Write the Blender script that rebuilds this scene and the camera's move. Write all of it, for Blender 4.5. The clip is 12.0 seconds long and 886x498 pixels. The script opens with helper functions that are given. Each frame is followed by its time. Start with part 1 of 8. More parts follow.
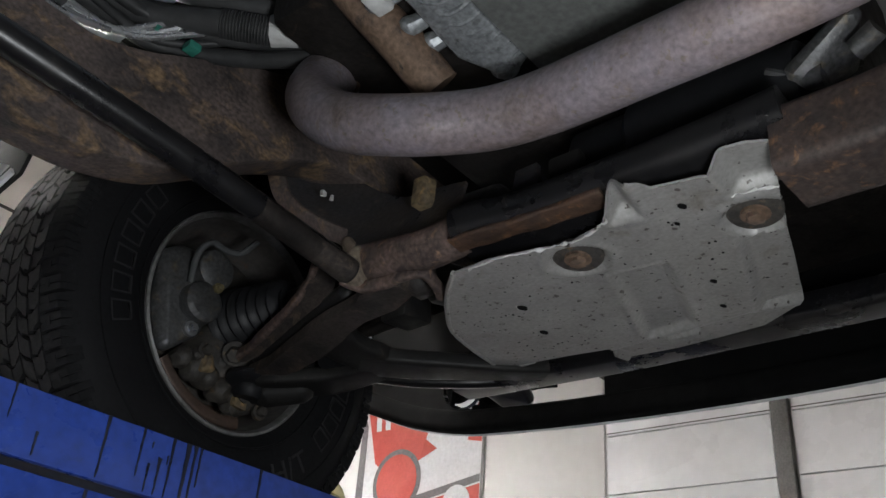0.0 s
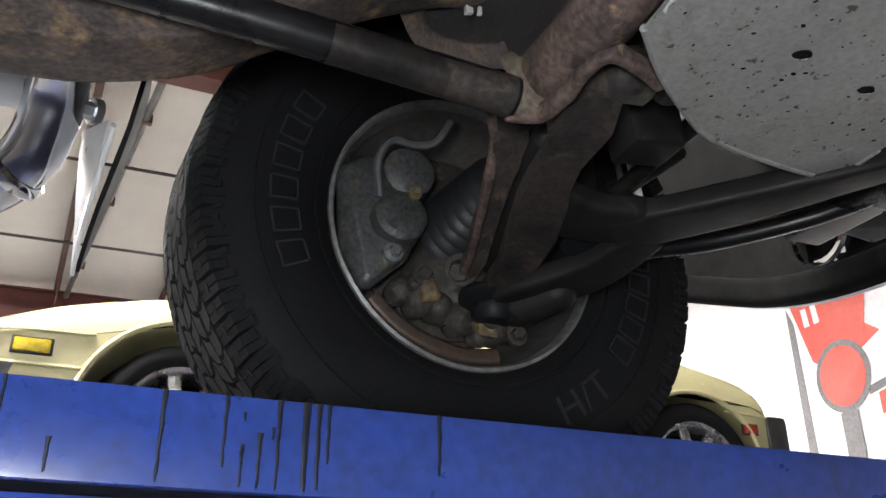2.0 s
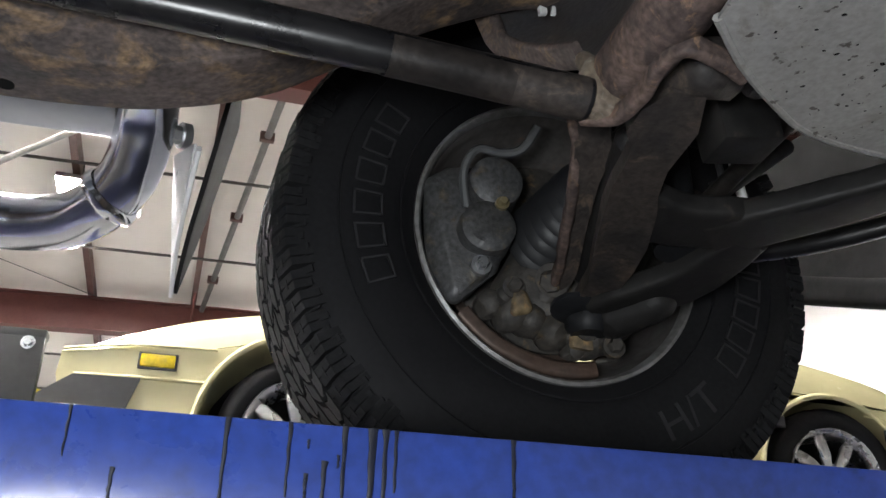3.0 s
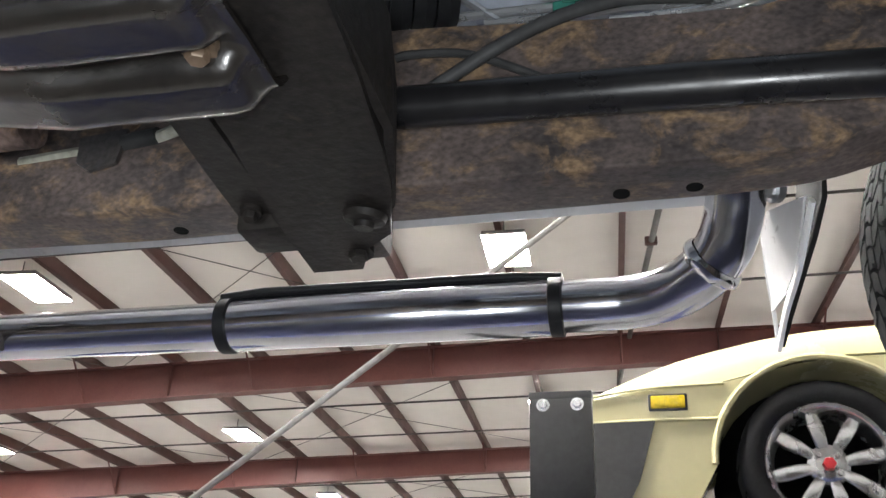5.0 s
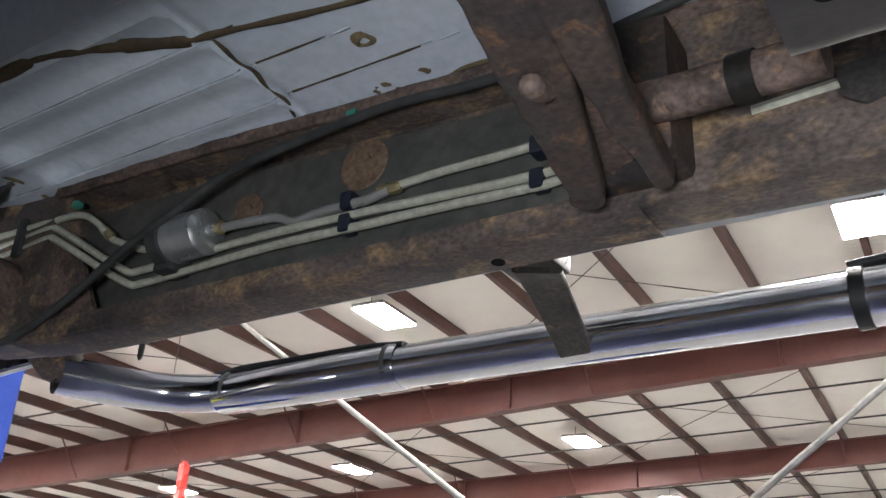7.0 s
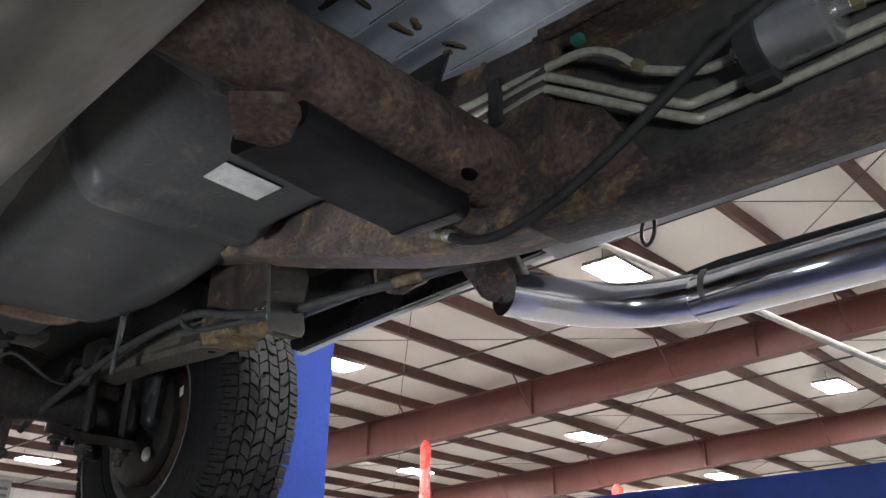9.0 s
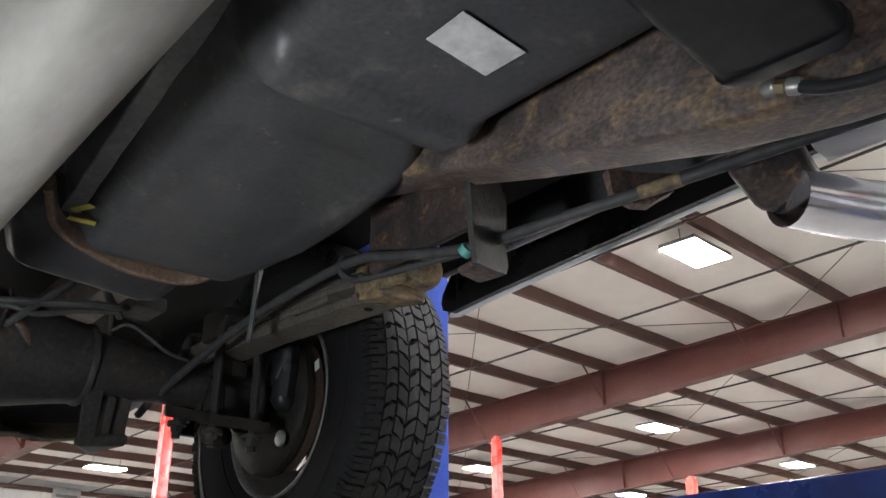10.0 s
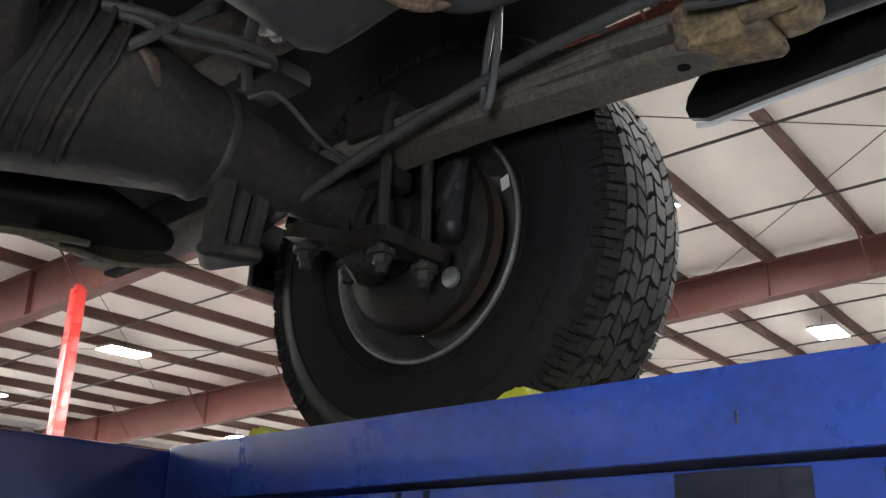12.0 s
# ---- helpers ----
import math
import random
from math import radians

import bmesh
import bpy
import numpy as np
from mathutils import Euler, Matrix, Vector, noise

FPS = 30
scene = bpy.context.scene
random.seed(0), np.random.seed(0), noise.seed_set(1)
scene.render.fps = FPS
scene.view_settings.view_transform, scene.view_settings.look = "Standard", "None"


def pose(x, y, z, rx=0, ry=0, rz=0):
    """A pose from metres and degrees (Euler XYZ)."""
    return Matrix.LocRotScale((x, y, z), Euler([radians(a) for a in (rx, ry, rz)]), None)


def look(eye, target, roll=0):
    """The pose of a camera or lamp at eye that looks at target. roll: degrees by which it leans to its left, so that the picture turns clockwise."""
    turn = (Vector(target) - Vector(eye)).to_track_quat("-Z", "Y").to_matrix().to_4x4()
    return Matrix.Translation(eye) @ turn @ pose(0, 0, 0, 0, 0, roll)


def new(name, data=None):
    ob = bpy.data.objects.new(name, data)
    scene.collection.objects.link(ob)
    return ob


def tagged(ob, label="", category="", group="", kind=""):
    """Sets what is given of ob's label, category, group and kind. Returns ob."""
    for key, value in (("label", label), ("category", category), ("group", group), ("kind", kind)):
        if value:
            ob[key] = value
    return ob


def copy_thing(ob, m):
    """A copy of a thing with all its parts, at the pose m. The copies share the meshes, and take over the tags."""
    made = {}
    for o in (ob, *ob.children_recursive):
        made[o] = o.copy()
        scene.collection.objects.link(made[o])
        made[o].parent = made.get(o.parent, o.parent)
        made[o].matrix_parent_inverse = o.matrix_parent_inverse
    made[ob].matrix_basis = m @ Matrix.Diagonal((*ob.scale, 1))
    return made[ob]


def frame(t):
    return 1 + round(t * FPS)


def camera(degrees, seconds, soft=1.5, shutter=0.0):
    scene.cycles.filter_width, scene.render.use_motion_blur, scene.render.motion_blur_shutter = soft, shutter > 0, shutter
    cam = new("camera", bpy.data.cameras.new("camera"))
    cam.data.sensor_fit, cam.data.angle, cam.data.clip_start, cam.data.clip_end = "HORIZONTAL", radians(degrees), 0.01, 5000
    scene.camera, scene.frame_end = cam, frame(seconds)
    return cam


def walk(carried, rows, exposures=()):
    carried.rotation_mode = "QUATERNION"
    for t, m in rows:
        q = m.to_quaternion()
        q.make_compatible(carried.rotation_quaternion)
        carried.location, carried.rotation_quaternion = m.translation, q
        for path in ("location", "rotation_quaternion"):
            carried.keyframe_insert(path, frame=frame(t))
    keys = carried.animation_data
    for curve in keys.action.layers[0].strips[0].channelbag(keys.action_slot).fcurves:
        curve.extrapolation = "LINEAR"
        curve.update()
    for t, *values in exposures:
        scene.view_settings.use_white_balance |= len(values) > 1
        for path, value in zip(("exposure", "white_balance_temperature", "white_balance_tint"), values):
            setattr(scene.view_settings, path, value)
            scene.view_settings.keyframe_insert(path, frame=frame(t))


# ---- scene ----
cam = camera(51.61, 12.0)
PATH = [
    (0, -0.9020, -0.5485, 1.5120, 120.299, -4.216, -50.390),
    (0.5, -0.7263, -0.4921, 1.5493, 118.919, -3.835, -40.939),
    (1, -0.5894, -0.4493, 1.5882, 117.386, -3.063, -31.353),
    (1.5, -0.5098, -0.3684, 1.6120, 115.556, -0.947, -24.934),
    (2, -0.4498, -0.3233, 1.6394, 115.186, 0.088, -20.955),
    (2.5, -0.3908, -0.3174, 1.6539, 115.121, -0.629, -17.636),
    (4.5, -0.5600, -0.2819, 1.6956, 115.705, -2.070, 6.769),
    (5, -0.6747, -0.3330, 1.7074, 115.761, -1.859, 13.390),
    (5.5, -0.7646, -0.3878, 1.7063, 116.578, -2.313, 18.005),
    (6, -0.8796, -0.4243, 1.6915, 116.569, -2.609, 22.432),
    (6.5, -1.0116, -0.3938, 1.7091, 115.858, -2.562, 27.395),
    (7, -1.1686, -0.3487, 1.7212, 115.302, -2.758, 32.701),
    (7.5, -1.3285, -0.3301, 1.7226, 114.862, -2.279, 37.467),
    (9.5, -2.0071, -0.3436, 1.7051, 113.294, -0.184, 47.908),
    (10, -2.2318, -0.3035, 1.7221, 113.250, 0.110, 49.565),
    (10.5, -2.4422, -0.2914, 1.7165, 111.455, -0.611, 50.245),
    (11, -2.6432, -0.3170, 1.7002, 110.120, -0.142, 46.145),
    (11.5, -2.8357, -0.3375, 1.6844, 109.655, -0.729, 44.815),
    (12, -3.0401, -0.3204, 1.6623, 110.435, -1.145, 41.647),
]
STOPS = [(0.0, -0.88), (0.5, -0.64), (1.0, -0.42), (1.5, -0.18), (2.0, 0.02), (2.5, 0.06), (4.5, 0.02), (5.5, -0.14), (6.5, -0.06), (7.5, 0.08), (9.5, -0.22), (10.5, -0.1), (11.5, 0.05), (12.0, 0.1)]
walk(cam, [(r[0], pose(*r[1:])) for r in PATH], STOPS)

# ---------- world ----------
world = bpy.data.worlds.new("workshop_world")
scene.world = world
world.use_nodes = True
sky = world.node_tree.nodes.new("ShaderNodeTexSky")
sky.sky_type, sky.sun_disc, sky.sun_elevation, sky.sun_rotation = "NISHITA", False, radians(40), radians(120)
world.node_tree.links.new(sky.outputs[0], world.node_tree.nodes["Background"].inputs[0])
world.node_tree.nodes["Background"].inputs[1].default_value = 0.08

YAW_B = 3.9          # the building is turned against the lift
LAMP = 780.0          # ceiling tubes
DAY = 9.0          # area lamp in each added bay door
FILL_POWER = 24.0          # added fill spots under the truck


# added daylight: area lamps in two unseen, assumed bay doors behind the camera
def daylight(name, x, watts):
    data = bpy.data.lights.new(name, "AREA")
    data.shape, data.size, data.size_y = "RECTANGLE", 5.0, 3.5
    data.energy, data.color = watts, (0.86, 0.94, 1.0)
    ob = new(name, data)
    turn = Matrix.Rotation(radians(YAW_B), 4, "Z")
    ob.matrix_world = look(turn @ Vector((x, -5.56, 1.8)), turn @ Vector((x, 0.0, 1.8)))
    return ob


daylight("added_bay_daylight", -4.85, DAY)
daylight("added_bay_daylight", 0.85, DAY)

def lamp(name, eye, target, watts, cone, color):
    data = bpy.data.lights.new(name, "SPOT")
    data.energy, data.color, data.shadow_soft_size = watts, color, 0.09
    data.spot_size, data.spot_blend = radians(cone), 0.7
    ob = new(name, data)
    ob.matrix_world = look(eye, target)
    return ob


# unseen fill spots, added in place of a light carried with the camera
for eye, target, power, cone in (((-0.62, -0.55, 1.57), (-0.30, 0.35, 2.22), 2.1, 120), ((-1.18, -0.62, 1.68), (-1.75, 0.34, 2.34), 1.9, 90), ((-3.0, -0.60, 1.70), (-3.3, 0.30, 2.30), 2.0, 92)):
    lamp("fill_spot", eye, target, FILL_POWER * power, cone, (0.93, 0.97, 1.0))

# ---------- materials ----------


def shade(name, color, rough=0.6, metal=0.0, second=None, scale=8.0, amount=0.5, bump=0.2, fine=60.0, third=None, third_at=0.62, spec=0.5, stretch=(1, 1, 1), grain=1.0, width=0.22, pits=None):
    """Two colours mixed by broad noise, a third one in blotches, fine grain in colour, gloss and relief."""
    m = bpy.data.materials.new(name)
    m.use_nodes = True
    nt = m.node_tree
    n, l = nt.nodes, nt.links
    b = n["Principled BSDF"]
    tc = n.new("ShaderNodeTexCoord")
    mp = n.new("ShaderNodeMapping")
    mp.inputs["Scale"].default_value = stretch
    l.new(tc.outputs["Object"], mp.inputs[0])
    big = n.new("ShaderNodeTexNoise")
    big.inputs["Scale"].default_value, big.inputs["Detail"].default_value = scale, 8
    big.inputs["Roughness"].default_value, big.inputs["Distortion"].default_value = 0.62, 0.35
    l.new(mp.outputs[0], big.inputs["Vector"])
    small = n.new("ShaderNodeTexNoise")
    small.inputs["Scale"].default_value, small.inputs["Detail"].default_value = fine, 4
    l.new(mp.outputs[0], small.inputs["Vector"])
    ramp = n.new("ShaderNodeValToRGB")
    ramp.color_ramp.elements[0].position, ramp.color_ramp.elements[1].position = 0.5 - width, 0.5 + width
    second = second or tuple(c * 0.7 for c in color)
    ramp.color_ramp.elements[0].color, ramp.color_ramp.elements[1].color = (*color, 1), (*[a + (c - a) * amount * 2 if amount < 0.5 else c for a, c in zip(color, second)], 1)
    l.new(big.outputs[0], ramp.inputs[0])
    out = ramp.outputs[0]
    if third:
        spot = n.new("ShaderNodeTexNoise")
        spot.inputs["Scale"].default_value, spot.inputs["Detail"].default_value = scale * 2.3, 8
        spot.inputs["Roughness"].default_value, spot.inputs["Distortion"].default_value = 0.68, 0.5
        l.new(mp.outputs[0], spot.inputs["Vector"])
        cut = n.new("ShaderNodeMapRange")
        cut.inputs[1].default_value, cut.inputs[2].default_value = third_at - 0.05, third_at + 0.09
        l.new(spot.outputs[0], cut.inputs[0])
        mix = n.new("ShaderNodeMix")
        mix.data_type = "RGBA"
        l.new(cut.outputs[0], mix.inputs[0])
        l.new(out, mix.inputs[6])
        mix.inputs[7].default_value = (*third, 1)
        out = mix.outputs[2]
    if pits:
        dots = n.new("ShaderNodeTexNoise")
        dots.inputs["Scale"].default_value, dots.inputs["Detail"].default_value = pits[0], 3
        l.new(mp.outputs[0], dots.inputs["Vector"])
        edge = n.new("ShaderNodeMapRange")
        edge.inputs[1].default_value, edge.inputs[2].default_value = pits[1], pits[1] + 0.05
        l.new(dots.outputs[0], edge.inputs[0])
        pm = n.new("ShaderNodeMix")
        pm.data_type = "RGBA"
        l.new(edge.outputs[0], pm.inputs[0])
        l.new(out, pm.inputs[6])
        pm.inputs[7].default_value = (*pits[2], 1)
        out = pm.outputs[2]
    gm = n.new("ShaderNodeMix")
    gm.data_type, gm.blend_type = "RGBA", "MULTIPLY"
    gm.inputs[0].default_value = 1.0
    gr = n.new("ShaderNodeMapRange")
    gr.inputs[1].default_value, gr.inputs[2].default_value, gr.inputs[3].default_value, gr.inputs[4].default_value = 0.3, 0.7, max(0.3, 1 - 0.24 * grain), 1 + 0.13 * grain
    l.new(small.outputs[0], gr.inputs[0])
    l.new(out, gm.inputs[6])
    l.new(gr.outputs[0], gm.inputs[7])
    l.new(gm.outputs[2], b.inputs["Base Color"])
    rr = n.new("ShaderNodeMapRange")
    rr.inputs[1].default_value, rr.inputs[2].default_value = 0.3, 0.7
    rr.inputs[3].default_value, rr.inputs[4].default_value = max(0.02, rough - 0.13), min(1, rough + 0.13)
    l.new(big.outputs[0], rr.inputs[0])
    l.new(rr.outputs[0], b.inputs["Roughness"])
    b.inputs["Metallic"].default_value = metal
    b.inputs["Specular IOR Level"].default_value = spec
    if bump:
        mixh = n.new("ShaderNodeMath")
        mixh.operation = "MULTIPLY_ADD"
        mixh.inputs[1].default_value = 0.5
        l.new(small.outputs[0], mixh.inputs[0])
        l.new(big.outputs[0], mixh.inputs[2])
        bp = n.new("ShaderNodeBump")
        bp.inputs["Strength"].default_value, bp.inputs["Distance"].default_value = bump, 0.004
        l.new(mixh.outputs[0], bp.inputs["Height"])
        l.new(bp.outputs[0], b.inputs["Normal"])
    return m


def glow(name, color, strength):
    m = bpy.data.materials.new(name)
    m.use_nodes = True
    b = m.node_tree.nodes["Principled BSDF"]
    b.inputs["Base Color"].default_value = (*color, 1)
    b.inputs["Emission Color"].default_value, b.inputs["Emission Strength"].default_value = (*color, 1), strength
    return m


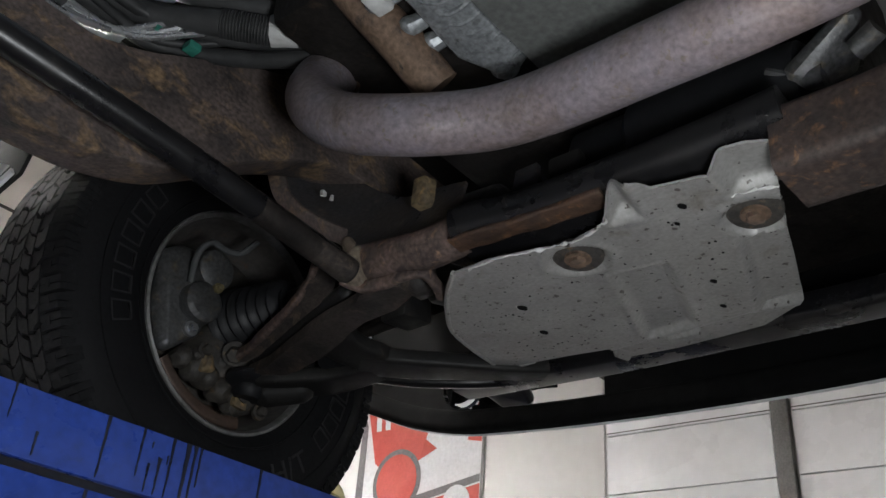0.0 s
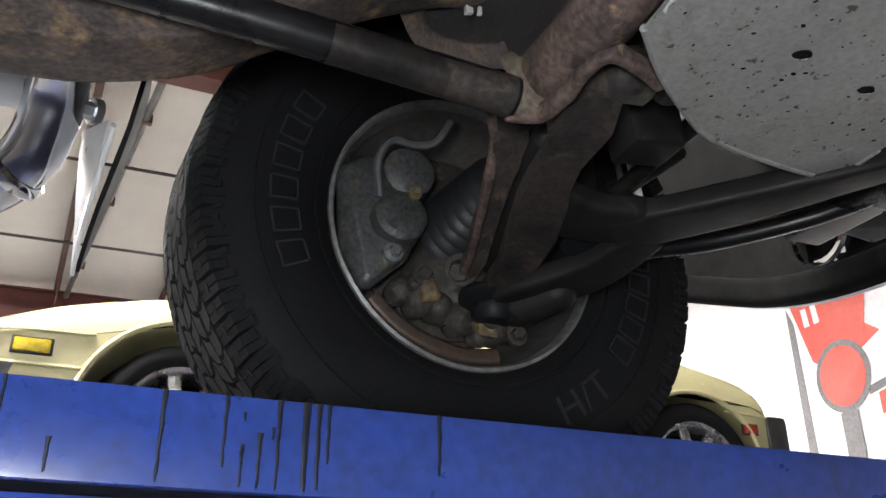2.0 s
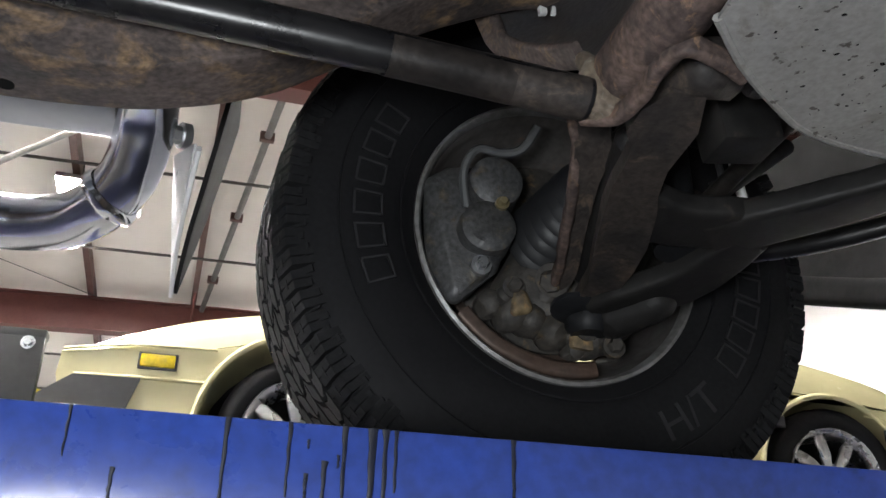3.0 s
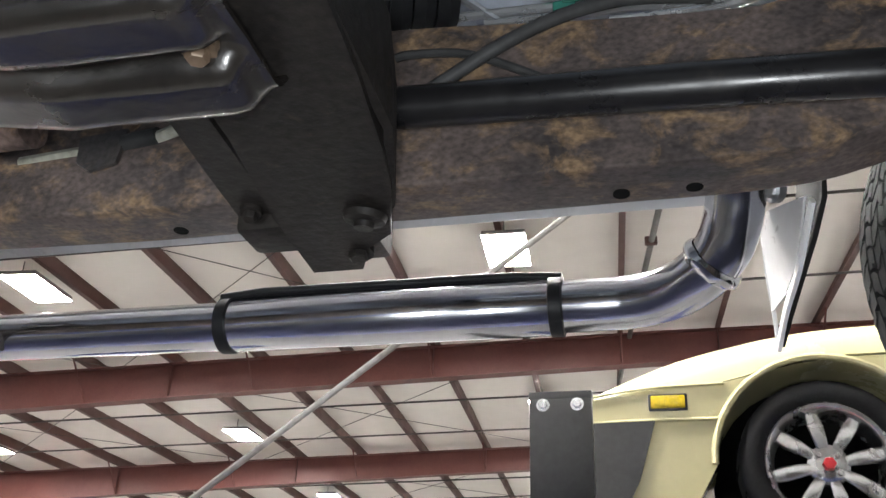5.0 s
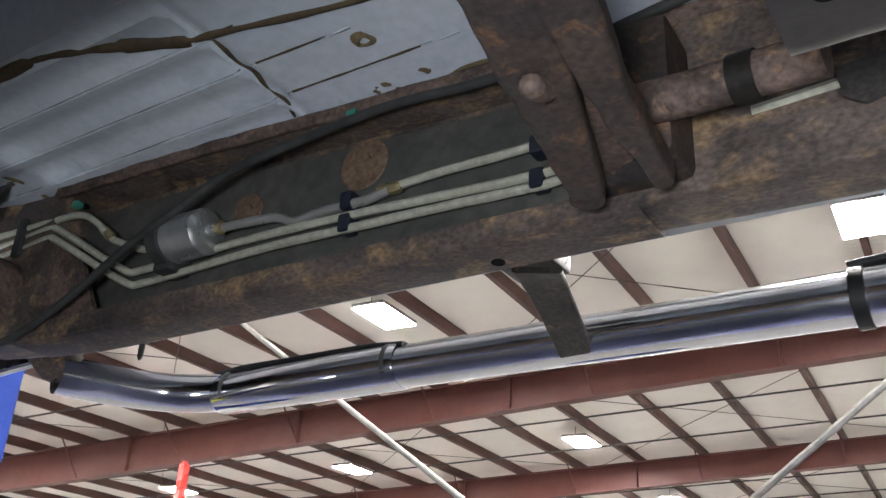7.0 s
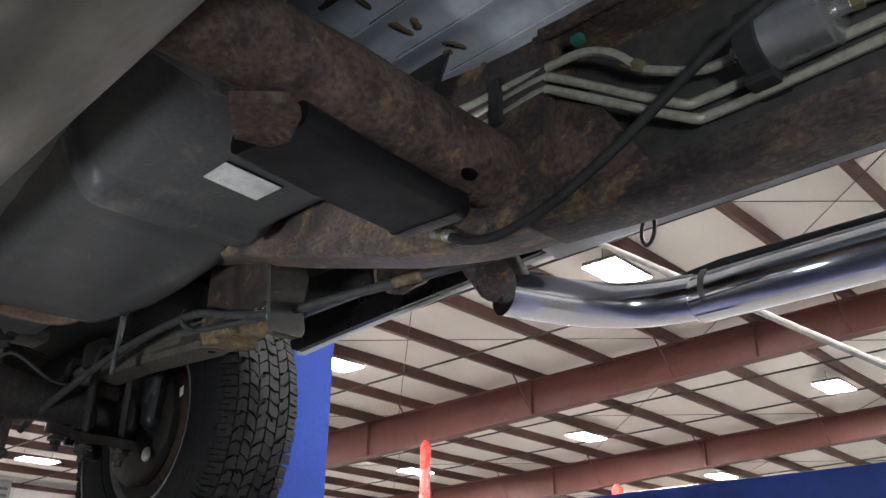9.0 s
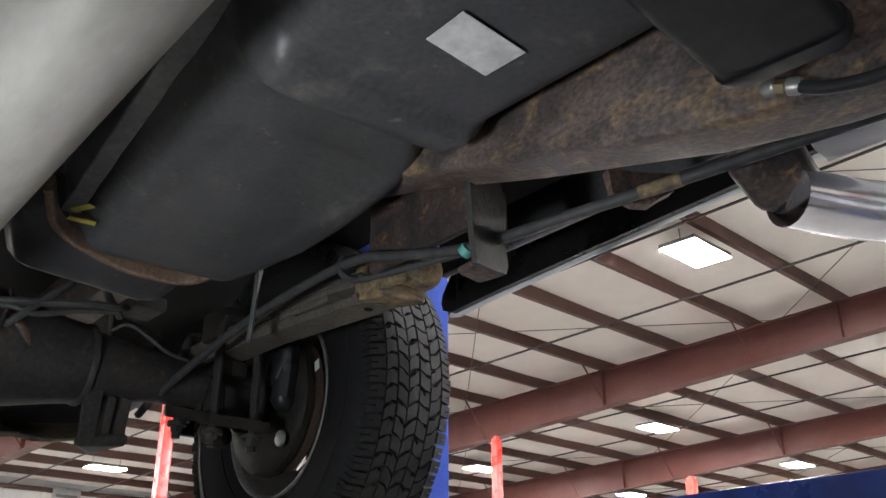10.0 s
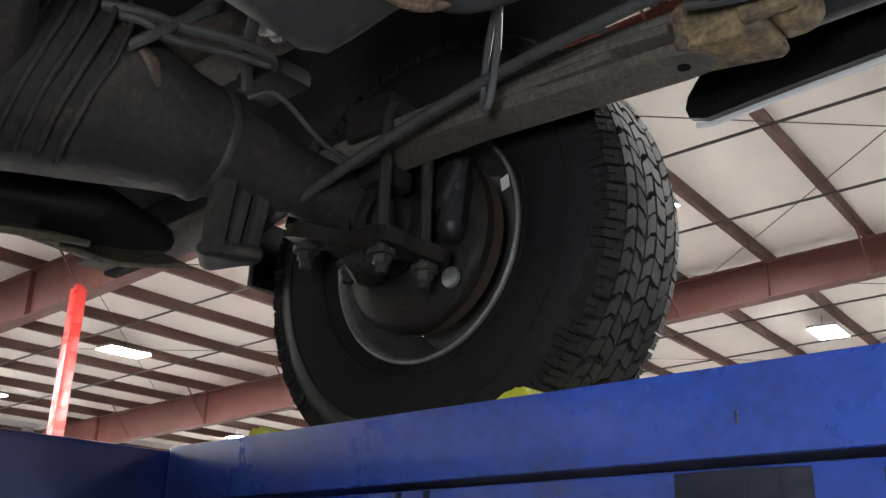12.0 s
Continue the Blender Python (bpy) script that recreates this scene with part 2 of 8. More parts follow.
M = {
    "frame": shade("rusty_frame_paint", (0.036, 0.032, 0.032), 0.54, 0.0, (0.122, 0.094, 0.084), 11, 0.9, 0.3, 190, (0.205, 0.138, 0.082), 0.56, grain=2.0, spec=0.35, width=0.17, stretch=(0.75, 1, 1)),
    "arm": shade("grey_brown_forged_arm", (0.058, 0.047, 0.041), 0.5, 0.0, (0.022, 0.020, 0.0195), 12, 0.9, 0.35, 150, (0.11, 0.08, 0.06), 0.60, grain=1.8, spec=0.35, width=0.16),
    "bardust": shade("dusty_worn_black_paint", (0.008, 0.0078, 0.008), 0.4, 0.0, (0.034, 0.028, 0.025), 14, 0.95, 0.2, 140, (0.07, 0.055, 0.046), 0.60, grain=1.6, spec=0.3, width=0.2),
    "darkrust": shade("oily_black_brown_rust", (0.026, 0.022, 0.022), 0.6, 0.0, (0.056, 0.040, 0.034), 18, 0.9, 0.3, 140, (0.16, 0.085, 0.042), 0.61, grain=1.9, spec=0.3, width=0.13),
    "tip": shade("pale_rust_weld", (0.20, 0.165, 0.125), 0.6, 0.0, (0.085, 0.062, 0.048), 26, 0.9, 0.4, 160, (0.26, 0.25, 0.22), 0.60, grain=1.6, spec=0.3),
    "rust": shade("heavy_rust", (0.058, 0.044, 0.041), 0.75, 0.0, (0.135, 0.096, 0.082), 22, 0.9, 0.25, 140, (0.22, 0.14, 0.088), 0.605, grain=1.9, spec=0.2, width=0.12),
    "black": shade("black_chassis_paint", (0.006, 0.006, 0.0072), 0.30, 0.0, (0.012, 0.0115, 0.0118), 9, 0.5, 0.10, 80, (0.03, 0.025, 0.022), 0.66, spec=0.38),
    "darksteel": shade("oily_dark_steel", (0.010, 0.0092, 0.0088), 0.55, 0.0, (0.021, 0.018, 0.016), 14, 0.8, 0.4, 110, (0.052, 0.037, 0.026), 0.66, grain=1.6, spec=0.14),
    "bracket": shade("chipped_black_bracket_paint", (0.030, 0.031, 0.036), 0.38, 0.0, (0.055, 0.048, 0.044), 12, 0.9, 0.3, 150, (0.12, 0.09, 0.068), 0.63, grain=1.8, spec=0.4, width=0.15),
    "tipdark": shade("orange_brown_rust", (0.085, 0.048, 0.031), 0.5, 0.0, (0.032, 0.023, 0.019), 18, 0.9, 0.35, 150, (0.19, 0.10, 0.05), 0.60, grain=1.8, spec=0.3),
    "panpaint": shade("dull_grey_green_pan", (0.115, 0.12, 0.115), 0.45, 0.1, (0.075, 0.076, 0.072), 9, 0.8, 0.15, 120, (0.16, 0.155, 0.14), 0.62, grain=1.2),
    "axle": shade("grimy_axle_casting", (0.019, 0.0185, 0.020), 0.6, 0.0, (0.034, 0.030, 0.027), 9, 0.9, 0.45, 90, (0.065, 0.047, 0.034), 0.62, grain=1.6, spec=0.25),
    "tan": shade("tan_weathered_sheet", (0.20, 0.175, 0.125), 0.6, 0.1, (0.10, 0.085, 0.06), 8, 0.9, 0.3, 90, (0.05, 0.042, 0.035), 0.62, grain=1.4),
    "web": shade("dark_grey_rail_paint", (0.05, 0.053, 0.05), 0.5, 0.0, (0.075, 0.074, 0.068), 7, 0.8, 0.12, 60, (0.11, 0.08, 0.062), 0.66, grain=1.2, spec=0.35),
    "forged": shade("oily_black_forging", (0.009, 0.0088, 0.009), 0.55, 0.0, (0.017, 0.016, 0.015), 14, 0.8, 0.2, 90, (0.045, 0.036, 0.03), 0.66, spec=0.25),
    # dark sealer colour, also used for shade drawn along the pan's grooves
    "seam_shade": shade("dark_sealer_and_groove_shade", (0.035, 0.027, 0.02), 0.75, 0.0, (0.09, 0.065, 0.035), 22, 0.7, 0.4, 120, spec=0.25),
    "ochre": shade("ochre_rust_scale", (0.21, 0.155, 0.085), 0.8, 0.0, (0.085, 0.07, 0.055), 24, 0.9, 0.35, 130, (0.30, 0.18, 0.08), 0.6, grain=1.6, spec=0.2, width=0.13),
    # white raised in colour for parts that the lamps leave too dim
    "white": shade("brightened_white_paint", (0.84, 0.84, 0.83), 0.35, 0.0, (0.76, 0.76, 0.75), 9, 0.5, 0.03, 60, grain=0.15),
    "bronze": shade("oily_bronze_brown_plate", (0.0110, 0.0098, 0.0090), 0.27, 0.0, (0.018, 0.0145, 0.0115), 6, 0.8, 0.12, 140, (0.04, 0.028, 0.020), 0.68, grain=1.5, spec=0.9),
    "exhaust": shade("heat_tinted_exhaust", (0.215, 0.198, 0.228), 0.45, 0.25, (0.185, 0.140, 0.130), 7, 0.9, 0.18, 150, (0.125, 0.098, 0.085), 0.60, grain=1.3, pits=(95, 0.61, (0.175, 0.145, 0.13))),
    "rustpipe": shade("brown_rusted_pipe", (0.105, 0.07, 0.05), 0.65, 0.0, (0.17, 0.115, 0.08), 18, 0.8, 0.3, 150, (0.05, 0.04, 0.036), 0.6, grain=1.6, spec=0.25),
    "alloy": shade("dull_cast_aluminium", (0.36, 0.38, 0.39), 0.45, 0.5, (0.20, 0.21, 0.22), 22, 0.8, 0.4, 140, (0.09, 0.09, 0.09), 0.62, grain=1.6),
    "skid": shade("grey_painted_skid_plate", (0.285, 0.28, 0.27), 0.46, 0.15, (0.215, 0.21, 0.20), 6, 0.9, 0.12, 170, (0.15, 0.135, 0.115), 0.63, grain=0.8, pits=(85, 0.645, (0.05, 0.042, 0.036))),
    "chrome": shade("polished_stainless", (0.72, 0.73, 0.76), 0.13, 1.0, (0.62, 0.63, 0.68), 5, 0.6, 0.03, 60, grain=0.15),
    "rubber": shade("tyre_rubber", (0.0080, 0.0080, 0.0092), 0.72, 0.0, (0.014, 0.014, 0.015), 6, 0.6, 0.15, 150, (0.03, 0.03, 0.032), 0.7, spec=0.15),
    "tread": shade("dusty_tread_rubber", (0.011, 0.0112, 0.0122), 0.85, 0.0, (0.020, 0.020, 0.021), 9, 0.6, 0.3, 150, spec=0.14),
    "letter": shade("raised_letter_outline", (0.018, 0.018, 0.020), 0.7, 0.0, None, 30, 0.5, 0.1),
    "boot": shade("black_rubber_boot", (0.013, 0.0135, 0.015), 0.5, 0.0, None, 20, 0.5, 0.1, spec=0.22),
    "rim": shade("painted_steel_wheel", (0.12, 0.115, 0.11), 0.55, 0.3, (0.07, 0.06, 0.055), 12, 0.8, 0.3, 100, (0.15, 0.09, 0.06), 0.66),
    "lip": shade("bright_wheel_lip", (0.30, 0.30, 0.30), 0.45, 0.5, (0.16, 0.15, 0.14), 22, 0.8, 0.3, 100),
    "caliper": shade("grey_cast_caliper", (0.092, 0.094, 0.098), 0.5, 0.2, (0.045, 0.044, 0.042), 18, 0.9, 0.4, 160, (0.12, 0.10, 0.07), 0.60, grain=2.0),
    "knuckle": shade("grimy_cast_knuckle", (0.062, 0.055, 0.046), 0.65, 0.1, (0.028, 0.026, 0.025), 20, 0.9, 0.4, 160, (0.15, 0.105, 0.055), 0.62, grain=1.8),
    "disc": shade("rusted_brake_disc", (0.13, 0.085, 0.065), 0.5, 0.5, (0.09, 0.07, 0.06), 12, 0.8, 0.2, 120),
    "plastic": shade("black_tank_plastic", (0.036, 0.037, 0.040), 0.42, 0.0, (0.062, 0.062, 0.063), 5, 0.8, 0.1, 120, (0.10, 0.094, 0.086), 0.62, grain=0.9, pits=(45, 0.685, (0.095, 0.09, 0.08)), spec=0.22),
    "strap": shade("galvanised_strap", (0.085, 0.088, 0.09), 0.6, 0.2, None, 20, 0.5, 0.2),
    "shaft": shade("grey_aluminium_driveshaft", (0.32, 0.31, 0.29), 0.42, 0.5, (0.24, 0.235, 0.215), 6, 0.8, 0.03, 60, (0.22, 0.2, 0.17), 0.68, stretch=(0.6, 2, 2), grain=0.35),
    "floorpan": shade("blue_grey_floor_pan", (0.40, 0.45, 0.52), 0.52, 0.0, (0.48, 0.52, 0.58), 4, 0.7, 0.06, 70, (0.32, 0.36, 0.42), 0.64, grain=0.4),
    "sealer": shade("yellow_brown_sealer", (0.17, 0.125, 0.06), 0.8, 0.0, (0.07, 0.055, 0.038), 40, 0.8, 0.6, 160),
    "line": shade("pale_coated_tube", (0.44, 0.44, 0.38), 0.4, 0.2, (0.34, 0.33, 0.27), 20, 0.7, 0.05, 120, (0.14, 0.12, 0.09), 0.7),
    "clip": shade("blue_black_clip_plastic", (0.012, 0.015, 0.028), 0.45, 0.0, None, 30, 0.5, 0.1),
    "hose": shade("dark_hose", (0.022, 0.023, 0.024), 0.5, 0.0, (0.05, 0.05, 0.05), 10, 0.5, 0.1, spec=0.22),
    "loom": shade("grey_wire_loom", (0.045, 0.046, 0.047), 0.6, 0.0, (0.03, 0.03, 0.03), 20, 0.5, 0.3, spec=0.3),
    "green": shade("green_plastic_clip", (0.03, 0.20, 0.15), 0.5, 0.0, None, 30, 0.5, 0.05),
    "brass": shade("brass_fitting", (0.30, 0.25, 0.14), 0.4, 0.5, None, 30, 0.5, 0.1),
    "zinc": shade("zinc_steel", (0.55, 0.56, 0.57), 0.3, 0.8, (0.4, 0.41, 0.42), 20, 0.6, 0.1, grain=0.4),
    "brightpipe": shade("bright_bare_pipe", (0.50, 0.50, 0.49), 0.36, 0.7, None, 20, 0.5, 0.03, grain=0.3),
    "bolt": shade("rusty_bolt_head", (0.10, 0.066, 0.042), 0.45, 0.3, (0.17, 0.12, 0.08), 50, 0.8, 0.3),
    "paint": shade("white_truck_body_paint", (0.62, 0.63, 0.64), 0.3, 0.0, (0.5, 0.5, 0.5), 5, 0.5, 0.05, 60, grain=0.15),
    "blue": shade("blue_lift_paint", (0.022, 0.058, 0.32), 0.32, 0.0, (0.027, 0.043, 0.15), 4.5, 0.9, 0.06, 90, (0.028, 0.034, 0.07), 0.61, grain=0.9),
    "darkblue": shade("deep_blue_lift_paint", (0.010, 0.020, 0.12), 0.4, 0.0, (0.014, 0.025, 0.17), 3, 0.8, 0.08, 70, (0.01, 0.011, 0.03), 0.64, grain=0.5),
    # same blue paint, made darker and duller to offset too strong light
    "blue_dimmed": shade("dimmed_blue_lift_paint", (0.013, 0.034, 0.19), 0.8, 0.0, (0.015, 0.029, 0.14), 3, 0.8, 0.06, 80, (0.016, 0.02, 0.07), 0.66, grain=0.6, spec=0.1),
    "oil": shade("dried_oil_drips", (0.008, 0.010, 0.022), 0.35, 0.0, None, 40, 0.5, 0.1),
    "yellow": shade("lime_yellow_chock", (0.46, 0.47, 0.03), 0.5, 0.0, (0.35, 0.36, 0.03), 20, 0.7, 0.1, grain=0.4),
    "red": shade("red_lift_paint", (0.42, 0.024, 0.018), 0.3, 0.0, (0.42, 0.025, 0.02), 4, 0.6, 0.05, 60, grain=0.4),
    "redsteel": shade("red_oxide_steel", (0.115, 0.034, 0.027), 0.6, 0.0, (0.09, 0.028, 0.024), 1.5, 0.7, 0.05, 30, grain=0.4),
    "browns": shade("dark_red_purlin_steel", (0.085, 0.035, 0.028), 0.6, 0.0, (0.065, 0.03, 0.025), 1.5, 0.7, 0.05, 30, grain=0.4),
    "roof": shade("cream_roof_insulation", (0.78, 0.745, 0.70), 0.7, 0.0, (0.75, 0.715, 0.67), 0.6, 0.5, 0.04, 3, spec=0.2, grain=0.15),
    "wall": shade("white_wall_panel", (0.70, 0.69, 0.68), 0.6, 0.0, (0.66, 0.65, 0.64), 0.5, 0.6, 0.03, 9, grain=0.15),
    "door": shade("white_door_panel", (0.80, 0.80, 0.81), 0.3, 0.0, (0.70, 0.71, 0.74), 0.6, 0.7, 0.05, 9, grain=0.15),
    "grey": shade("grey_steel_trim", (0.16, 0.155, 0.15), 0.5, 0.3, None, 6, 0.5, 0.1),
    "concrete": shade("dark_grey_workshop_concrete", (0.085, 0.083, 0.081), 0.6, 0.0, (0.068, 0.066, 0.065), 0.8, 0.7, 0.2, 20, (0.045, 0.043, 0.042), 0.66),
    "cable": shade("dull_grey_cable", (0.35, 0.33, 0.31), 0.5, 0.2, None, 10, 0.5, 0.0),
    "thin": shade("dark_conduit", (0.06, 0.05, 0.048), 0.6, 0.0, None, 10, 0.5, 0.0),
    "car": shade("pale_olive_yellow_car_paint", (0.62, 0.57, 0.33), 0.22, 0.0, (0.58, 0.535, 0.30), 3, 0.5, 0.01, 40, grain=0.1),
    "carblack": shade("black_bumper_plastic", (0.022, 0.022, 0.024), 0.4, 0.0, None, 10, 0.5, 0.1),
    "silver": shade("polished_alloy_wheel", (0.62, 0.62, 0.62), 0.25, 0.9, (0.5, 0.5, 0.5), 10, 0.5, 0.05, grain=0.4),
    "amber": shade("amber_lens", (0.75, 0.55, 0.02), 0.2, 0.0, None, 20, 0.5, 0.05),
    "redlens": shade("red_lens", (0.42, 0.04, 0.025), 0.25, 0.0, None, 20, 0.5, 0.05),
    "capred": shade("red_cap", (0.6, 0.03, 0.04), 0.4, 0.0, None, 20, 0.5, 0.0),
    "banner": shade("white_banner_cloth", (0.68, 0.68, 0.70), 0.7, 0.0, (0.58, 0.58, 0.61), 2, 0.7, 0.1, 30, grain=0.4),
    "bannerred": shade("red_banner_print", (0.52, 0.075, 0.05), 0.7, 0.0, (0.45, 0.06, 0.045), 3, 0.6, 0.1, 30, grain=0.4),
    "bannergrey": shade("grey_banner_print", (0.10, 0.095, 0.10), 0.7, 0.0, (0.16, 0.15, 0.16), 5, 0.6, 0.1, 30),
    "sticker": shade("worn_white_label", (0.55, 0.55, 0.54), 0.5, 0.0, (0.42, 0.42, 0.41), 30, 0.7, 0.1),
    "chalk": shade("yellow_paint_mark", (0.42, 0.36, 0.05), 0.7, 0.0, (0.2, 0.17, 0.03), 60, 0.8, 0.2),
    "teal": shade("teal_paint_mark", (0.10, 0.36, 0.31), 0.6, 0.0, None, 60, 0.5, 0.1),
    # near-black for pits, and for shade inside holes, wheel wells and the bumper
    "hole": shade("pit_and_shade_black", (0.005, 0.005, 0.005), 0.9, 0.0, None, 20, 0.5, 0.0, spec=0.1),
    "matte": shade("matt_black_liner", (0.014, 0.014, 0.015), 0.9, 0.0, (0.024, 0.023, 0.022), 8, 0.7, 0.2, 60, spec=0.12),
    "leaf": shade("grimy_brown_spring_steel", (0.105, 0.094, 0.082), 0.7, 0.0, (0.07, 0.062, 0.055), 9, 0.8, 0.2, 140, (0.14, 0.105, 0.065), 0.64, grain=1.5, spec=0.25),
    # deck top is out of view, darkened so the step bar mirrors less blue
    "deck": shade("dark_deck", (0.045, 0.048, 0.065), 0.55, 0.0, (0.03, 0.035, 0.09), 5, 0.8, 0.3, 90, (0.08, 0.075, 0.07), 0.62),
    "lens": glow("bright_lamp_lens", (1.0, 0.97, 0.93), LAMP),
    "galv": shade("galvanised_grating", (0.42, 0.43, 0.44), 0.4, 0.6, None, 8, 0.5, 0.1),
}

# ---------- mesh helpers ----------
ORIGIN = {}


def thing(name, at, label, category, group="", kind=""):
    ob = new(name)
    ob.location = at
    ob.empty_display_size = 0.1
    ORIGIN[ob] = Vector(at)
    return tagged(ob, label, category, group, kind)


def finish(bm, smooth=40):
    bmesh.ops.recalc_face_normals(bm, faces=bm.faces)
    for f in bm.faces:
        f.smooth = True
    for e in bm.edges:
        e.smooth = len(e.link_faces) == 2 and e.calc_face_angle(3.0) < radians(smooth)


def part(name, bm, material, parent, label="", smooth=40):
    """Links a bmesh, given in world coordinates, as one mesh under a thing or a part."""
    finish(bm, smooth)
    me = bpy.data.meshes.new(name)
    o = ORIGIN[parent]
    bmesh.ops.translate(bm, vec=-o, verts=bm.verts)
    bm.to_mesh(me)
    bm.free()
    me.materials.append(M[material])
    ob = new(name, me)
    ob.parent = parent
    ORIGIN[ob] = o
    return tagged(ob, label)


def solid(name, bm, material, label, category, group="", kind="", smooth=40):
    """A thing that is one mesh."""
    finish(bm, smooth)
    me = bpy.data.meshes.new(name)
    c = sum((v.co for v in bm.verts), Vector()) / len(bm.verts)
    bmesh.ops.translate(bm, vec=-c, verts=bm.verts)
    bm.to_mesh(me)
    bm.free()
    me.materials.append(M[material])
    ob = new(name, me)
    ob.location = c
    ORIGIN[ob] = c
    return tagged(ob, label, category, group, kind)


def bevelled(bm, width, segments=2, angle=30):
    if width > 0:
        edges = [e for e in bm.edges if len(e.link_faces) == 2 and e.calc_face_angle(0) > radians(angle)]
        bmesh.ops.bevel(bm, geom=edges, offset=width, segments=segments, affect="EDGES", profile=0.6, clamp_overlap=True)
    return bm


def box(lo, hi, bevel=0.0, turn=None, bm=None, segments=2):
    """A box from corner to corner, bevelled; turn: a matrix about its centre."""
    own = bmesh.new()
    lo, hi = Vector(lo), Vector(hi)
    c, s = (lo + hi) / 2, hi - lo
    bmesh.ops.create_cube(own, size=1)
    bmesh.ops.scale(own, vec=s, verts=own.verts)
    bevelled(own, bevel, segments)
    m = Matrix.Translation(c) @ (turn.to_4x4() if turn else Matrix())
    bmesh.ops.transform(own, matrix=m, verts=own.verts)
    return merge(own, bm)


def merge(own, bm):
    if bm is None:
        return own
    vs = [bm.verts.new(v.co) for v in own.verts]
    own.verts.index_update()
    for f in own.faces:
        bm.faces.new([vs[v.index] for v in f.verts])
    own.free()
    return bm


def ring_basis(d):
    d = Vector(d).normalized()
    u = Vector((0, 0, 1)).cross(d) if abs(d.z) < 0.95 else Vector((1, 0, 0)).cross(d)
    u.normalize()
    return u, d.cross(u)


def smooth_path(points, n=6):
    """A Catmull-Rom curve through the points."""
    p = [Vector(q) for q in points]
    p = [2 * p[0] - p[1], *p, 2 * p[-1] - p[-2]]
    out = []
    for i in range(1, len(p) - 2):
        for k in range(n):
            t = k / n
            a, b, c, d = p[i - 1], p[i], p[i + 1], p[i + 2]
            out.append(0.5 * ((2 * b) + (c - a) * t + (2 * a - 5 * b + 4 * c - d) * t * t + (3 * b - a - 3 * c + d) * t ** 3))
    return out + [p[-2]]


def sweep(points, section, bm=None, caps=True, up=None, scales=None):
    """A section (list of (u, v)) swept along points. u is sideways, v upwards when up is given."""
    bm = bm or bmesh.new()
    pts = [Vector(q) for q in points]
    rings = []
    u = None
    for i, q in enumerate(pts):
        d = (pts[min(i + 1, len(pts) - 1)] - pts[max(i - 1, 0)]).normalized()
        if up is not None:
            u = Vector(up).cross(d).normalized()
        elif u is None:
            u = ring_basis(d)[0]
        else:
            u = (u - d * u.dot(d)).normalized()
        v = d.cross(u)
        k = scales[i] if scales else (1, 1)
        k = k if isinstance(k, tuple) else (k, k)
        rings.append([bm.verts.new(q + u * a * k[0] + v * b * k[1]) for a, b in section])
    n = len(section)
    for r, s in zip(rings, rings[1:]):
        for j in range(n):
            bm.faces.new((r[j], r[(j + 1) % n], s[(j + 1) % n], s[j]))
    if caps:
        bm.faces.new(rings[0][::-1])
        bm.faces.new(rings[-1])
    return bm


def circle(r, n=16):
    return [(r * math.cos(2 * math.pi * k / n), r * math.sin(2 * math.pi * k / n)) for k in range(n)]


def tube(points, r, n=14, bm=None, curve=0, scales=None):
    pts = smooth_path(points, curve) if curve else points
    return sweep(pts, circle(r, n), bm, scales=scales)


def rounded(w, h, r, n=4):
    """A rounded rectangle as a section."""
    out = []
    for cx, cy, a0 in ((w / 2 - r, h / 2 - r, 0), (-w / 2 + r, h / 2 - r, 90), (-w / 2 + r, -h / 2 + r, 180), (w / 2 - r, -h / 2 + r, 270)):
        out += [(cx + r * math.cos(radians(a0 + 90 * k / n)), cy + r * math.sin(radians(a0 + 90 * k / n))) for k in range(n + 1)]
    return out


def lathe(profile, centre, axis, n=48, bm=None, closed=False):
    """Turns (radius, along) pairs about an axis through the centre."""
    bm = bm or bmesh.new()
    a = Vector(axis).normalized()
    u, v = ring_basis(a)
    c = Vector(centre)
    rings = []
    for r, s in profile:
        if r < 1e-6:
            rings.append([bm.verts.new(c + a * s)])
        else:
            rings.append([bm.verts.new(c + a * s + (u * math.cos(2 * math.pi * k / n) + v * math.sin(2 * math.pi * k / n)) * r) for k in range(n)])
    pairs = list(zip(rings, rings[1:])) + ([(rings[-1], rings[0])] if closed else [])
    for r, s in pairs:
        for k in range(n):
            j = (k + 1) % n
            if len(r) == 1 and len(s) == 1:
                continue
            if len(r) == 1:
                bm.faces.new((r[0], s[j], s[k]))
            elif len(s) == 1:
                bm.faces.new((r[k], r[j], s[0]))
            else:
                bm.faces.new((r[k], r[j], s[j], s[k]))
    return bm


def plate(outline, thickness, bevel=0.0, bm=None, segments=2):
    """A flat outline of 3D points made thick along its normal."""
    own = bmesh.new()
    pts = [Vector(p) for p in outline]
    nrm = Vector()
    for i, p in enumerate(pts):
        nrm += p.cross(pts[(i + 1) % len(pts)])
    nrm.normalize()
    a = [own.verts.new(p) for p in pts]
    b = [own.verts.new(p + nrm * thickness) for p in pts]
    own.faces.new(a[::-1])
    own.faces.new(b)
    for i in range(len(pts)):
        j = (i + 1) % len(pts)
        own.faces.new((a[i], a[j], b[j], b[i]))
    bevelled(own, bevel, segments)
    return merge(own, bm)


def sheet(grid):
    """A surface through rows of points."""
    bm = bmesh.new()
    rows = [[bm.verts.new(p) for p in row] for row in grid]
    for r, s in zip(rows, rows[1:]):
        for k in range(len(r) - 1):
            bm.faces.new((r[k], r[k + 1], s[k + 1], s[k]))
    return bm


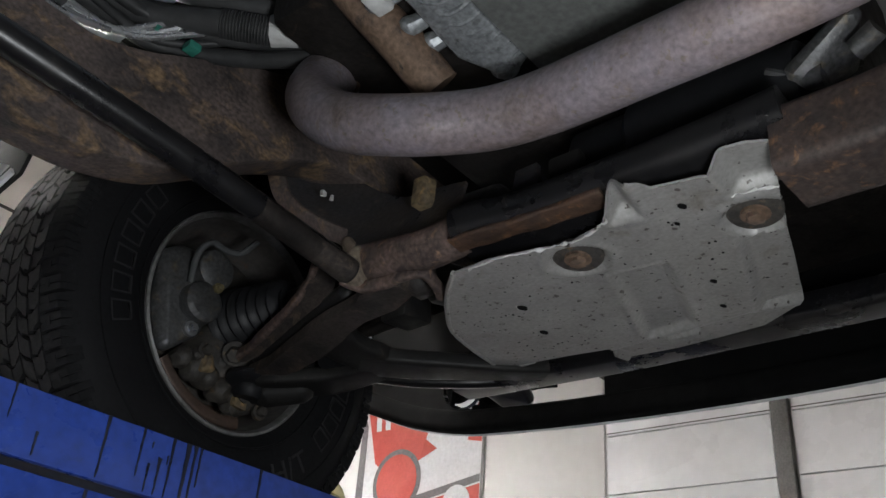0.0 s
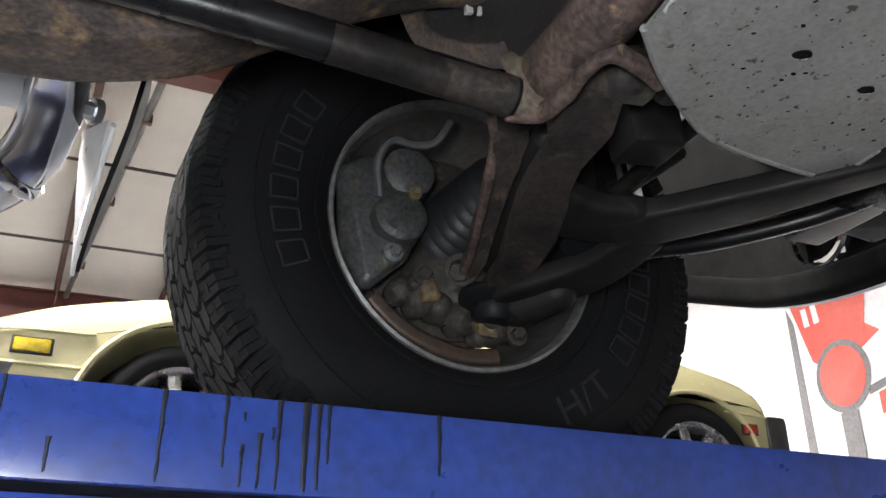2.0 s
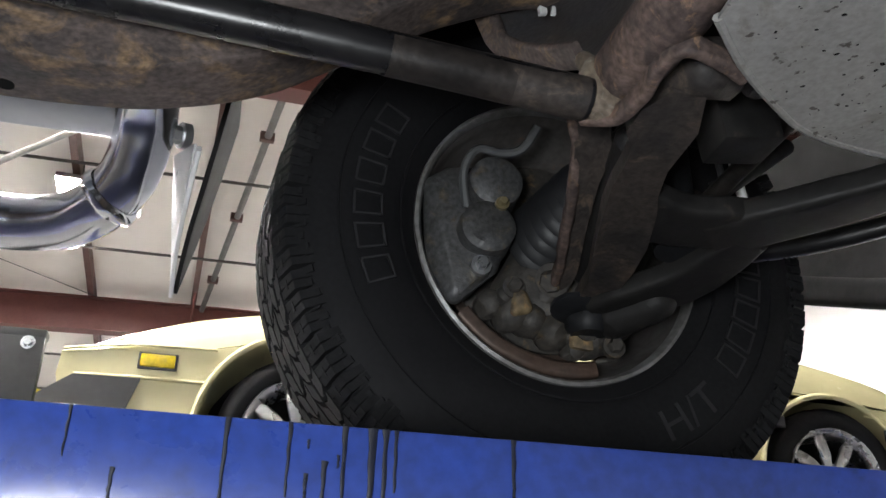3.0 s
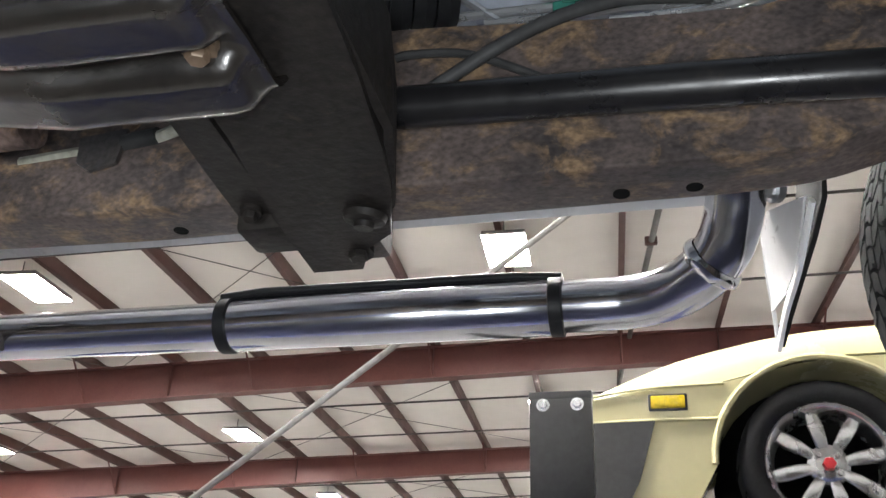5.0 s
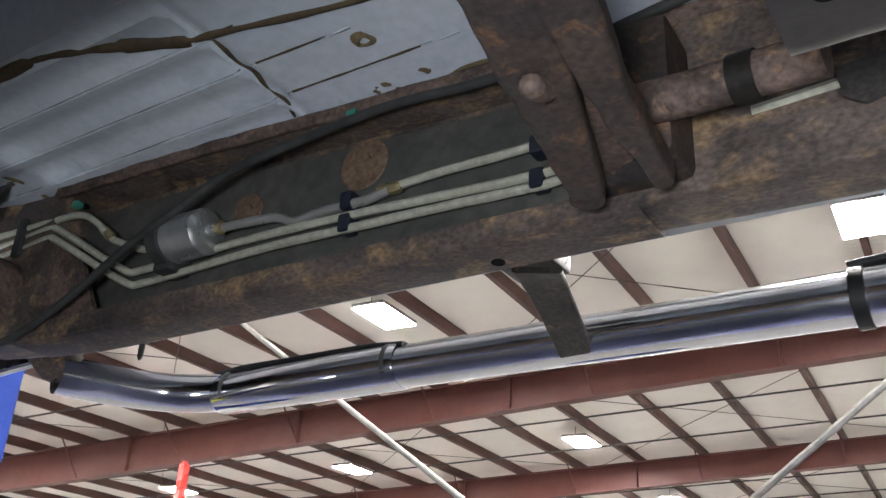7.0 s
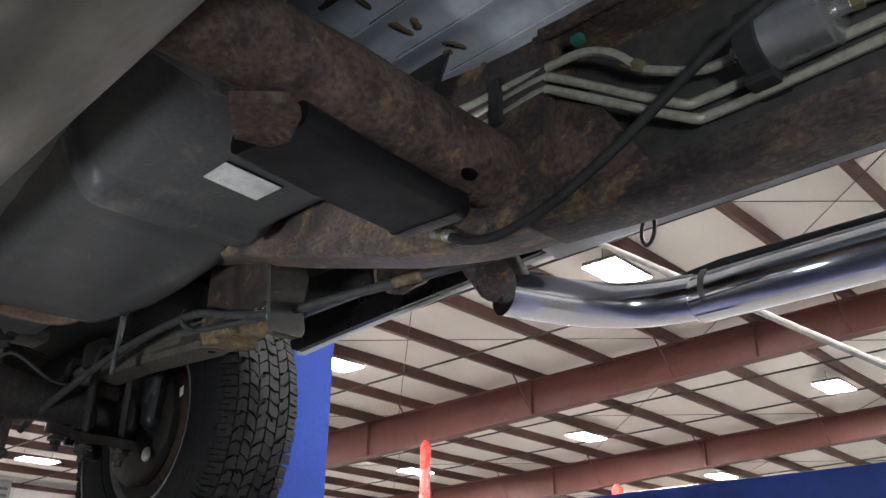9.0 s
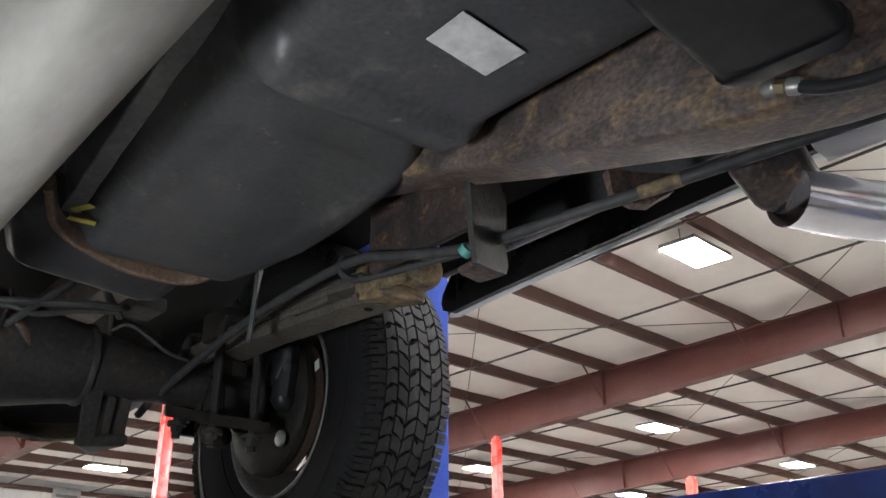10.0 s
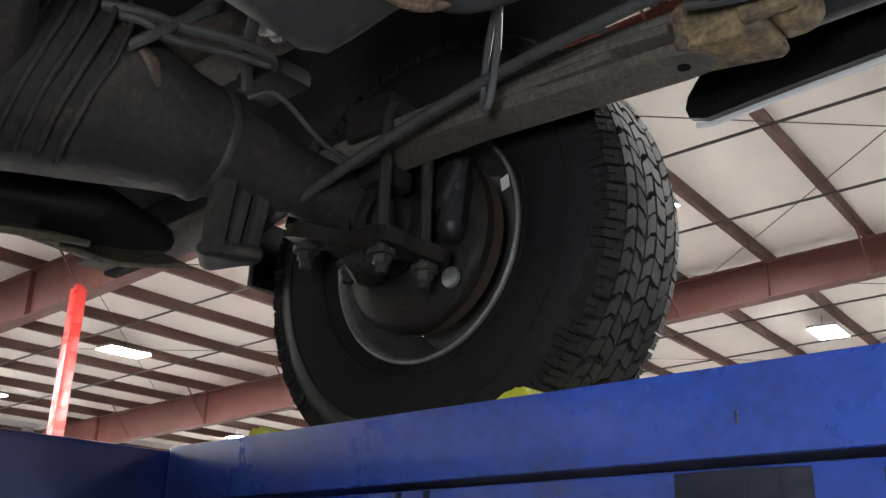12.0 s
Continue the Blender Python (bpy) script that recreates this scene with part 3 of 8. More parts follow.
def thicken(bm, t):
    """Gives a sheet a thickness along its normals."""
    bmesh.ops.recalc_face_normals(bm, faces=bm.faces)
    bmesh.ops.solidify(bm, geom=list(bm.faces), thickness=t)
    return bm


def hexbolt(at, axis, r, h, bm=None):
    at, axis = Vector(at), Vector(axis).normalized()
    own = sweep([at - axis * 0.004, at + axis * h * 0.25], circle(r * 1.5, 16))
    sweep([at + axis * h * 0.2, at + axis * h * 0.85, at + axis * h], circle(r, 6), own, scales=[1, 1, 0.82])
    return merge(own, bm)


def hull(balls, bm=None, sub=2, rough=0.0, seed=0):
    """A cast lump: the convex hull round balls (place, radius), a little uneven."""
    own = bmesh.new()
    for p, r in balls:
        ball = bmesh.new()
        bmesh.ops.create_icosphere(ball, subdivisions=sub, radius=r)
        bmesh.ops.translate(ball, vec=Vector(p), verts=ball.verts)
        merge(ball, own)
    out = bmesh.ops.convex_hull(own, input=own.verts)
    bmesh.ops.delete(own, geom=[v for v in own.verts if not v.link_faces], context="VERTS")
    if rough:
        for v in own.verts:
            v.co += Vector(noise.noise_vector(v.co * 40 + Vector((seed, 0, 0)))) * rough
    return merge(own, bm)


def uneven(bm, amount, scale=12.0):
    for v in bm.verts:
        v.co += Vector(noise.noise_vector(v.co * scale)) * amount
    return bm

# ---------- building ----------
BX = Matrix.Rotation(radians(YAW_B), 4, "Z")


def inb(bm):
    """Turns a mesh from the building's axes into the world's."""
    bmesh.ops.transform(bm, matrix=BX, verts=bm.verts)
    return bm


def roof_z(x):
    return 6.03 + 0.042 * (x + 4.0) if x < 2 else 6.282


X0, X1, Y0, Y1 = -24.5, 6.7, -5.5, 34.5
PITCH = 1.265
solid("floor", inb(box((X0, Y0, -0.15), (X1, Y1, 0.0))), "concrete", "grey stained concrete workshop floor", "floor", kind="structure")

bm = bmesh.new()
xs = np.arange(-5.46 - 15 * PITCH, X1 + PITCH, PITCH)
# roof insulation: blankets sagging a little between the purlins
grid = []
for y in np.linspace(Y0, Y1, 30):
    row = []
    for i, x in enumerate(xs):
        for k in range(4):
            f = k / 4
            xx = min(max(x + f * PITCH, X0), X1)
            row.append((xx, y, roof_z(xx) + 0.105 - 0.045 * math.sin(math.pi * f) - 0.012 * math.sin(y * 2.1 + i)))
    grid.append(row)
bm = sheet(grid)
thicken(bm, 0.04)
solid("ceiling", inb(bm), "roof", "cream quilted insulation under a metal roof", "ceiling", kind="structure")

Z_IN = [(-0.035, -0.10), (0.035, -0.10), (0.035, -0.088), (-0.02, -0.088), (-0.02, 0.088), (0.035, 0.088), (0.035, 0.10), (-0.035, 0.10)]
for x in xs:
    if X0 + 0.2 < x < X1 - 0.2:
        z = roof_z(x)
        solid("roof_purlin", inb(sweep([(x, Y0, z), (x, Y1, z)], [(a, b) for a, b in Z_IN], up=(0, 0, 1))), "browns", "dark red steel purlin under the roof insulation", "purlin", "roof purlins", "structure")


def rafter(y):
    """A tapered I-beam with stiffeners and flange braces."""
    def depth(x):
        return float(np.interp(x, [-24.5, -17.5, -13.5, -9, -4, 0, 7], [0.62, 0.66, 0.62, 0.53, 0.45, 0.42, 0.5]))
    ob = thing("roof_rafter", BX @ Vector((0, y, 5.6)), "dark red steel roof rafter with tapered web", "beam", "roof rafters", "structure")
    st = [-24.3, -21, -17.5, -13.5, -9, -4, 0, 3.5, 6.9]
    top = [(x, roof_z(x) - 0.11) for x in st]
    low = [(x, roof_z(x) - 0.11 - depth(x)) for x in st]
    web = plate([(x, y - 0.006, z) for x, z in low] + [(x, y - 0.006, z) for x, z in reversed(top)], 0.012)
    part("web", inb(web), "redsteel", ob)
    for nm, line in (("top_flange", top), ("bottom_flange", low)):
        part(nm, inb(sweep([(x, y, z) for x, z in line], [(-0.1, -0.008), (0.1, -0.008), (0.1, 0.008), (-0.1, 0.008)], up=(0, 0, 1))), "redsteel", ob)
    for i, x in enumerate(xs[1:-1]):
        if i % 3 == 1 and X0 < x < X1:
            part("stiffener", inb(box((x - 0.006, y - 0.09, roof_z(x) - 0.12 - depth(x)), (x + 0.006, y + 0.09, roof_z(x) - 0.12))), "redsteel", ob)
        if i % 2 == 0 and X0 < x < X1:
            z = roof_z(x) - 0.1
            for s in (-1, 1):
                part("flange_brace", inb(tube([(x, y + s * 0.55, z), (x, y + s * 0.05, z - depth(x) + 0.02)], 0.014, 6)), "redsteel", ob)
    return ob


RAFTERS = (-0.25, 5.6, 11.5, 17.35, 23.2, 29.05)
for y in RAFTERS:
    rafter(y)

# sprinkler pipes and bracing wires under the roof
for y in (1.5, 3.6, 7.6, 9.5, 13.5, 15.4, 19.3, 21.3, 25.2, 27.1):
    solid("roof_pipe", inb(tube([(X0 + 0.3, y, roof_z(X0) - 0.12), (X1 - 0.3, y, roof_z(X1) - 0.12)], 0.016, 6)), "thin", "thin dark pipe run under the purlins", "pipe", "roof pipes", "structure")
conduit = solid("roof_conduit", inb(tube([(0.20, 4.0, 6.05), (0.09, 5.75, 6.05), (-0.275, 11.4, 6.05), (-0.40, 13.5, 6.05)], 0.034, 12)), "grey", "grey steel conduit slung under the roof", "pipe", "", "structure")
for y in (4.9, 6.9, 8.6, 10.4):
    x = 0.09 - (y - 5.75) * 0.0646
    part("conduit_clamp", inb(box((x - 0.07, y - 0.03, 6.01), (x + 0.06, y + 0.03, 6.10), 0.01)), "browns", conduit, "red-brown conduit clamp")
for a, b in zip(RAFTERS[1:], RAFTERS[2:]):
    for x in (-16.5, -10.5, -4.5):
        for s in (1, -1):
            solid("bracing_wire", inb(tube([(x - 3 * s, a + 0.1, roof_z(x - 3 * s) - 0.14), (x + 3 * s, b - 0.1, roof_z(x + 3 * s) - 0.14)], 0.006, 5)), "thin", "thin steel bracing wire below the roof", "bracing", "roof bracing", "structure")


# ceiling lights
def ceiling_light(x, y, first=[]):
    z = roof_z(x) - 0.24
    if first:
        return copy_thing(first[0], Matrix.Translation(BX @ Vector((x, y, z))) @ BX)
    ob = thing("ceiling_light", (0, 0, 0), "bright white high-bay lamp hung under the roof", "ceiling light", "ceiling lights")
    part("housing", box((-0.225, -0.385, 0.0115), (0.225, 0.385, 0.05), 0.008), "grey", ob)
    # rims added to keep the diffuser's side light off the roof
    for x0, x1, y0, y1 in ((-0.225, -0.221, -0.385, 0.385), (0.221, 0.225, -0.385, 0.385), (-0.221, 0.221, -0.385, -0.381), (-0.221, 0.221, 0.381, 0.385)):
        part("rim", box((x0, y0, -0.004), (x1, y1, 0.0112)), "grey", ob)
    part("diffuser", box((-0.22, -0.38, -0.006), (0.22, 0.38, 0.010), 0.004), "lens", ob, "glowing white diffuser")
    for s in (-0.3, 0.3):
        part("hanger", tube([(0, s, 0.05), (0, s, 0.2)], 0.006, 6), "thin", ob)
    ob.matrix_basis = Matrix.Translation(BX @ Vector((x, y, z))) @ BX
    first.append(ob)
    return ob


for x in (-1.6, -6.95, -11.8, -16.4, -21.0, 3.4):
    for y in ((2.3,) if -2 < x < 0 or x < -10 else ()) + (8.35, 14.2 if x > -2 else 14.9, 20.6, 26.8):
        ceiling_light(x, y)

# walls
WT = 0.2
solid("wall_west", inb(box((X0 - WT, Y0, 0), (X0, Y1, 6.6))), "wall", "white insulated end wall of the workshop", "wall", kind="structure")
# unseen wall; its bay doors are added for the daylight lamps
south = thing("wall_south", BX @ Vector((-2.0, Y0, 0.0)), "unseen white side wall with two added bay doors", "wall", kind="structure")
for x0, x1, z0 in ((X0, -7.4, 0.0), (-2.3, -1.7, 0.0), (3.4, X1, 0.0)):
    part("wall_panel", inb(box((x0, Y0 - WT, z0), (x1, Y0, 3.599))), "wall", south)
part("lintel", inb(box((X0, Y0 - WT, 3.6), (X1, Y0, 6.6))), "wall", south)
solid("apron", inb(box((X0, Y0 - 30, -0.16), (X1, Y0 - 0.001, -0.01))), "concrete", "unseen grey concrete apron outside the added bay doors", "ground", kind="structure")
solid("wall_north", inb(box((X0, Y1, 0), (X1, Y1 + WT, 6.6))), "wall", "white workshop side wall", "wall", kind="structure")
solid("wall_east", inb(box((X1, Y0, 0), (X1 + WT, Y1, 6.6))), "wall", "white workshop end wall", "wall", kind="structure")

# ---------- four-post lift ----------
TOP = 1.838
lift = thing("four_post_lift", (-1.5, 0.6, 0.0), "blue four-post vehicle lift raised under the truck", "vehicle lift")


def runway(y0, s):
    deck = box((-4.155, min(y0 + s * 0.0125, y0 + s * 0.487), TOP - 0.014), (1.745, max(y0 + s * 0.0125, y0 + s * 0.487), TOP - 0.0005), 0.001)
    r = part("runway", deck, "deck", lift, "blue runway with an unseen, darkened deck")
    part("side_channel", box((-4.16, min(y0, y0 + s * 0.012), TOP - 0.073), (1.75, max(y0, y0 + s * 0.012), TOP), 0.003), "blue", r)
    part("lower_channel", box((-4.16, min(y0 + s * 0.02, y0 + s * 0.10), TOP - 0.155), (1.75, max(y0 + s * 0.02, y0 + s * 0.10), TOP - 0.078), 0.004), "blue", r)
    part("outer_channel", box((-4.16, min(y0 + s * 0.488, y0 + s * 0.5), TOP - 0.155), (1.75, max(y0 + s * 0.488, y0 + s * 0.5), TOP - 0.002), 0.003), "blue", r)
    return r


left = runway(0.374, 1)
runway(-0.86, -1)
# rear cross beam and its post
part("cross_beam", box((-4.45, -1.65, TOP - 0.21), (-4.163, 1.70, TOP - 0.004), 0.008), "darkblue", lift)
# column wears the lift's blue, dimmed in its colour against the lamps
post = part("column", box((-4.95, 1.42, 0.0), (-4.55, 1.47, 3.6), 0.006), "blue_dimmed", lift, "blue painted steel lift column")
part("column_side", box((-4.95, 1.47, 0.0), (-4.90, 1.70, 3.6), 0.006), "blue_dimmed", post)
part("column_side", box((-4.60, 1.47, 0.0), (-4.55, 1.70, 3.6), 0.006), "blue_dimmed", post)

part("column_foot", box((-5.0, 1.36, 0.0), (-4.50, 1.76, 0.02), 0.004), "blue_dimmed", post)
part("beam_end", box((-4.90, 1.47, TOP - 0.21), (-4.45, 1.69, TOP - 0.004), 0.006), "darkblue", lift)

# bracing cables from the column tops
part("brace_cable", tube([(-1.92, 1.46, 1.86), (0.62, 1.44, 3.75)], 0.0075, 8), "cable", lift, "pale steel bracing cable")
part("brace_cable", tube([(-1.92, 1.43, 1.84), (-4.72, 1.46, 3.8)], 0.0075, 8), "cable", lift, "pale steel bracing cable")
part("cable_anchor", box((-2.05, 1.40, 1.70), (-1.80, 1.50, 1.88), 0.01), "darkblue", lift)
# small writing on the column becomes plain bars
for k in range(3):
    part("sign_bar", box((-4.5485, 1.61, 3.27 - 0.06 * k), (-4.5465, 1.69, 3.295 - 0.06 * k)), "sticker", lift)
# dried oil drips down the inner side of the runway
random.seed(3)


def drip(x, z0, z1, w, y=0.3725):
    pts = [(x + 0.0003 * math.sin(2 * k + x * 90), y, z0 + (z1 - z0) * k / 8) for k in range(9)]
    part("oil_drip", sweep(pts, rounded(w * 0.75, 0.0012, 0.0005, 2), up=(0, 1, 0), scales=[((1.25, 1.0, 0.8, 0.85, 0.7, 0.75, 0.6, 0.7, 0.35)[k] * random.uniform(0.8, 1.2), 1) for k in range(9)]), "oil", left)


for x, z1, w in ((-0.405, 1.768, 0.005), (-0.359, 1.782, 0.004), (-0.318, 1.768, 0.005), (-0.297, 1.768, 0.008), (-0.287, 1.77, 0.006), (-0.279, 1.79, 0.004), (-0.186, 1.787, 0.005), (-0.515, 1.80, 0.003)):
    drip(x, TOP - 0.001, z1, w)
for x, z0, z1, w in ((-0.345, 1.80, 1.768, 0.004), (-0.332, 1.81, 1.768, 0.005), (-0.322, 1.815, 1.805, 0.003), (-0.48, 1.795, 1.77, 0.004), (-0.345, 1.825, 1.818, 0.003), (-3.35, 1.80, 1.79, 0.004)):
    drip(x, z0, z1, w)
for x, z1, w in ((-0.30, 1.70, 0.008), (-0.285, 1.69, 0.006), (-0.33, 1.71, 0.005), (-0.40, 1.70, 0.005), (-3.70, 1.69, 0.012), (-3.74, 1.70, 0.01)):
    drip(x, TOP - 0.08, z1, w, 0.3925)
for x0, x1, z0, z1 in ((-3.36, -3.30, 1.70, 1.757), (-3.42, -3.36, 1.72, 1.757), (-3.25, -3.21, 1.735, 1.75)):
    part("oil_stain", uneven(box((x0, 0.391, z0), (x1, 0.3925, z1), 0.0), 0.008, 60), "oil", left)
part("wheel_stop", uneven(box((0.38, 0.40, TOP), (0.44, 0.46, TOP + 0.03), 0.004), 0.001), "black", left)
part("stop_hinge", tube([(0.345, 0.40, TOP + 0.012), (0.48, 0.40, TOP + 0.012)], 0.012, 10), "black", left)


def chock(x, s):
    """Bright folded wheel chock."""
    ob = thing("wheel_chock", (x, 0.75, TOP), "lime yellow wheel chock against the rear tyre", "wheel chock", "wheel chocks")
    wedge = bmesh.new()
    sect = [(0.0, 0.0), (0.16, 0.0), (0.15, 0.03), (0.115, 0.068), (0.085, 0.064), (0.01, 0.02)]
    ends = [[wedge.verts.new((x + s * u, y, TOP + v)) for u, v in sect] for y in (0.60, 0.84)]
    wedge.faces.new(ends[0])
    wedge.faces.new(ends[1])
    for k in range(6):
        wedge.faces.new((ends[0][k], ends[0][(k + 1) % 6], ends[1][(k + 1) % 6], ends[1][k]))
    part("chock_body", bevelled(wedge, 0.004), "yellow", ob)
    part("grip_bar", tube([(x + s * 0.10, 0.605, TOP + 0.064), (x + s * 0.10, 0.835, TOP + 0.064)], 0.006, 8), "yellow", ob)
    return ob


chock(-3.845, 1)
chock(-4.17, -1)

# ---------- truck: frame and body ----------
truck = thing("pickup_truck", (-2.0, 0.0, TOP), "white pickup truck with a rusty underside, raised on the lift", "truck")
WZ = TOP + 0.386      # wheel centre

# bottom edge of the rail: place along the truck, height, depth of the section
RAIL = [(0.95, 2.32, 0.11), (0.3, 2.33, 0.11), (0.0, 2.345, 0.11), (-0.15, 2.335, 0.13), (-0.27, 2.282, 0.145), (-0.345, 2.232, 0.155), (-0.39, 2.202, 0.160), (-0.445, 2.165, 0.165), (-0.50, 2.143, 0.165), (-0.56, 2.133, 0.160), (-0.70, 2.130, 0.170), (-0.9, 2.130, 0.188), (-1.2, 2.131, 0.205), (-1.5, 2.132, 0.215), (-1.85, 2.134, 0.234), (-2.1, 2.134, 0.252), (-2.3, 2.136, 0.256), (-2.5, 2.150, 0.250), (-2.64, 2.176, 0.245), (-2.89, 2.246, 0.212), (-3.13, 2.322, 0.182), (-3.4, 2.39, 0.17), (-3.8, 2.46, 0.16), (-4.3, 2.47, 0.15), (-5.2, 2.44, 0.15)]


def rail_at(x):
    """Height of the rail's bottom and its depth at a place along the truck."""
    at = [-r[0] for r in RAIL]
    return float(np.interp(-x, at, [r[1] for r in RAIL])), float(np.interp(-x, at, [r[2] for r in RAIL]))


def rail_run(x0, x1, y, section, step=0.06):
    n = max(3, int(abs(x1 - x0) / step))
    line = []
    for x in np.linspace(x0, x1, n):
        z, h = rail_at(x)
        line.append((float(x), z, h))
    return sweep([(x, y, z + h / 2) for x, z, h in line], section, up=(0, 0, 1), scales=[(1, h) for x, z, h in line])


def rail(y, s, name):
    """Frame rail: a boxed front, an open channel in the middle whose web carries the lines, a boxed rear."""
    boxed = rounded(0.072, 1.0, 0.018, 4)
    p = smooth_path([(x, y, z + h / 2) for x, z, h in RAIL[:14] if x > -1.46] + [(-1.46, y, 2.132 + 0.112)], 5)
    ob = part(name, uneven(sweep(p, boxed, up=(0, 0, 1), scales=[(1, rail_at(q.x)[1]) for q in p]), 0.0012, 9), "frame", truck, "boxed steel frame rail, brown with surface rust")
    part("rear_box", uneven(rail_run(-2.40, -5.2, y, boxed), 0.0012, 9), "frame", ob)
    channel = [(-0.0365, -0.484), (-0.0325, -0.5), (0.029, -0.5), (0.035, -0.482), (0.0355, -0.372), (0.028, -0.366), (0.0275, -0.468), (-0.0285, -0.468), (-0.0285, 0.468), (0.035, 0.468), (0.035, 0.5), (-0.0365, 0.5)]
    part("rear_channel", uneven(rail_run(-1.44, -2.42, y, [(u * s, v) for u, v in channel]), 0.0008, 14), "frame", ob)
    return ob


rail_l = rail(0.416, 1, "frame_rail")
rail(-0.54, -1, "frame_rail")
for x in (-0.633, -0.699, -1.15, -1.62):
    part("rail_hole", lathe([(0.0, 0.0), (0.0075, 0.0), (0.008, 0.003), (0.0, 0.003)], (x, 0.428, rail_at(x)[0] + 0.0015), (0.0, -0.05, -1), 14), "hole", rail_l)
part("rail_web", uneven(rail_run(-1.47, -2.40, 0.4435, rounded(0.004, 0.86, 0.001, 1)), 0.0006, 14), "web", rail_l, "dark grey painted web of the frame rail")
part("rail_top_edge", uneven(sweep([(x, 0.381, sum(rail_at(x)) - 0.004) for x in np.linspace(-1.30, -2.40, 30)], rounded(0.010, 0.018, 0.004), up=(0, 0, 1)), 0.0025, 26), "rust", rail_l, "flaking rusted top edge of the rail")
for x, z, r in ((-1.830, 2.319, 0.036), (-2.03, 2.30, 0.026), (-1.2, 2.24, 0.012), (-1.13, 2.235, 0.012)):
    part("rusted_boss", lathe([(0.0, 0.006), (r * 0.35, 0.006), (r * 0.4, 0.002), (r, 0.002), (r * 1.05, 0.0), (0, 0)], (x, 0.4405 if x < -1.5 else 0.380, z), (0, -1, 0), 20), "rustpipe", rail_l)

# floor pan: pressed sheet with narrow grooves, a cross seam and lumps of sealer
GROOVES = (-0.42, -0.345, -0.27, 0.27, 0.345, 0.42)
ys = sorted({round(v, 4) for v in [*np.linspace(-0.72, 0.72, 90)] + [g + d for g in GROOVES for d in (-0.014, -0.005, -0.003, 0.0, 0.003, 0.005, 0.014)]})
rows = []
for x in np.concatenate([np.linspace(-2.75, -2.0, 26), [-1.992, -1.985, -1.98, -1.975, -1.97, -1.963], np.linspace(-1.95, -0.45, 40)]):
    row = []
    for y in ys:
        groove = 0.0
        for g in GROOVES:
            d = abs(y - g)
            reach = -2.62 < x < (-1.985 if abs(g) < 0.3 else -1.86 if abs(g) < 0.4 else -1.74)
            if reach and not -1.99 < x < -1.962:
                groove = max(groove, 0.022 * max(0.0, 1 - d / 0.0045))
        wave = 0.0045 * math.cos((abs(y) - 0.31) / 0.075 * 2 * math.pi) if x < -1.985 and 0.2 < abs(y) < 0.47 else 0.0
        lip = 0.004 if -1.984 < x < -1.968 else 0.0
        tun = 0.085 * max(0.0, min(1.0, (0.16 - abs(y)) / 0.05))
        row.append((x, y, 2.464 + groove + wave + lip + tun + 0.0025 * noise.noise(Vector((x * 4, y * 4, 1.0)))))
    rows.append(row)
pan = part("floor_pan", thicken(sheet(rows), 0.004), "floorpan", truck, "blue-grey ribbed steel floor pan with brown sealer", smooth=30)
random.seed(4)
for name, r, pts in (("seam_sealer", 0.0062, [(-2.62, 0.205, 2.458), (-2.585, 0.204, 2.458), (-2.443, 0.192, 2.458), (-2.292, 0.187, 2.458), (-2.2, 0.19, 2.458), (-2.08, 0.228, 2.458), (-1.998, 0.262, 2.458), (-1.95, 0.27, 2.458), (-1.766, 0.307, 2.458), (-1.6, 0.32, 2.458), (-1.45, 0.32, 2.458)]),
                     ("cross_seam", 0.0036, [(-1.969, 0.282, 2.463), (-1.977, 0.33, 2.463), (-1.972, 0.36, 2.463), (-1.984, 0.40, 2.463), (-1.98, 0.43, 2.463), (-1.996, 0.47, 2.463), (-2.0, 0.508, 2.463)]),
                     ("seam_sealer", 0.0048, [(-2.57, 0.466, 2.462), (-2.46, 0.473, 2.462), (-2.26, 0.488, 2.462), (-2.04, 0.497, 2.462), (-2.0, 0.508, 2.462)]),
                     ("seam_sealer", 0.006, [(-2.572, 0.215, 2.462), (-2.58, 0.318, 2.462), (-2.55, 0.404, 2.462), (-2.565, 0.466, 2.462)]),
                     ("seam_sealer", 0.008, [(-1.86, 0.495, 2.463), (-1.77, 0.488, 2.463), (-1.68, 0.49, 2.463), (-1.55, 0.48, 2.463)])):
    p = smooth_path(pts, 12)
    part(name, sweep(p, [(u * 1.25, v * 0.55) for u, v in circle(r, 8)], up=(0, 0, 1), scales=[0.62 + 0.9 * abs(noise.noise(q * 15)) + (0.7 if noise.noise(q * 7) > 0.2 else 0) for q in p]), "seam_shade" if name == "cross_seam" or pts[0][1] < 0.21 else "sealer", pan)
for k in range(26):
    # crumbs of rust that break out beside the seams
    x, y = ((random.uniform(-2.6, -2.05), 0.49 + random.uniform(-0.02, 0.008)) if k % 3 == 0 else (random.uniform(-1.86, -1.66), 0.488 + random.uniform(-0.024, 0.012)) if k % 3 == 1 else (random.uniform(-2.60, -2.53), random.uniform(0.2, 0.46)))
    r = random.uniform(0.006, 0.014)
    part("rust_crumb", uneven(lathe([(0.0, 0.0035), (r * 0.6, 0.003), (r, 0.0), (0, 0)], (x, y, 2.4635), (0, 0, -1), 9), 0.003, 90), "sealer", pan)
for x, y, r in ((-1.795, 0.374, 0.022), (-1.55, 0.30, 0.016), (-2.35, 0.12, 0.02)):
    part("rust_patch", uneven(lathe([(0.0, 0.002), (r * 0.3, 0.002), (r * 0.38, 0.007), (r * 0.55, 0.006), (r * 0.7, 0.003), (r, 0.0), (0, 0)], (x, y, 2.4625), (0, 0, -1), 18), 0.003, 60), "sealer", pan, "brown rust ring round a bolt")
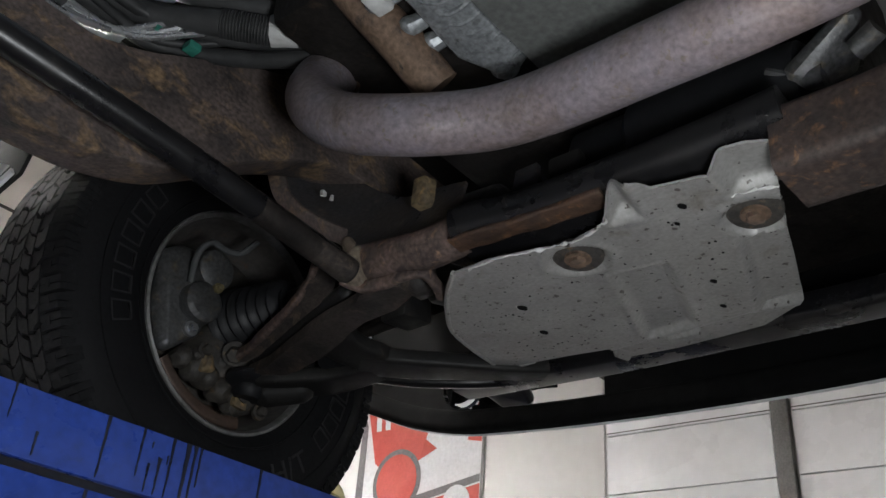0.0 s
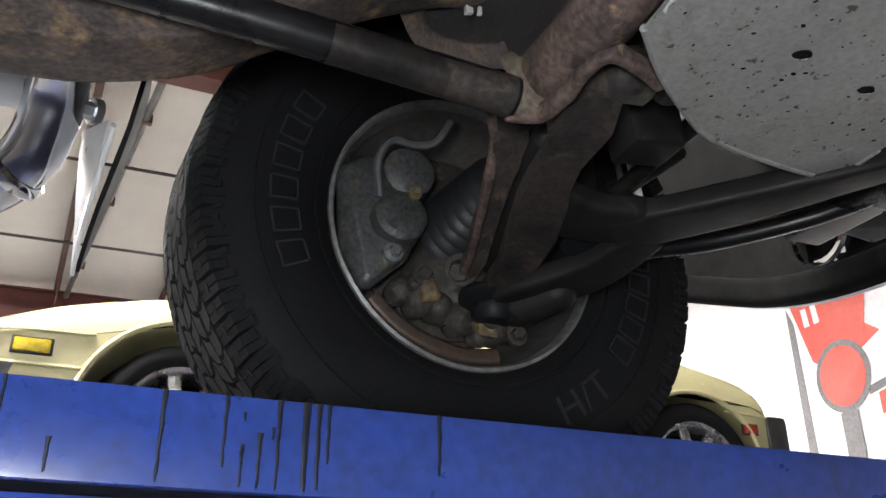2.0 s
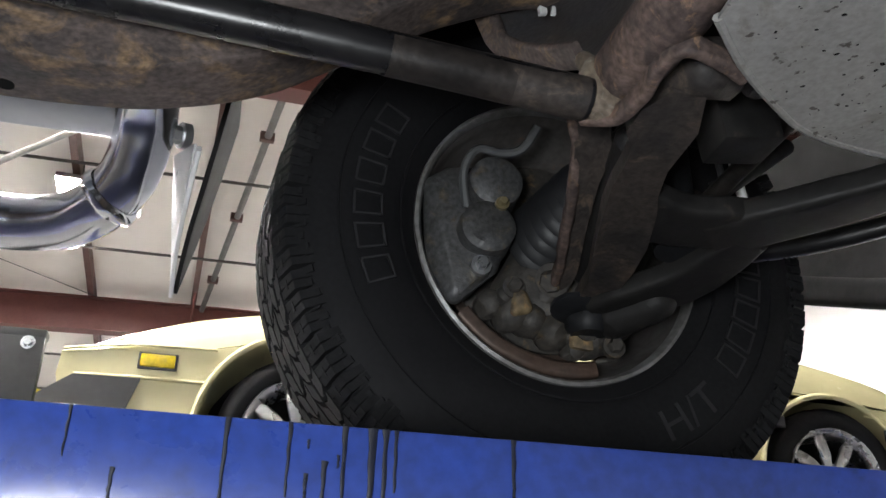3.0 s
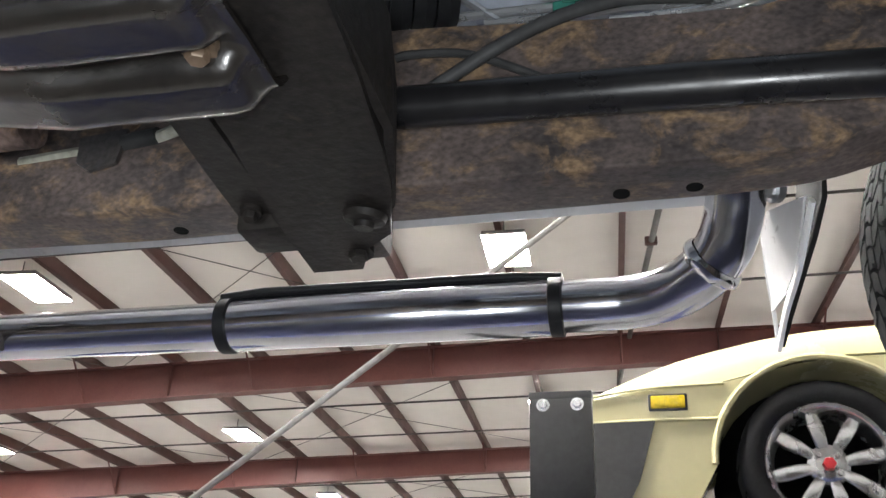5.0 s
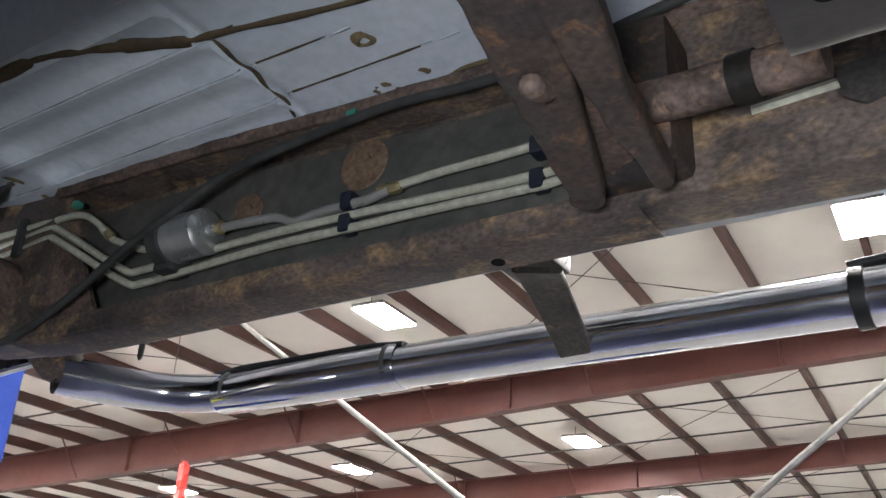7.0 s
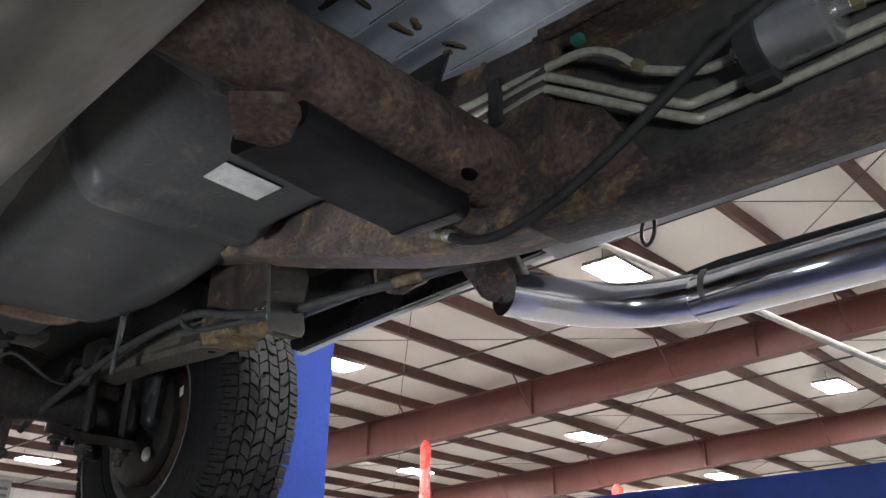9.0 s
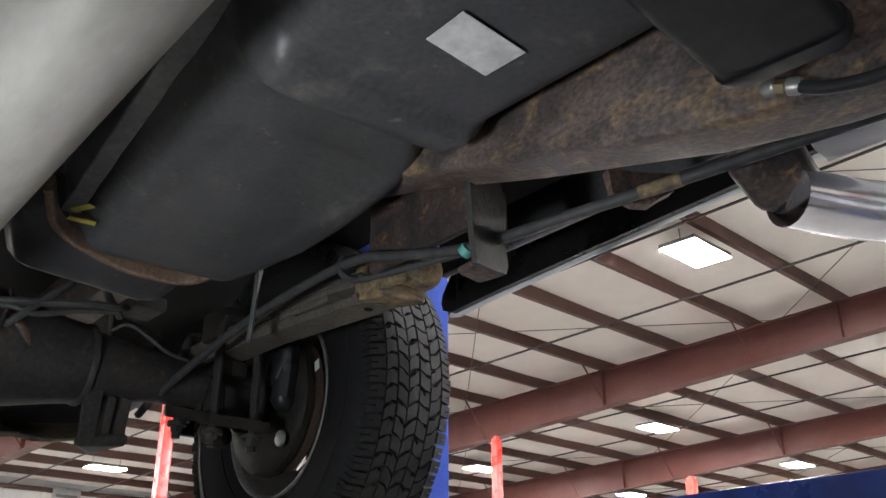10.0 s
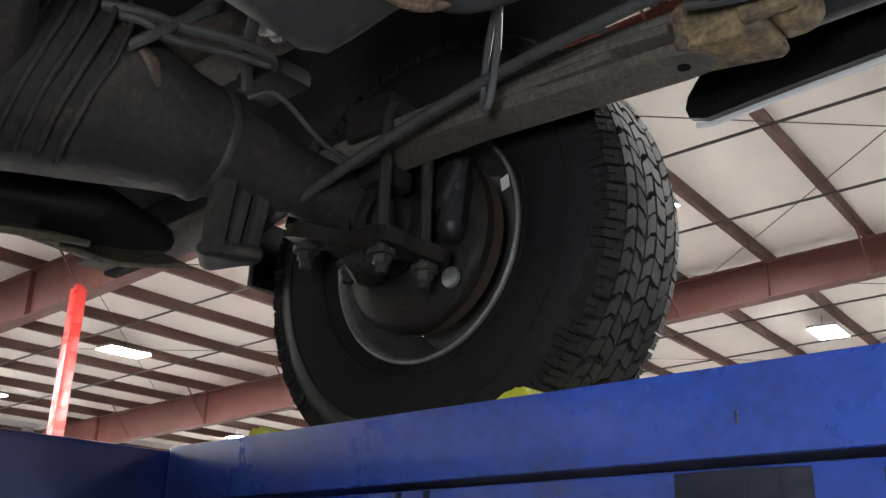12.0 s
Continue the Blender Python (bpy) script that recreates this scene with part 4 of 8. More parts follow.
# dark strips put the shade of the pressed grooves into colour
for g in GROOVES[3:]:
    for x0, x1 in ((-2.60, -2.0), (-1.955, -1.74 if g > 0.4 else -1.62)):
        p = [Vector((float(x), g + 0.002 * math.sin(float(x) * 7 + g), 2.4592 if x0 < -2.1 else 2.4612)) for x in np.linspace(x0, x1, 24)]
        part("groove_shade", sweep(p, [(u, v * 0.6) for u, v in circle(0.0034, 6)], up=(0, 0, 1), scales=[0.6 + 0.8 * abs(noise.noise(q * 20)) for q in p]), "seam_shade", pan)
part("drain_hole", uneven(lathe([(0.0, 0.0012), (0.011, 0.0012), (0.012, 0.0), (0, 0)], (-1.91, 0.239, 2.4625), (0, 0, -1), 12), 0.002, 80), "hole", pan)

# body sides, sills and roofs that shade the underside
for s in (1, -1):
    part("rocker_panel", uneven(sweep([(-2.72, s * 0.79, 2.370), (-2.0, s * 0.79, 2.367), (-0.60, s * 0.79, 2.360)], [(-0.055, 0.06), (-0.05, -0.035), (-0.03, -0.05), (-0.004, -0.052), (0.004, -0.056), (0.012, -0.052), (0.045, -0.03), (0.07, 0.06)], up=(0, 0, 1)), 0.0008), "paint", truck, "white painted rocker panel below the cab")
    part("bed_edge", sweep([(-3.600, s * 0.885, 2.350), (-3.572, s * 0.885, 2.344), (-3.45, s * 0.885, 2.352), (-3.25, s * 0.885, 2.361), (-2.96, s * 0.885, 2.374), (-2.76, s * 0.885, 2.378)], rounded(0.006, 0.010, 0.0025), up=(0, 0, 1)), "paint", truck, "thin white edge of the bed side")
    part("body_side", box((-5.3, s * 0.80, 2.66), (1.0, s * 0.90, 3.1), 0.02), "paint", truck)
    part("body_side", box((-3.52, s * 0.885, 2.405), (-0.58, s * 0.92, 2.66), 0.01), "paint", truck)
part("cab", box((-3.0, -0.85, 3.1), (-0.3, 0.85, 3.75), 0.12), "paint", truck)
part("bed", box((-5.3, -0.87, 2.597), (-3.1, 0.87, 2.656), 0.01), "matte", truck)
part("rear_bed_side", box((-5.3, 0.81, 2.44), (-4.53, 0.85, 2.595), 0.01), "matte", truck)
part("hood", box((-0.35, -0.85, 3.02), (1.1, 0.85, 3.1), 0.02), "paint", truck)
part("inner_fender", box((-0.52, 0.50, 2.66), (1.0, 0.8, 2.70), 0.01), "matte", truck)
part("inner_fender", box((-0.52, -0.8, 2.66), (1.0, -0.50, 2.70), 0.01), "matte", truck)
part("firewall", box((-0.50, -0.55, 2.47), (-0.44, 0.55, 3.0), 0.01), "darksteel", truck)
part("engine_block", uneven(box((-0.40, -0.30, 2.36), (0.62, 0.26, 2.9), 0.03), 0.004), "darksteel", truck)
part("cab_back_wall", box((-3.12, -0.72, 2.47), (-3.06, 0.72, 3.1), 0.01), "paint", truck)
part("wheelhouse", sheet([[(-4.056 + 0.45 * math.cos(a), y, WZ + 0.05 + 0.45 * math.sin(a)) for a in np.linspace(0.9, math.pi - 0.9, 24)] for y in (0.68, 0.98)]), "matte", truck)
part("bed_side_lining", plate([(-3.607, 0.879, 2.372), (-3.602, 0.879, 2.356), (-3.575, 0.879, 2.346), (-3.45, 0.879, 2.354), (-3.25, 0.879, 2.363), (-2.76, 0.879, 2.380), (-2.76, 0.879, 2.66), (-3.52, 0.879, 2.66), (-3.54, 0.879, 2.49), (-3.558, 0.879, 2.45), (-3.582, 0.879, 2.418), (-3.602, 0.879, 2.392)], 0.014, 0.004), "black", truck, "black inner side of the bed with a curved corner")
part("bed_side_lining", box((-3.50, 0.50, 2.47), (-2.74, 0.868, 2.60), 0.02), "matte", truck)
part("bed_ledge", uneven(box((-3.44, 0.715, 2.345), (-2.80, 0.735, 2.425), 0.006), 0.001), "plastic", truck, "dull black ledge under the bed side")
part("corner_fold", uneven(tube([(-3.535, 0.868, 2.50), (-3.545, 0.868, 2.45), (-3.553, 0.868, 2.41), (-3.552, 0.868, 2.365)], 0.006, 8, curve=3), 0.0006, 40), "black", truck, "folded black lip at the bed corner")


# ---------- wheels ----------
def tyre_block(bm, c, a0, a1, s0, s1, skew, r0, r1):
    """One tread block between two angles and two widths."""
    vs = []
    for r in (r0, r1):
        for a, s in ((a0, s0), (a1, s0), (a1 + skew, s1), (a0 + skew, s1)):
            drop = 0.0 if abs(s) < 0.085 else (abs(s) - 0.085) * 0.55
            rr = r - drop
            vs.append(bm.verts.new((rr * math.cos(a), s, rr * math.sin(a))))
    b, t = vs[:4], vs[4:]
    bm.faces.new(t)
    for k in range(4):
        j = (k + 1) % 4
        bm.faces.new((b[k], b[j], t[j], t[k]))


def letters(body, size, r, ang, y, bm):
    """Raised letters set round the side wall."""
    cu = bpy.data.curves.new("lettering", "FONT")
    cu.body, cu.size, cu.align_x, cu.extrude = body, size, "CENTER", 0.0015
    tmp = new("lettering", cu)
    me = bpy.data.meshes.new_from_object(tmp.evaluated_get(bpy.context.evaluated_depsgraph_get()))
    bpy.data.objects.remove(tmp)
    own = bmesh.new()
    own.from_mesh(me)
    for v in own.verts:
        a = ang + v.co.x / r
        rr = r + 0.75 * size - v.co.y
        v.co = Vector((rr * math.cos(a), y - v.co.z, rr * math.sin(a)))
    merge(own, bm)


def wheel(at, steer, front):
    """Steel wheel with a road tyre; y points outwards, 0 at the inner lip."""
    turn = Matrix.Translation(at) @ Matrix.Rotation(radians(steer), 4, "Z")

    def put(bm):
        bmesh.ops.transform(bm, matrix=turn, verts=bm.verts)
        for v in bm.verts:
            v.co.z = max(v.co.z, TOP + 0.0008)
        return bm

    def grow(r):
        return r if r < 0.22 else 0.22 + (r - 0.22) * 1.114

    c, ax = (0, 0, 0), (0, 1, 0)
    rim = lathe([(0.208, 0.004), (0.200, 0.012), (0.194, 0.028), (0.190, 0.05), (0.176, 0.07), (0.170, 0.12), (0.168, 0.135), (0.13, 0.150), (0.095, 0.148), (0.07, 0.135), (0.0, 0.135), (0.0, 0.142), (0.07, 0.142), (0.1, 0.156), (0.13, 0.158), (0.175, 0.142), (0.18, 0.16), (0.2, 0.2), (0.2, 0.19)], c, ax, 72)
    gone = []
    for f in rim.faces:
        q = f.calc_center_median()
        r, a = math.hypot(q.x, q.z), math.atan2(q.z, q.x)
        if 0.115 < r < 0.155 and 0.10 < q.y < 0.165 and (a / (2 * math.pi) * 8 + 0.25) % 1.0 < 0.2:
            gone.append(f)
    bmesh.ops.delete(rim, geom=gone, context="FACES")
    w = part("wheel", put(rim), "rim", truck, "painted steel wheel seen from inside")
    part("rim_lip", put(uneven(lathe([(0.2125, 0.002), (0.2115, -0.005), (0.207, -0.007), (0.203, -0.003), (0.201, 0.008), (0.207, 0.010)], c, ax, 72, closed=True), 0.0006, 60)), "lip", w, "scuffed bright wheel lip")
    prof = [(0.206, 0.006), (0.216, -0.004), (0.228, -0.014), (0.247, -0.022), (0.275, -0.028), (0.305, -0.029), (0.328, -0.025), (0.345, -0.016), (0.357, -0.005), (0.364, 0.007), (0.3665, 0.04), (0.367, 0.085), (0.3665, 0.13), (0.364, 0.165), (0.357, 0.18), (0.345, 0.19), (0.32, 0.2), (0.28, 0.205), (0.24, 0.2), (0.21, 0.185), (0.2, 0.17)]
    prof = [(grow(r), y) for r, y in prof]
    t = part("tyre", put(lathe(prof, c, ax, 96)), "rubber", w, "black all-season tyre with dusty tread")
    n, mid = 84, 0.087
    p = 2 * math.pi / n
    bm = bmesh.new()
    for k in range(n):
        a = p * k
        e = 0.06 * p * math.sin(k * 2.3)
        for s in (-1, 1):
            # shoulder: pairs of bars, every second pair a little shorter
            o = 0.0 if s < 0 else 0.5 * p
            w = 0.107 if k % 2 else 0.103
            tyre_block(bm, c, a + o + 0.10 * p, a + o + 0.47 * p, s * w, s * 0.074, 0.10 * p, grow(0.350), 0.3945)
            tyre_block(bm, c, a + o + 0.55 * p, a + o + 0.90 * p, s * w, s * 0.074, 0.10 * p, grow(0.350), 0.3945)
            tyre_block(bm, c, a + o + 0.30 * p, a + o + 0.72 * p, s * 0.090, s * 0.074, 0.10 * p, grow(0.350), 0.3925)
    n2 = 74
    q = 2 * math.pi / n2
    for k in range(n2):
        a = q * k
        e = 0.05 * q * math.sin(k * 1.9)
        # five ribs of uneven blocks broken by slanted grooves that fork like a Y
        for s0, s1, o, sk, sp_ in ((-0.0715, -0.0445, 0.0, 0.55, -0.10), (-0.041, -0.016, 0.46, -0.30, -0.62), (-0.013, 0.012, 0.1, 0.62, 0.20), (0.015, 0.041, 0.5, -0.55, -0.12), (0.044, 0.070, 0.66, 0.25, 0.60)):
            sm = s0 + (s1 - s0) * (0.5 + 0.12 * math.sin(k * 2.7 + s0 * 50))
            top = 0.3955 + 0.0006 * math.sin(k * 3.1 + s0 * 90)
            long = 0.93 if (k + int(s0 * 1000)) % 3 else 0.74
            tyre_block(bm, c, a + (o + 0.07) * q, a + (o + long) * q + e, s0, sm, sk * q * 0.5, grow(0.352), top)
            tyre_block(bm, c, a + (o + 0.10 + sk * 0.5) * q, a + (o + 0.91 + sk * 0.5) * q - e, sm + 0.0004, s1, sp_ * q * 0.6, grow(0.352), top - 0.0004)
    bmesh.ops.translate(bm, vec=(0, mid, 0), verts=bm.verts)
    part("tread", put(bm), "tread", t, "dusty grooved tread blocks", smooth=20)
    bm = bmesh.new()
    p = 2 * math.pi / 74
    for k in range(148):
        e = 0.05 * math.sin(k * 1.7)
        lo, hi = p * (k + 0.1 + e) / 2, p * (k + 0.66 + e) / 2
        side = [(grow(r), y) for r, y in ((0.362, -0.002), (0.353, -0.0125), (0.343 if k % 2 else 0.347, -0.0195 if k % 2 else -0.017))]
        for (ra, ya), (rb, yb) in zip(side, side[1:]):
            q = [Vector((r * math.cos(x), y, r * math.sin(x))) for r, y, x in ((ra, ya, lo), (ra, ya, hi), (rb, yb, hi), (rb, yb, lo))]
            o = [Vector((v.x * 1.005, v.y - 0.0025, v.z * 1.005)) for v in q]
            vq, vo = [bm.verts.new(v) for v in q], [bm.verts.new(v) for v in o]
            bm.faces.new(vo)
            for i in range(4):
                bm.faces.new((vq[i], vq[(i + 1) % 4], vo[(i + 1) % 4], vo[i]))
    tagged(part("shoulder_texture", put(bm), "tread", t, smooth=20), kind="stuff")
    for r, y in ((0.318, -0.0295), (0.235, -0.0185)):
        part("side_rib", put(lathe([(r + 0.002, y + 0.002), (r + 0.001, y - 0.0012), (r - 0.001, y - 0.0012), (r - 0.002, y + 0.002)], c, ax, 96)), "rubber", t)
    if front:
        # the maker's words become plain outlined bars, one for each letter
        for start, step, count in ((201, -9.2, 6), (24, -8.2, 8)):
            for k in range(count):
                a = radians(start + step * k)
                bm = bmesh.new()
                for da0, da1, r0, r1 in ((-0.06, 0.06, 0.2615, 0.2645), (-0.06, 0.06, 0.2975, 0.3005), (-0.06, -0.05, 0.2615, 0.3005), (0.05, 0.06, 0.2615, 0.3005)):
                    cs = [(r0, a + da0), (r0, a + da1), (r1, a + da1), (r1, a + da0)]
                    lo = [bm.verts.new((r * math.cos(x), -0.0255, r * math.sin(x))) for r, x in cs]
                    up = [bm.verts.new((r * math.cos(x), -0.0302, r * math.sin(x))) for r, x in cs]
                    bm.faces.new(up)
                    for i in range(4):
                        bm.faces.new((lo[i], lo[(i + 1) % 4], up[(i + 1) % 4], up[i]))
                part("letter_bar", put(bm), "letter", t)
        bm = bmesh.new()
        letters("H/T", 0.058, 0.263, radians(-55), -0.0275, bm)
        part("lettering", put(bm), "letter", t, "raised size letters", smooth=10)
    return w, put


_, put_f = wheel((0.005, 0.765, WZ), 5.4, True)
wheel((-4.059, 0.756, WZ), 0.0, False)
wheel((0.0, -0.86, WZ), 185.4, False)
wheel((-4.056, -0.86, WZ), 180.0, False)

# ---------- truck: front suspension ----------
hub = part("brake_disc", put_f(lathe([(0.0, 0.055), (0.07, 0.055), (0.075, 0.075), (0.152, 0.078), (0.154, 0.080), (0.154, 0.096), (0.152, 0.098), (0.05, 0.098)], (0, 0, 0), (0, 1, 0), 64)), "disc", truck, "rust-brown brake disc behind the caliper")
part("dust_shield", put_f(uneven(lathe([(0.035, 0.052), (0.09, 0.056), (0.135, 0.062), (0.146, 0.066), (0.147, 0.070), (0.13, 0.068), (0.03, 0.060)], (0, 0, 0), (0, 1, 0), 40), 0.002, 20)), "knuckle", hub)
cal = hull([((-0.150, 0.74, 2.115), 0.016), ((-0.155, 0.745, 2.28), 0.020), ((-0.112, 0.735, 2.16), 0.022), ((-0.105, 0.735, 2.275), 0.022), ((-0.165, 0.76, 2.2), 0.02), ((-0.176, 0.748, 2.265), 0.018), ((-0.170, 0.748, 2.165), 0.018)], rough=0.004)
caliper = part("brake_caliper", cal, "caliper", truck, "grey cast twin-piston brake caliper")
for x, z in ((-0.105, 2.263), (-0.115, 2.195)):
    part("piston_housing", uneven(lathe([(0.0, 0.0), (0.028, 0.0), (0.036, 0.006), (0.037, 0.018), (0.039, 0.05), (0.0, 0.05)], (x, 0.694, z), (0, 1, 0), 28), 0.0012, 60), "caliper", caliper)
part("bleed_ear", hull([((-0.122, 0.728, 2.146), 0.016), ((-0.145, 0.745, 2.125), 0.02), ((-0.13, 0.735, 2.19), 0.012)], rough=0.002), "caliper", caliper)
part("guide_bolt", hexbolt((-0.122, 0.714, 2.144), (0, -1, 0), 0.009, 0.014), "zinc", caliper)
part("bleeder", hexbolt((-0.10, 0.692, 2.225), (0, -1, 0), 0.006, 0.012), "brass", caliper)
part("brake_hose", tube([(-0.142, 0.715, 2.225), (-0.15, 0.70, 2.27), (-0.135, 0.69, 2.30), (-0.10, 0.69, 2.30), (-0.075, 0.68, 2.305), (-0.06, 0.66, 2.33)], 0.006, 8, curve=5), "strap", caliper, "metal brake pipe")
kn = hull([((0.0, 0.765, 2.10), 0.03), ((-0.07, 0.765, 2.13), 0.028), ((0.05, 0.76, 2.085), 0.03), ((0.0, 0.775, 2.2), 0.055)], rough=0.004)
hull([((0.075, 0.745, 2.10), 0.026), ((0.03, 0.75, 2.075), 0.03), ((0.10, 0.76, 2.14), 0.022)], kn, rough=0.004, seed=5)
knuckle = part("steering_knuckle", kn, "knuckle", truck, "grimy cast steering knuckle with ochre dust")
for k, (x, y, z, r) in enumerate(((-0.095, 0.755, 2.112, 0.020), (-0.070, 0.750, 2.100, 0.024), (-0.045, 0.752, 2.092, 0.022), (-0.015, 0.748, 2.078, 0.024), (0.015, 0.745, 2.072, 0.022), (0.045, 0.742, 2.082, 0.020), (0.078, 0.738, 2.108, 0.022), (0.096, 0.740, 2.118, 0.016), (-0.078, 0.742, 2.122, 0.016), (-0.025, 0.745, 2.128, 0.020), (0.012, 0.74, 2.055, 0.014))):
    part("casting_lug", hull([((x, y, z), r), ((x + 0.012, y + 0.01, z + 0.008), r * 0.8), ((x - 0.010, y + 0.012, z - 0.006), r * 0.7)], rough=0.006, seed=9 + k), "knuckle", knuckle)
arc = [radians(a) for a in np.linspace(222, 285, 16)]
part("shield_edge", put_f(uneven(sweep([(0.187 * math.cos(a), 0.012, 0.187 * math.sin(a)) for a in arc], rounded(0.022, 0.020, 0.006), up=(0, 1, 0)), 0.0015, 30)), "disc", knuckle, "red-brown lower edge of the dust shield")
part("dirt_crust", uneven(hull([((-0.066, 0.728, 2.112), 0.010), ((-0.058, 0.727, 2.098), 0.009), ((-0.070, 0.728, 2.096), 0.007)], rough=0.004), 0.003, 60), "ochre", knuckle, "patch of ochre dirt")
part("dirt_crust", uneven(box((0.0, 0.722, 2.050), (0.030, 0.735, 2.072), 0.004), 0.003, 60), "ochre", knuckle)
for p in ((-0.075, 0.728, 2.125), (0.02, 0.722, 2.075), (0.085, 0.718, 2.10), (0.055, 0.72, 2.055)):
    part("knuckle_bolt", hexbolt(p, (0, -1, 0), 0.010, 0.014), "knuckle", knuckle)
# axle boot with its bellows
prof = []
for k in range(7):
    r = 0.057 - 0.003 * k
    prof += [(r, 0.022 * k), (r + 0.004, 0.022 * k + 0.006), (r - 0.002, 0.022 * k + 0.014), (r - 0.012, 0.022 * k + 0.018)]
part("axle_boot", lathe([(0.0, -0.01)] + prof + [(0.03, 0.16), (0.0, 0.16)], (-0.02, 0.745, 2.205), (0.02, -1, 0.03), 36), "boot", truck, "ribbed black rubber axle boot")
part("axle_shaft", tube([(-0.02, 0.6, 2.21), (0.0, 0.30, 2.24)], 0.016), "darksteel", truck)

# lower control arm: rear leg with raised rims, front leg, ball joint
lower = [(-0.018, 0.337, 2.145), (-0.018, 0.40, 2.139), (-0.010, 0.44, 2.135), (0.003, 0.472, 2.132), (0.022, 0.537, 2.125), (0.030, 0.60, 2.119), (0.031, 0.65, 2.117), (0.024, 0.695, 2.115), (0.010, 0.708, 2.115), (-0.004, 0.695, 2.116), (-0.012, 0.63, 2.120), (-0.039, 0.535, 2.126), (-0.053, 0.48, 2.132), (-0.060, 0.44, 2.137), (-0.062, 0.405, 2.141), (-0.066, 0.375, 2.143), (-0.082, 0.352, 2.144), (-0.082, 0.318, 2.146), (-0.066, 0.288, 2.149), (-0.035, 0.285, 2.150)]
arm = part("control_arm", uneven(plate(lower, -0.020, 0.007, segments=3), 0.0016, 30), "arm", truck, "forged lower control arm with rusty face")
strip = [(-0.100, 0.440, 2.205), (-0.084, 0.467, 2.188), (-0.070, 0.520, 2.162), (-0.054, 0.590, 2.146), (-0.038, 0.655, 2.134), (-0.030, 0.70, 2.130), (-0.006, 0.712, 2.130), (-0.012, 0.66, 2.134), (-0.036, 0.56, 2.148), (-0.050, 0.49, 2.160), (-0.050, 0.45, 2.175), (-0.060, 0.43, 2.195)]
part("arm_web", uneven(plate(strip, 0.012, 0.004), 0.0022, 45), "arm", arm, "pale streaked side web of the arm")
part("arm_rim", uneven(sweep(smooth_path([(-0.098, 0.442, 2.200), (-0.083, 0.470, 2.183), (-0.070, 0.52, 2.158), (-0.054, 0.59, 2.142), (-0.039, 0.65, 2.130), (-0.032, 0.69, 2.126)], 5), rounded(0.012, 0.018, 0.005), up=(0, 0, 1)), 0.002, 50), "rust", arm)
part("arm_core", uneven(hull([((-0.045, 0.42, 2.165), 0.018), ((-0.03, 0.50, 2.155), 0.018), ((0.0, 0.62, 2.14), 0.016), ((0.0, 0.68, 2.135), 0.014), ((-0.02, 0.45, 2.165), 0.016)]), 0.001, 30), "forged", arm)
part("arm_bushing", uneven(hull([((-0.040, 0.270, 2.150), 0.027), ((-0.020, 0.285, 2.156), 0.025), ((-0.066, 0.310, 2.160), 0.022)], rough=0.001), 0.0012, 40), "arm", arm, "rounded bushing end of the arm")
part("bushing_shell", uneven(lathe([(0.0, 0.0), (0.030, 0.0), (0.033, 0.006), (0.033, 0.05), (0.0, 0.05)], (0.0, 0.275, 2.165), (0.9, -0.30, 0.1), 26), 0.001, 40), "bracket", arm)
for name, pts, ws in (("arm_leg", [(0.31, 0.285, 2.14), (0.25, 0.335, 2.130), (0.18, 0.42, 2.126), (0.115, 0.485, 2.122), (0.085, 0.51, 2.122)], (0.045, 0.052, 0.074, 0.08, 0.075)), ("arm_brace", [(0.14, 0.475, 2.126), (0.085, 0.49, 2.124), (0.03, 0.495, 2.124), (-0.03, 0.48, 2.13)], (0.05, 0.085, 0.084, 0.08)), ("arm_leg", [(0.13, 0.505, 2.122), (0.12, 0.56, 2.116), (0.098, 0.62, 2.108), (0.05, 0.675, 2.10), (0.03, 0.70, 2.098)], (0.05, 0.062, 0.08, 0.085, 0.07))):
    p = smooth_path(pts, 6)
    w = np.interp(np.linspace(0, 1, len(p)), np.linspace(0, 1, len(ws)), ws)
    part(name, uneven(sweep(p, rounded(0.05, 0.028, 0.007), up=(0, 0, 1), scales=[(float(v) / 0.05, 1) for v in w]), 0.0015, 22), "forged", arm, "black front fork of the control arm")
part("arm_nose", hull([((0.085, 0.655, 2.098), 0.028), ((0.05, 0.70, 2.09), 0.03)], rough=0.002), "forged", arm)
part("ball_joint", lathe([(0.0, 0.0), (0.022, 0.0), (0.03, 0.01), (0.03, 0.03), (0.018, 0.05), (0.0, 0.05)], (0.02, 0.715, 2.066), (0, 0, 1), 24), "boot", arm)
part("arm_bolt", uneven(hexbolt((-0.028, 0.706, 2.134), (-0.5, -0.6, -0.6), 0.015, 0.020), 0.001, 60), "knuckle", arm)
part("joint_seal", lathe([(0.0, 0.0), (0.026, 0.0), (0.034, 0.005), (0.034, 0.011), (0.026, 0.017), (0.0, 0.017)], (0.0, 0.700, 2.086), (0.1, 0.2, 1), 26), "boot", arm, "flat black rubber joint seal")
# tie rod, stabiliser link and the shock's foot
rod = part("tie_rod", tube([(0.115, 0.72, 2.17), (0.115, 0.593, 2.19), (0.13, 0.32, 2.21)], 0.011, 10), "darksteel", truck)
part("tie_rod_end", hull([((0.115, 0.593, 2.185), 0.022), ((0.118, 0.60, 2.21), 0.018)]), "darksteel", rod)
# the gleam of the steel link is painted as plain white
part("stabiliser_link", tube([(0.207, 0.62, 2.205), (0.185, 0.622, 2.37)], 0.0065, 10), "white", truck, "steel stabiliser link whitened for its gleam")
part("link_sleeve", tube([(0.192, 0.63, 2.20), (0.172, 0.632, 2.36)], 0.005, 10), "strap", truck)
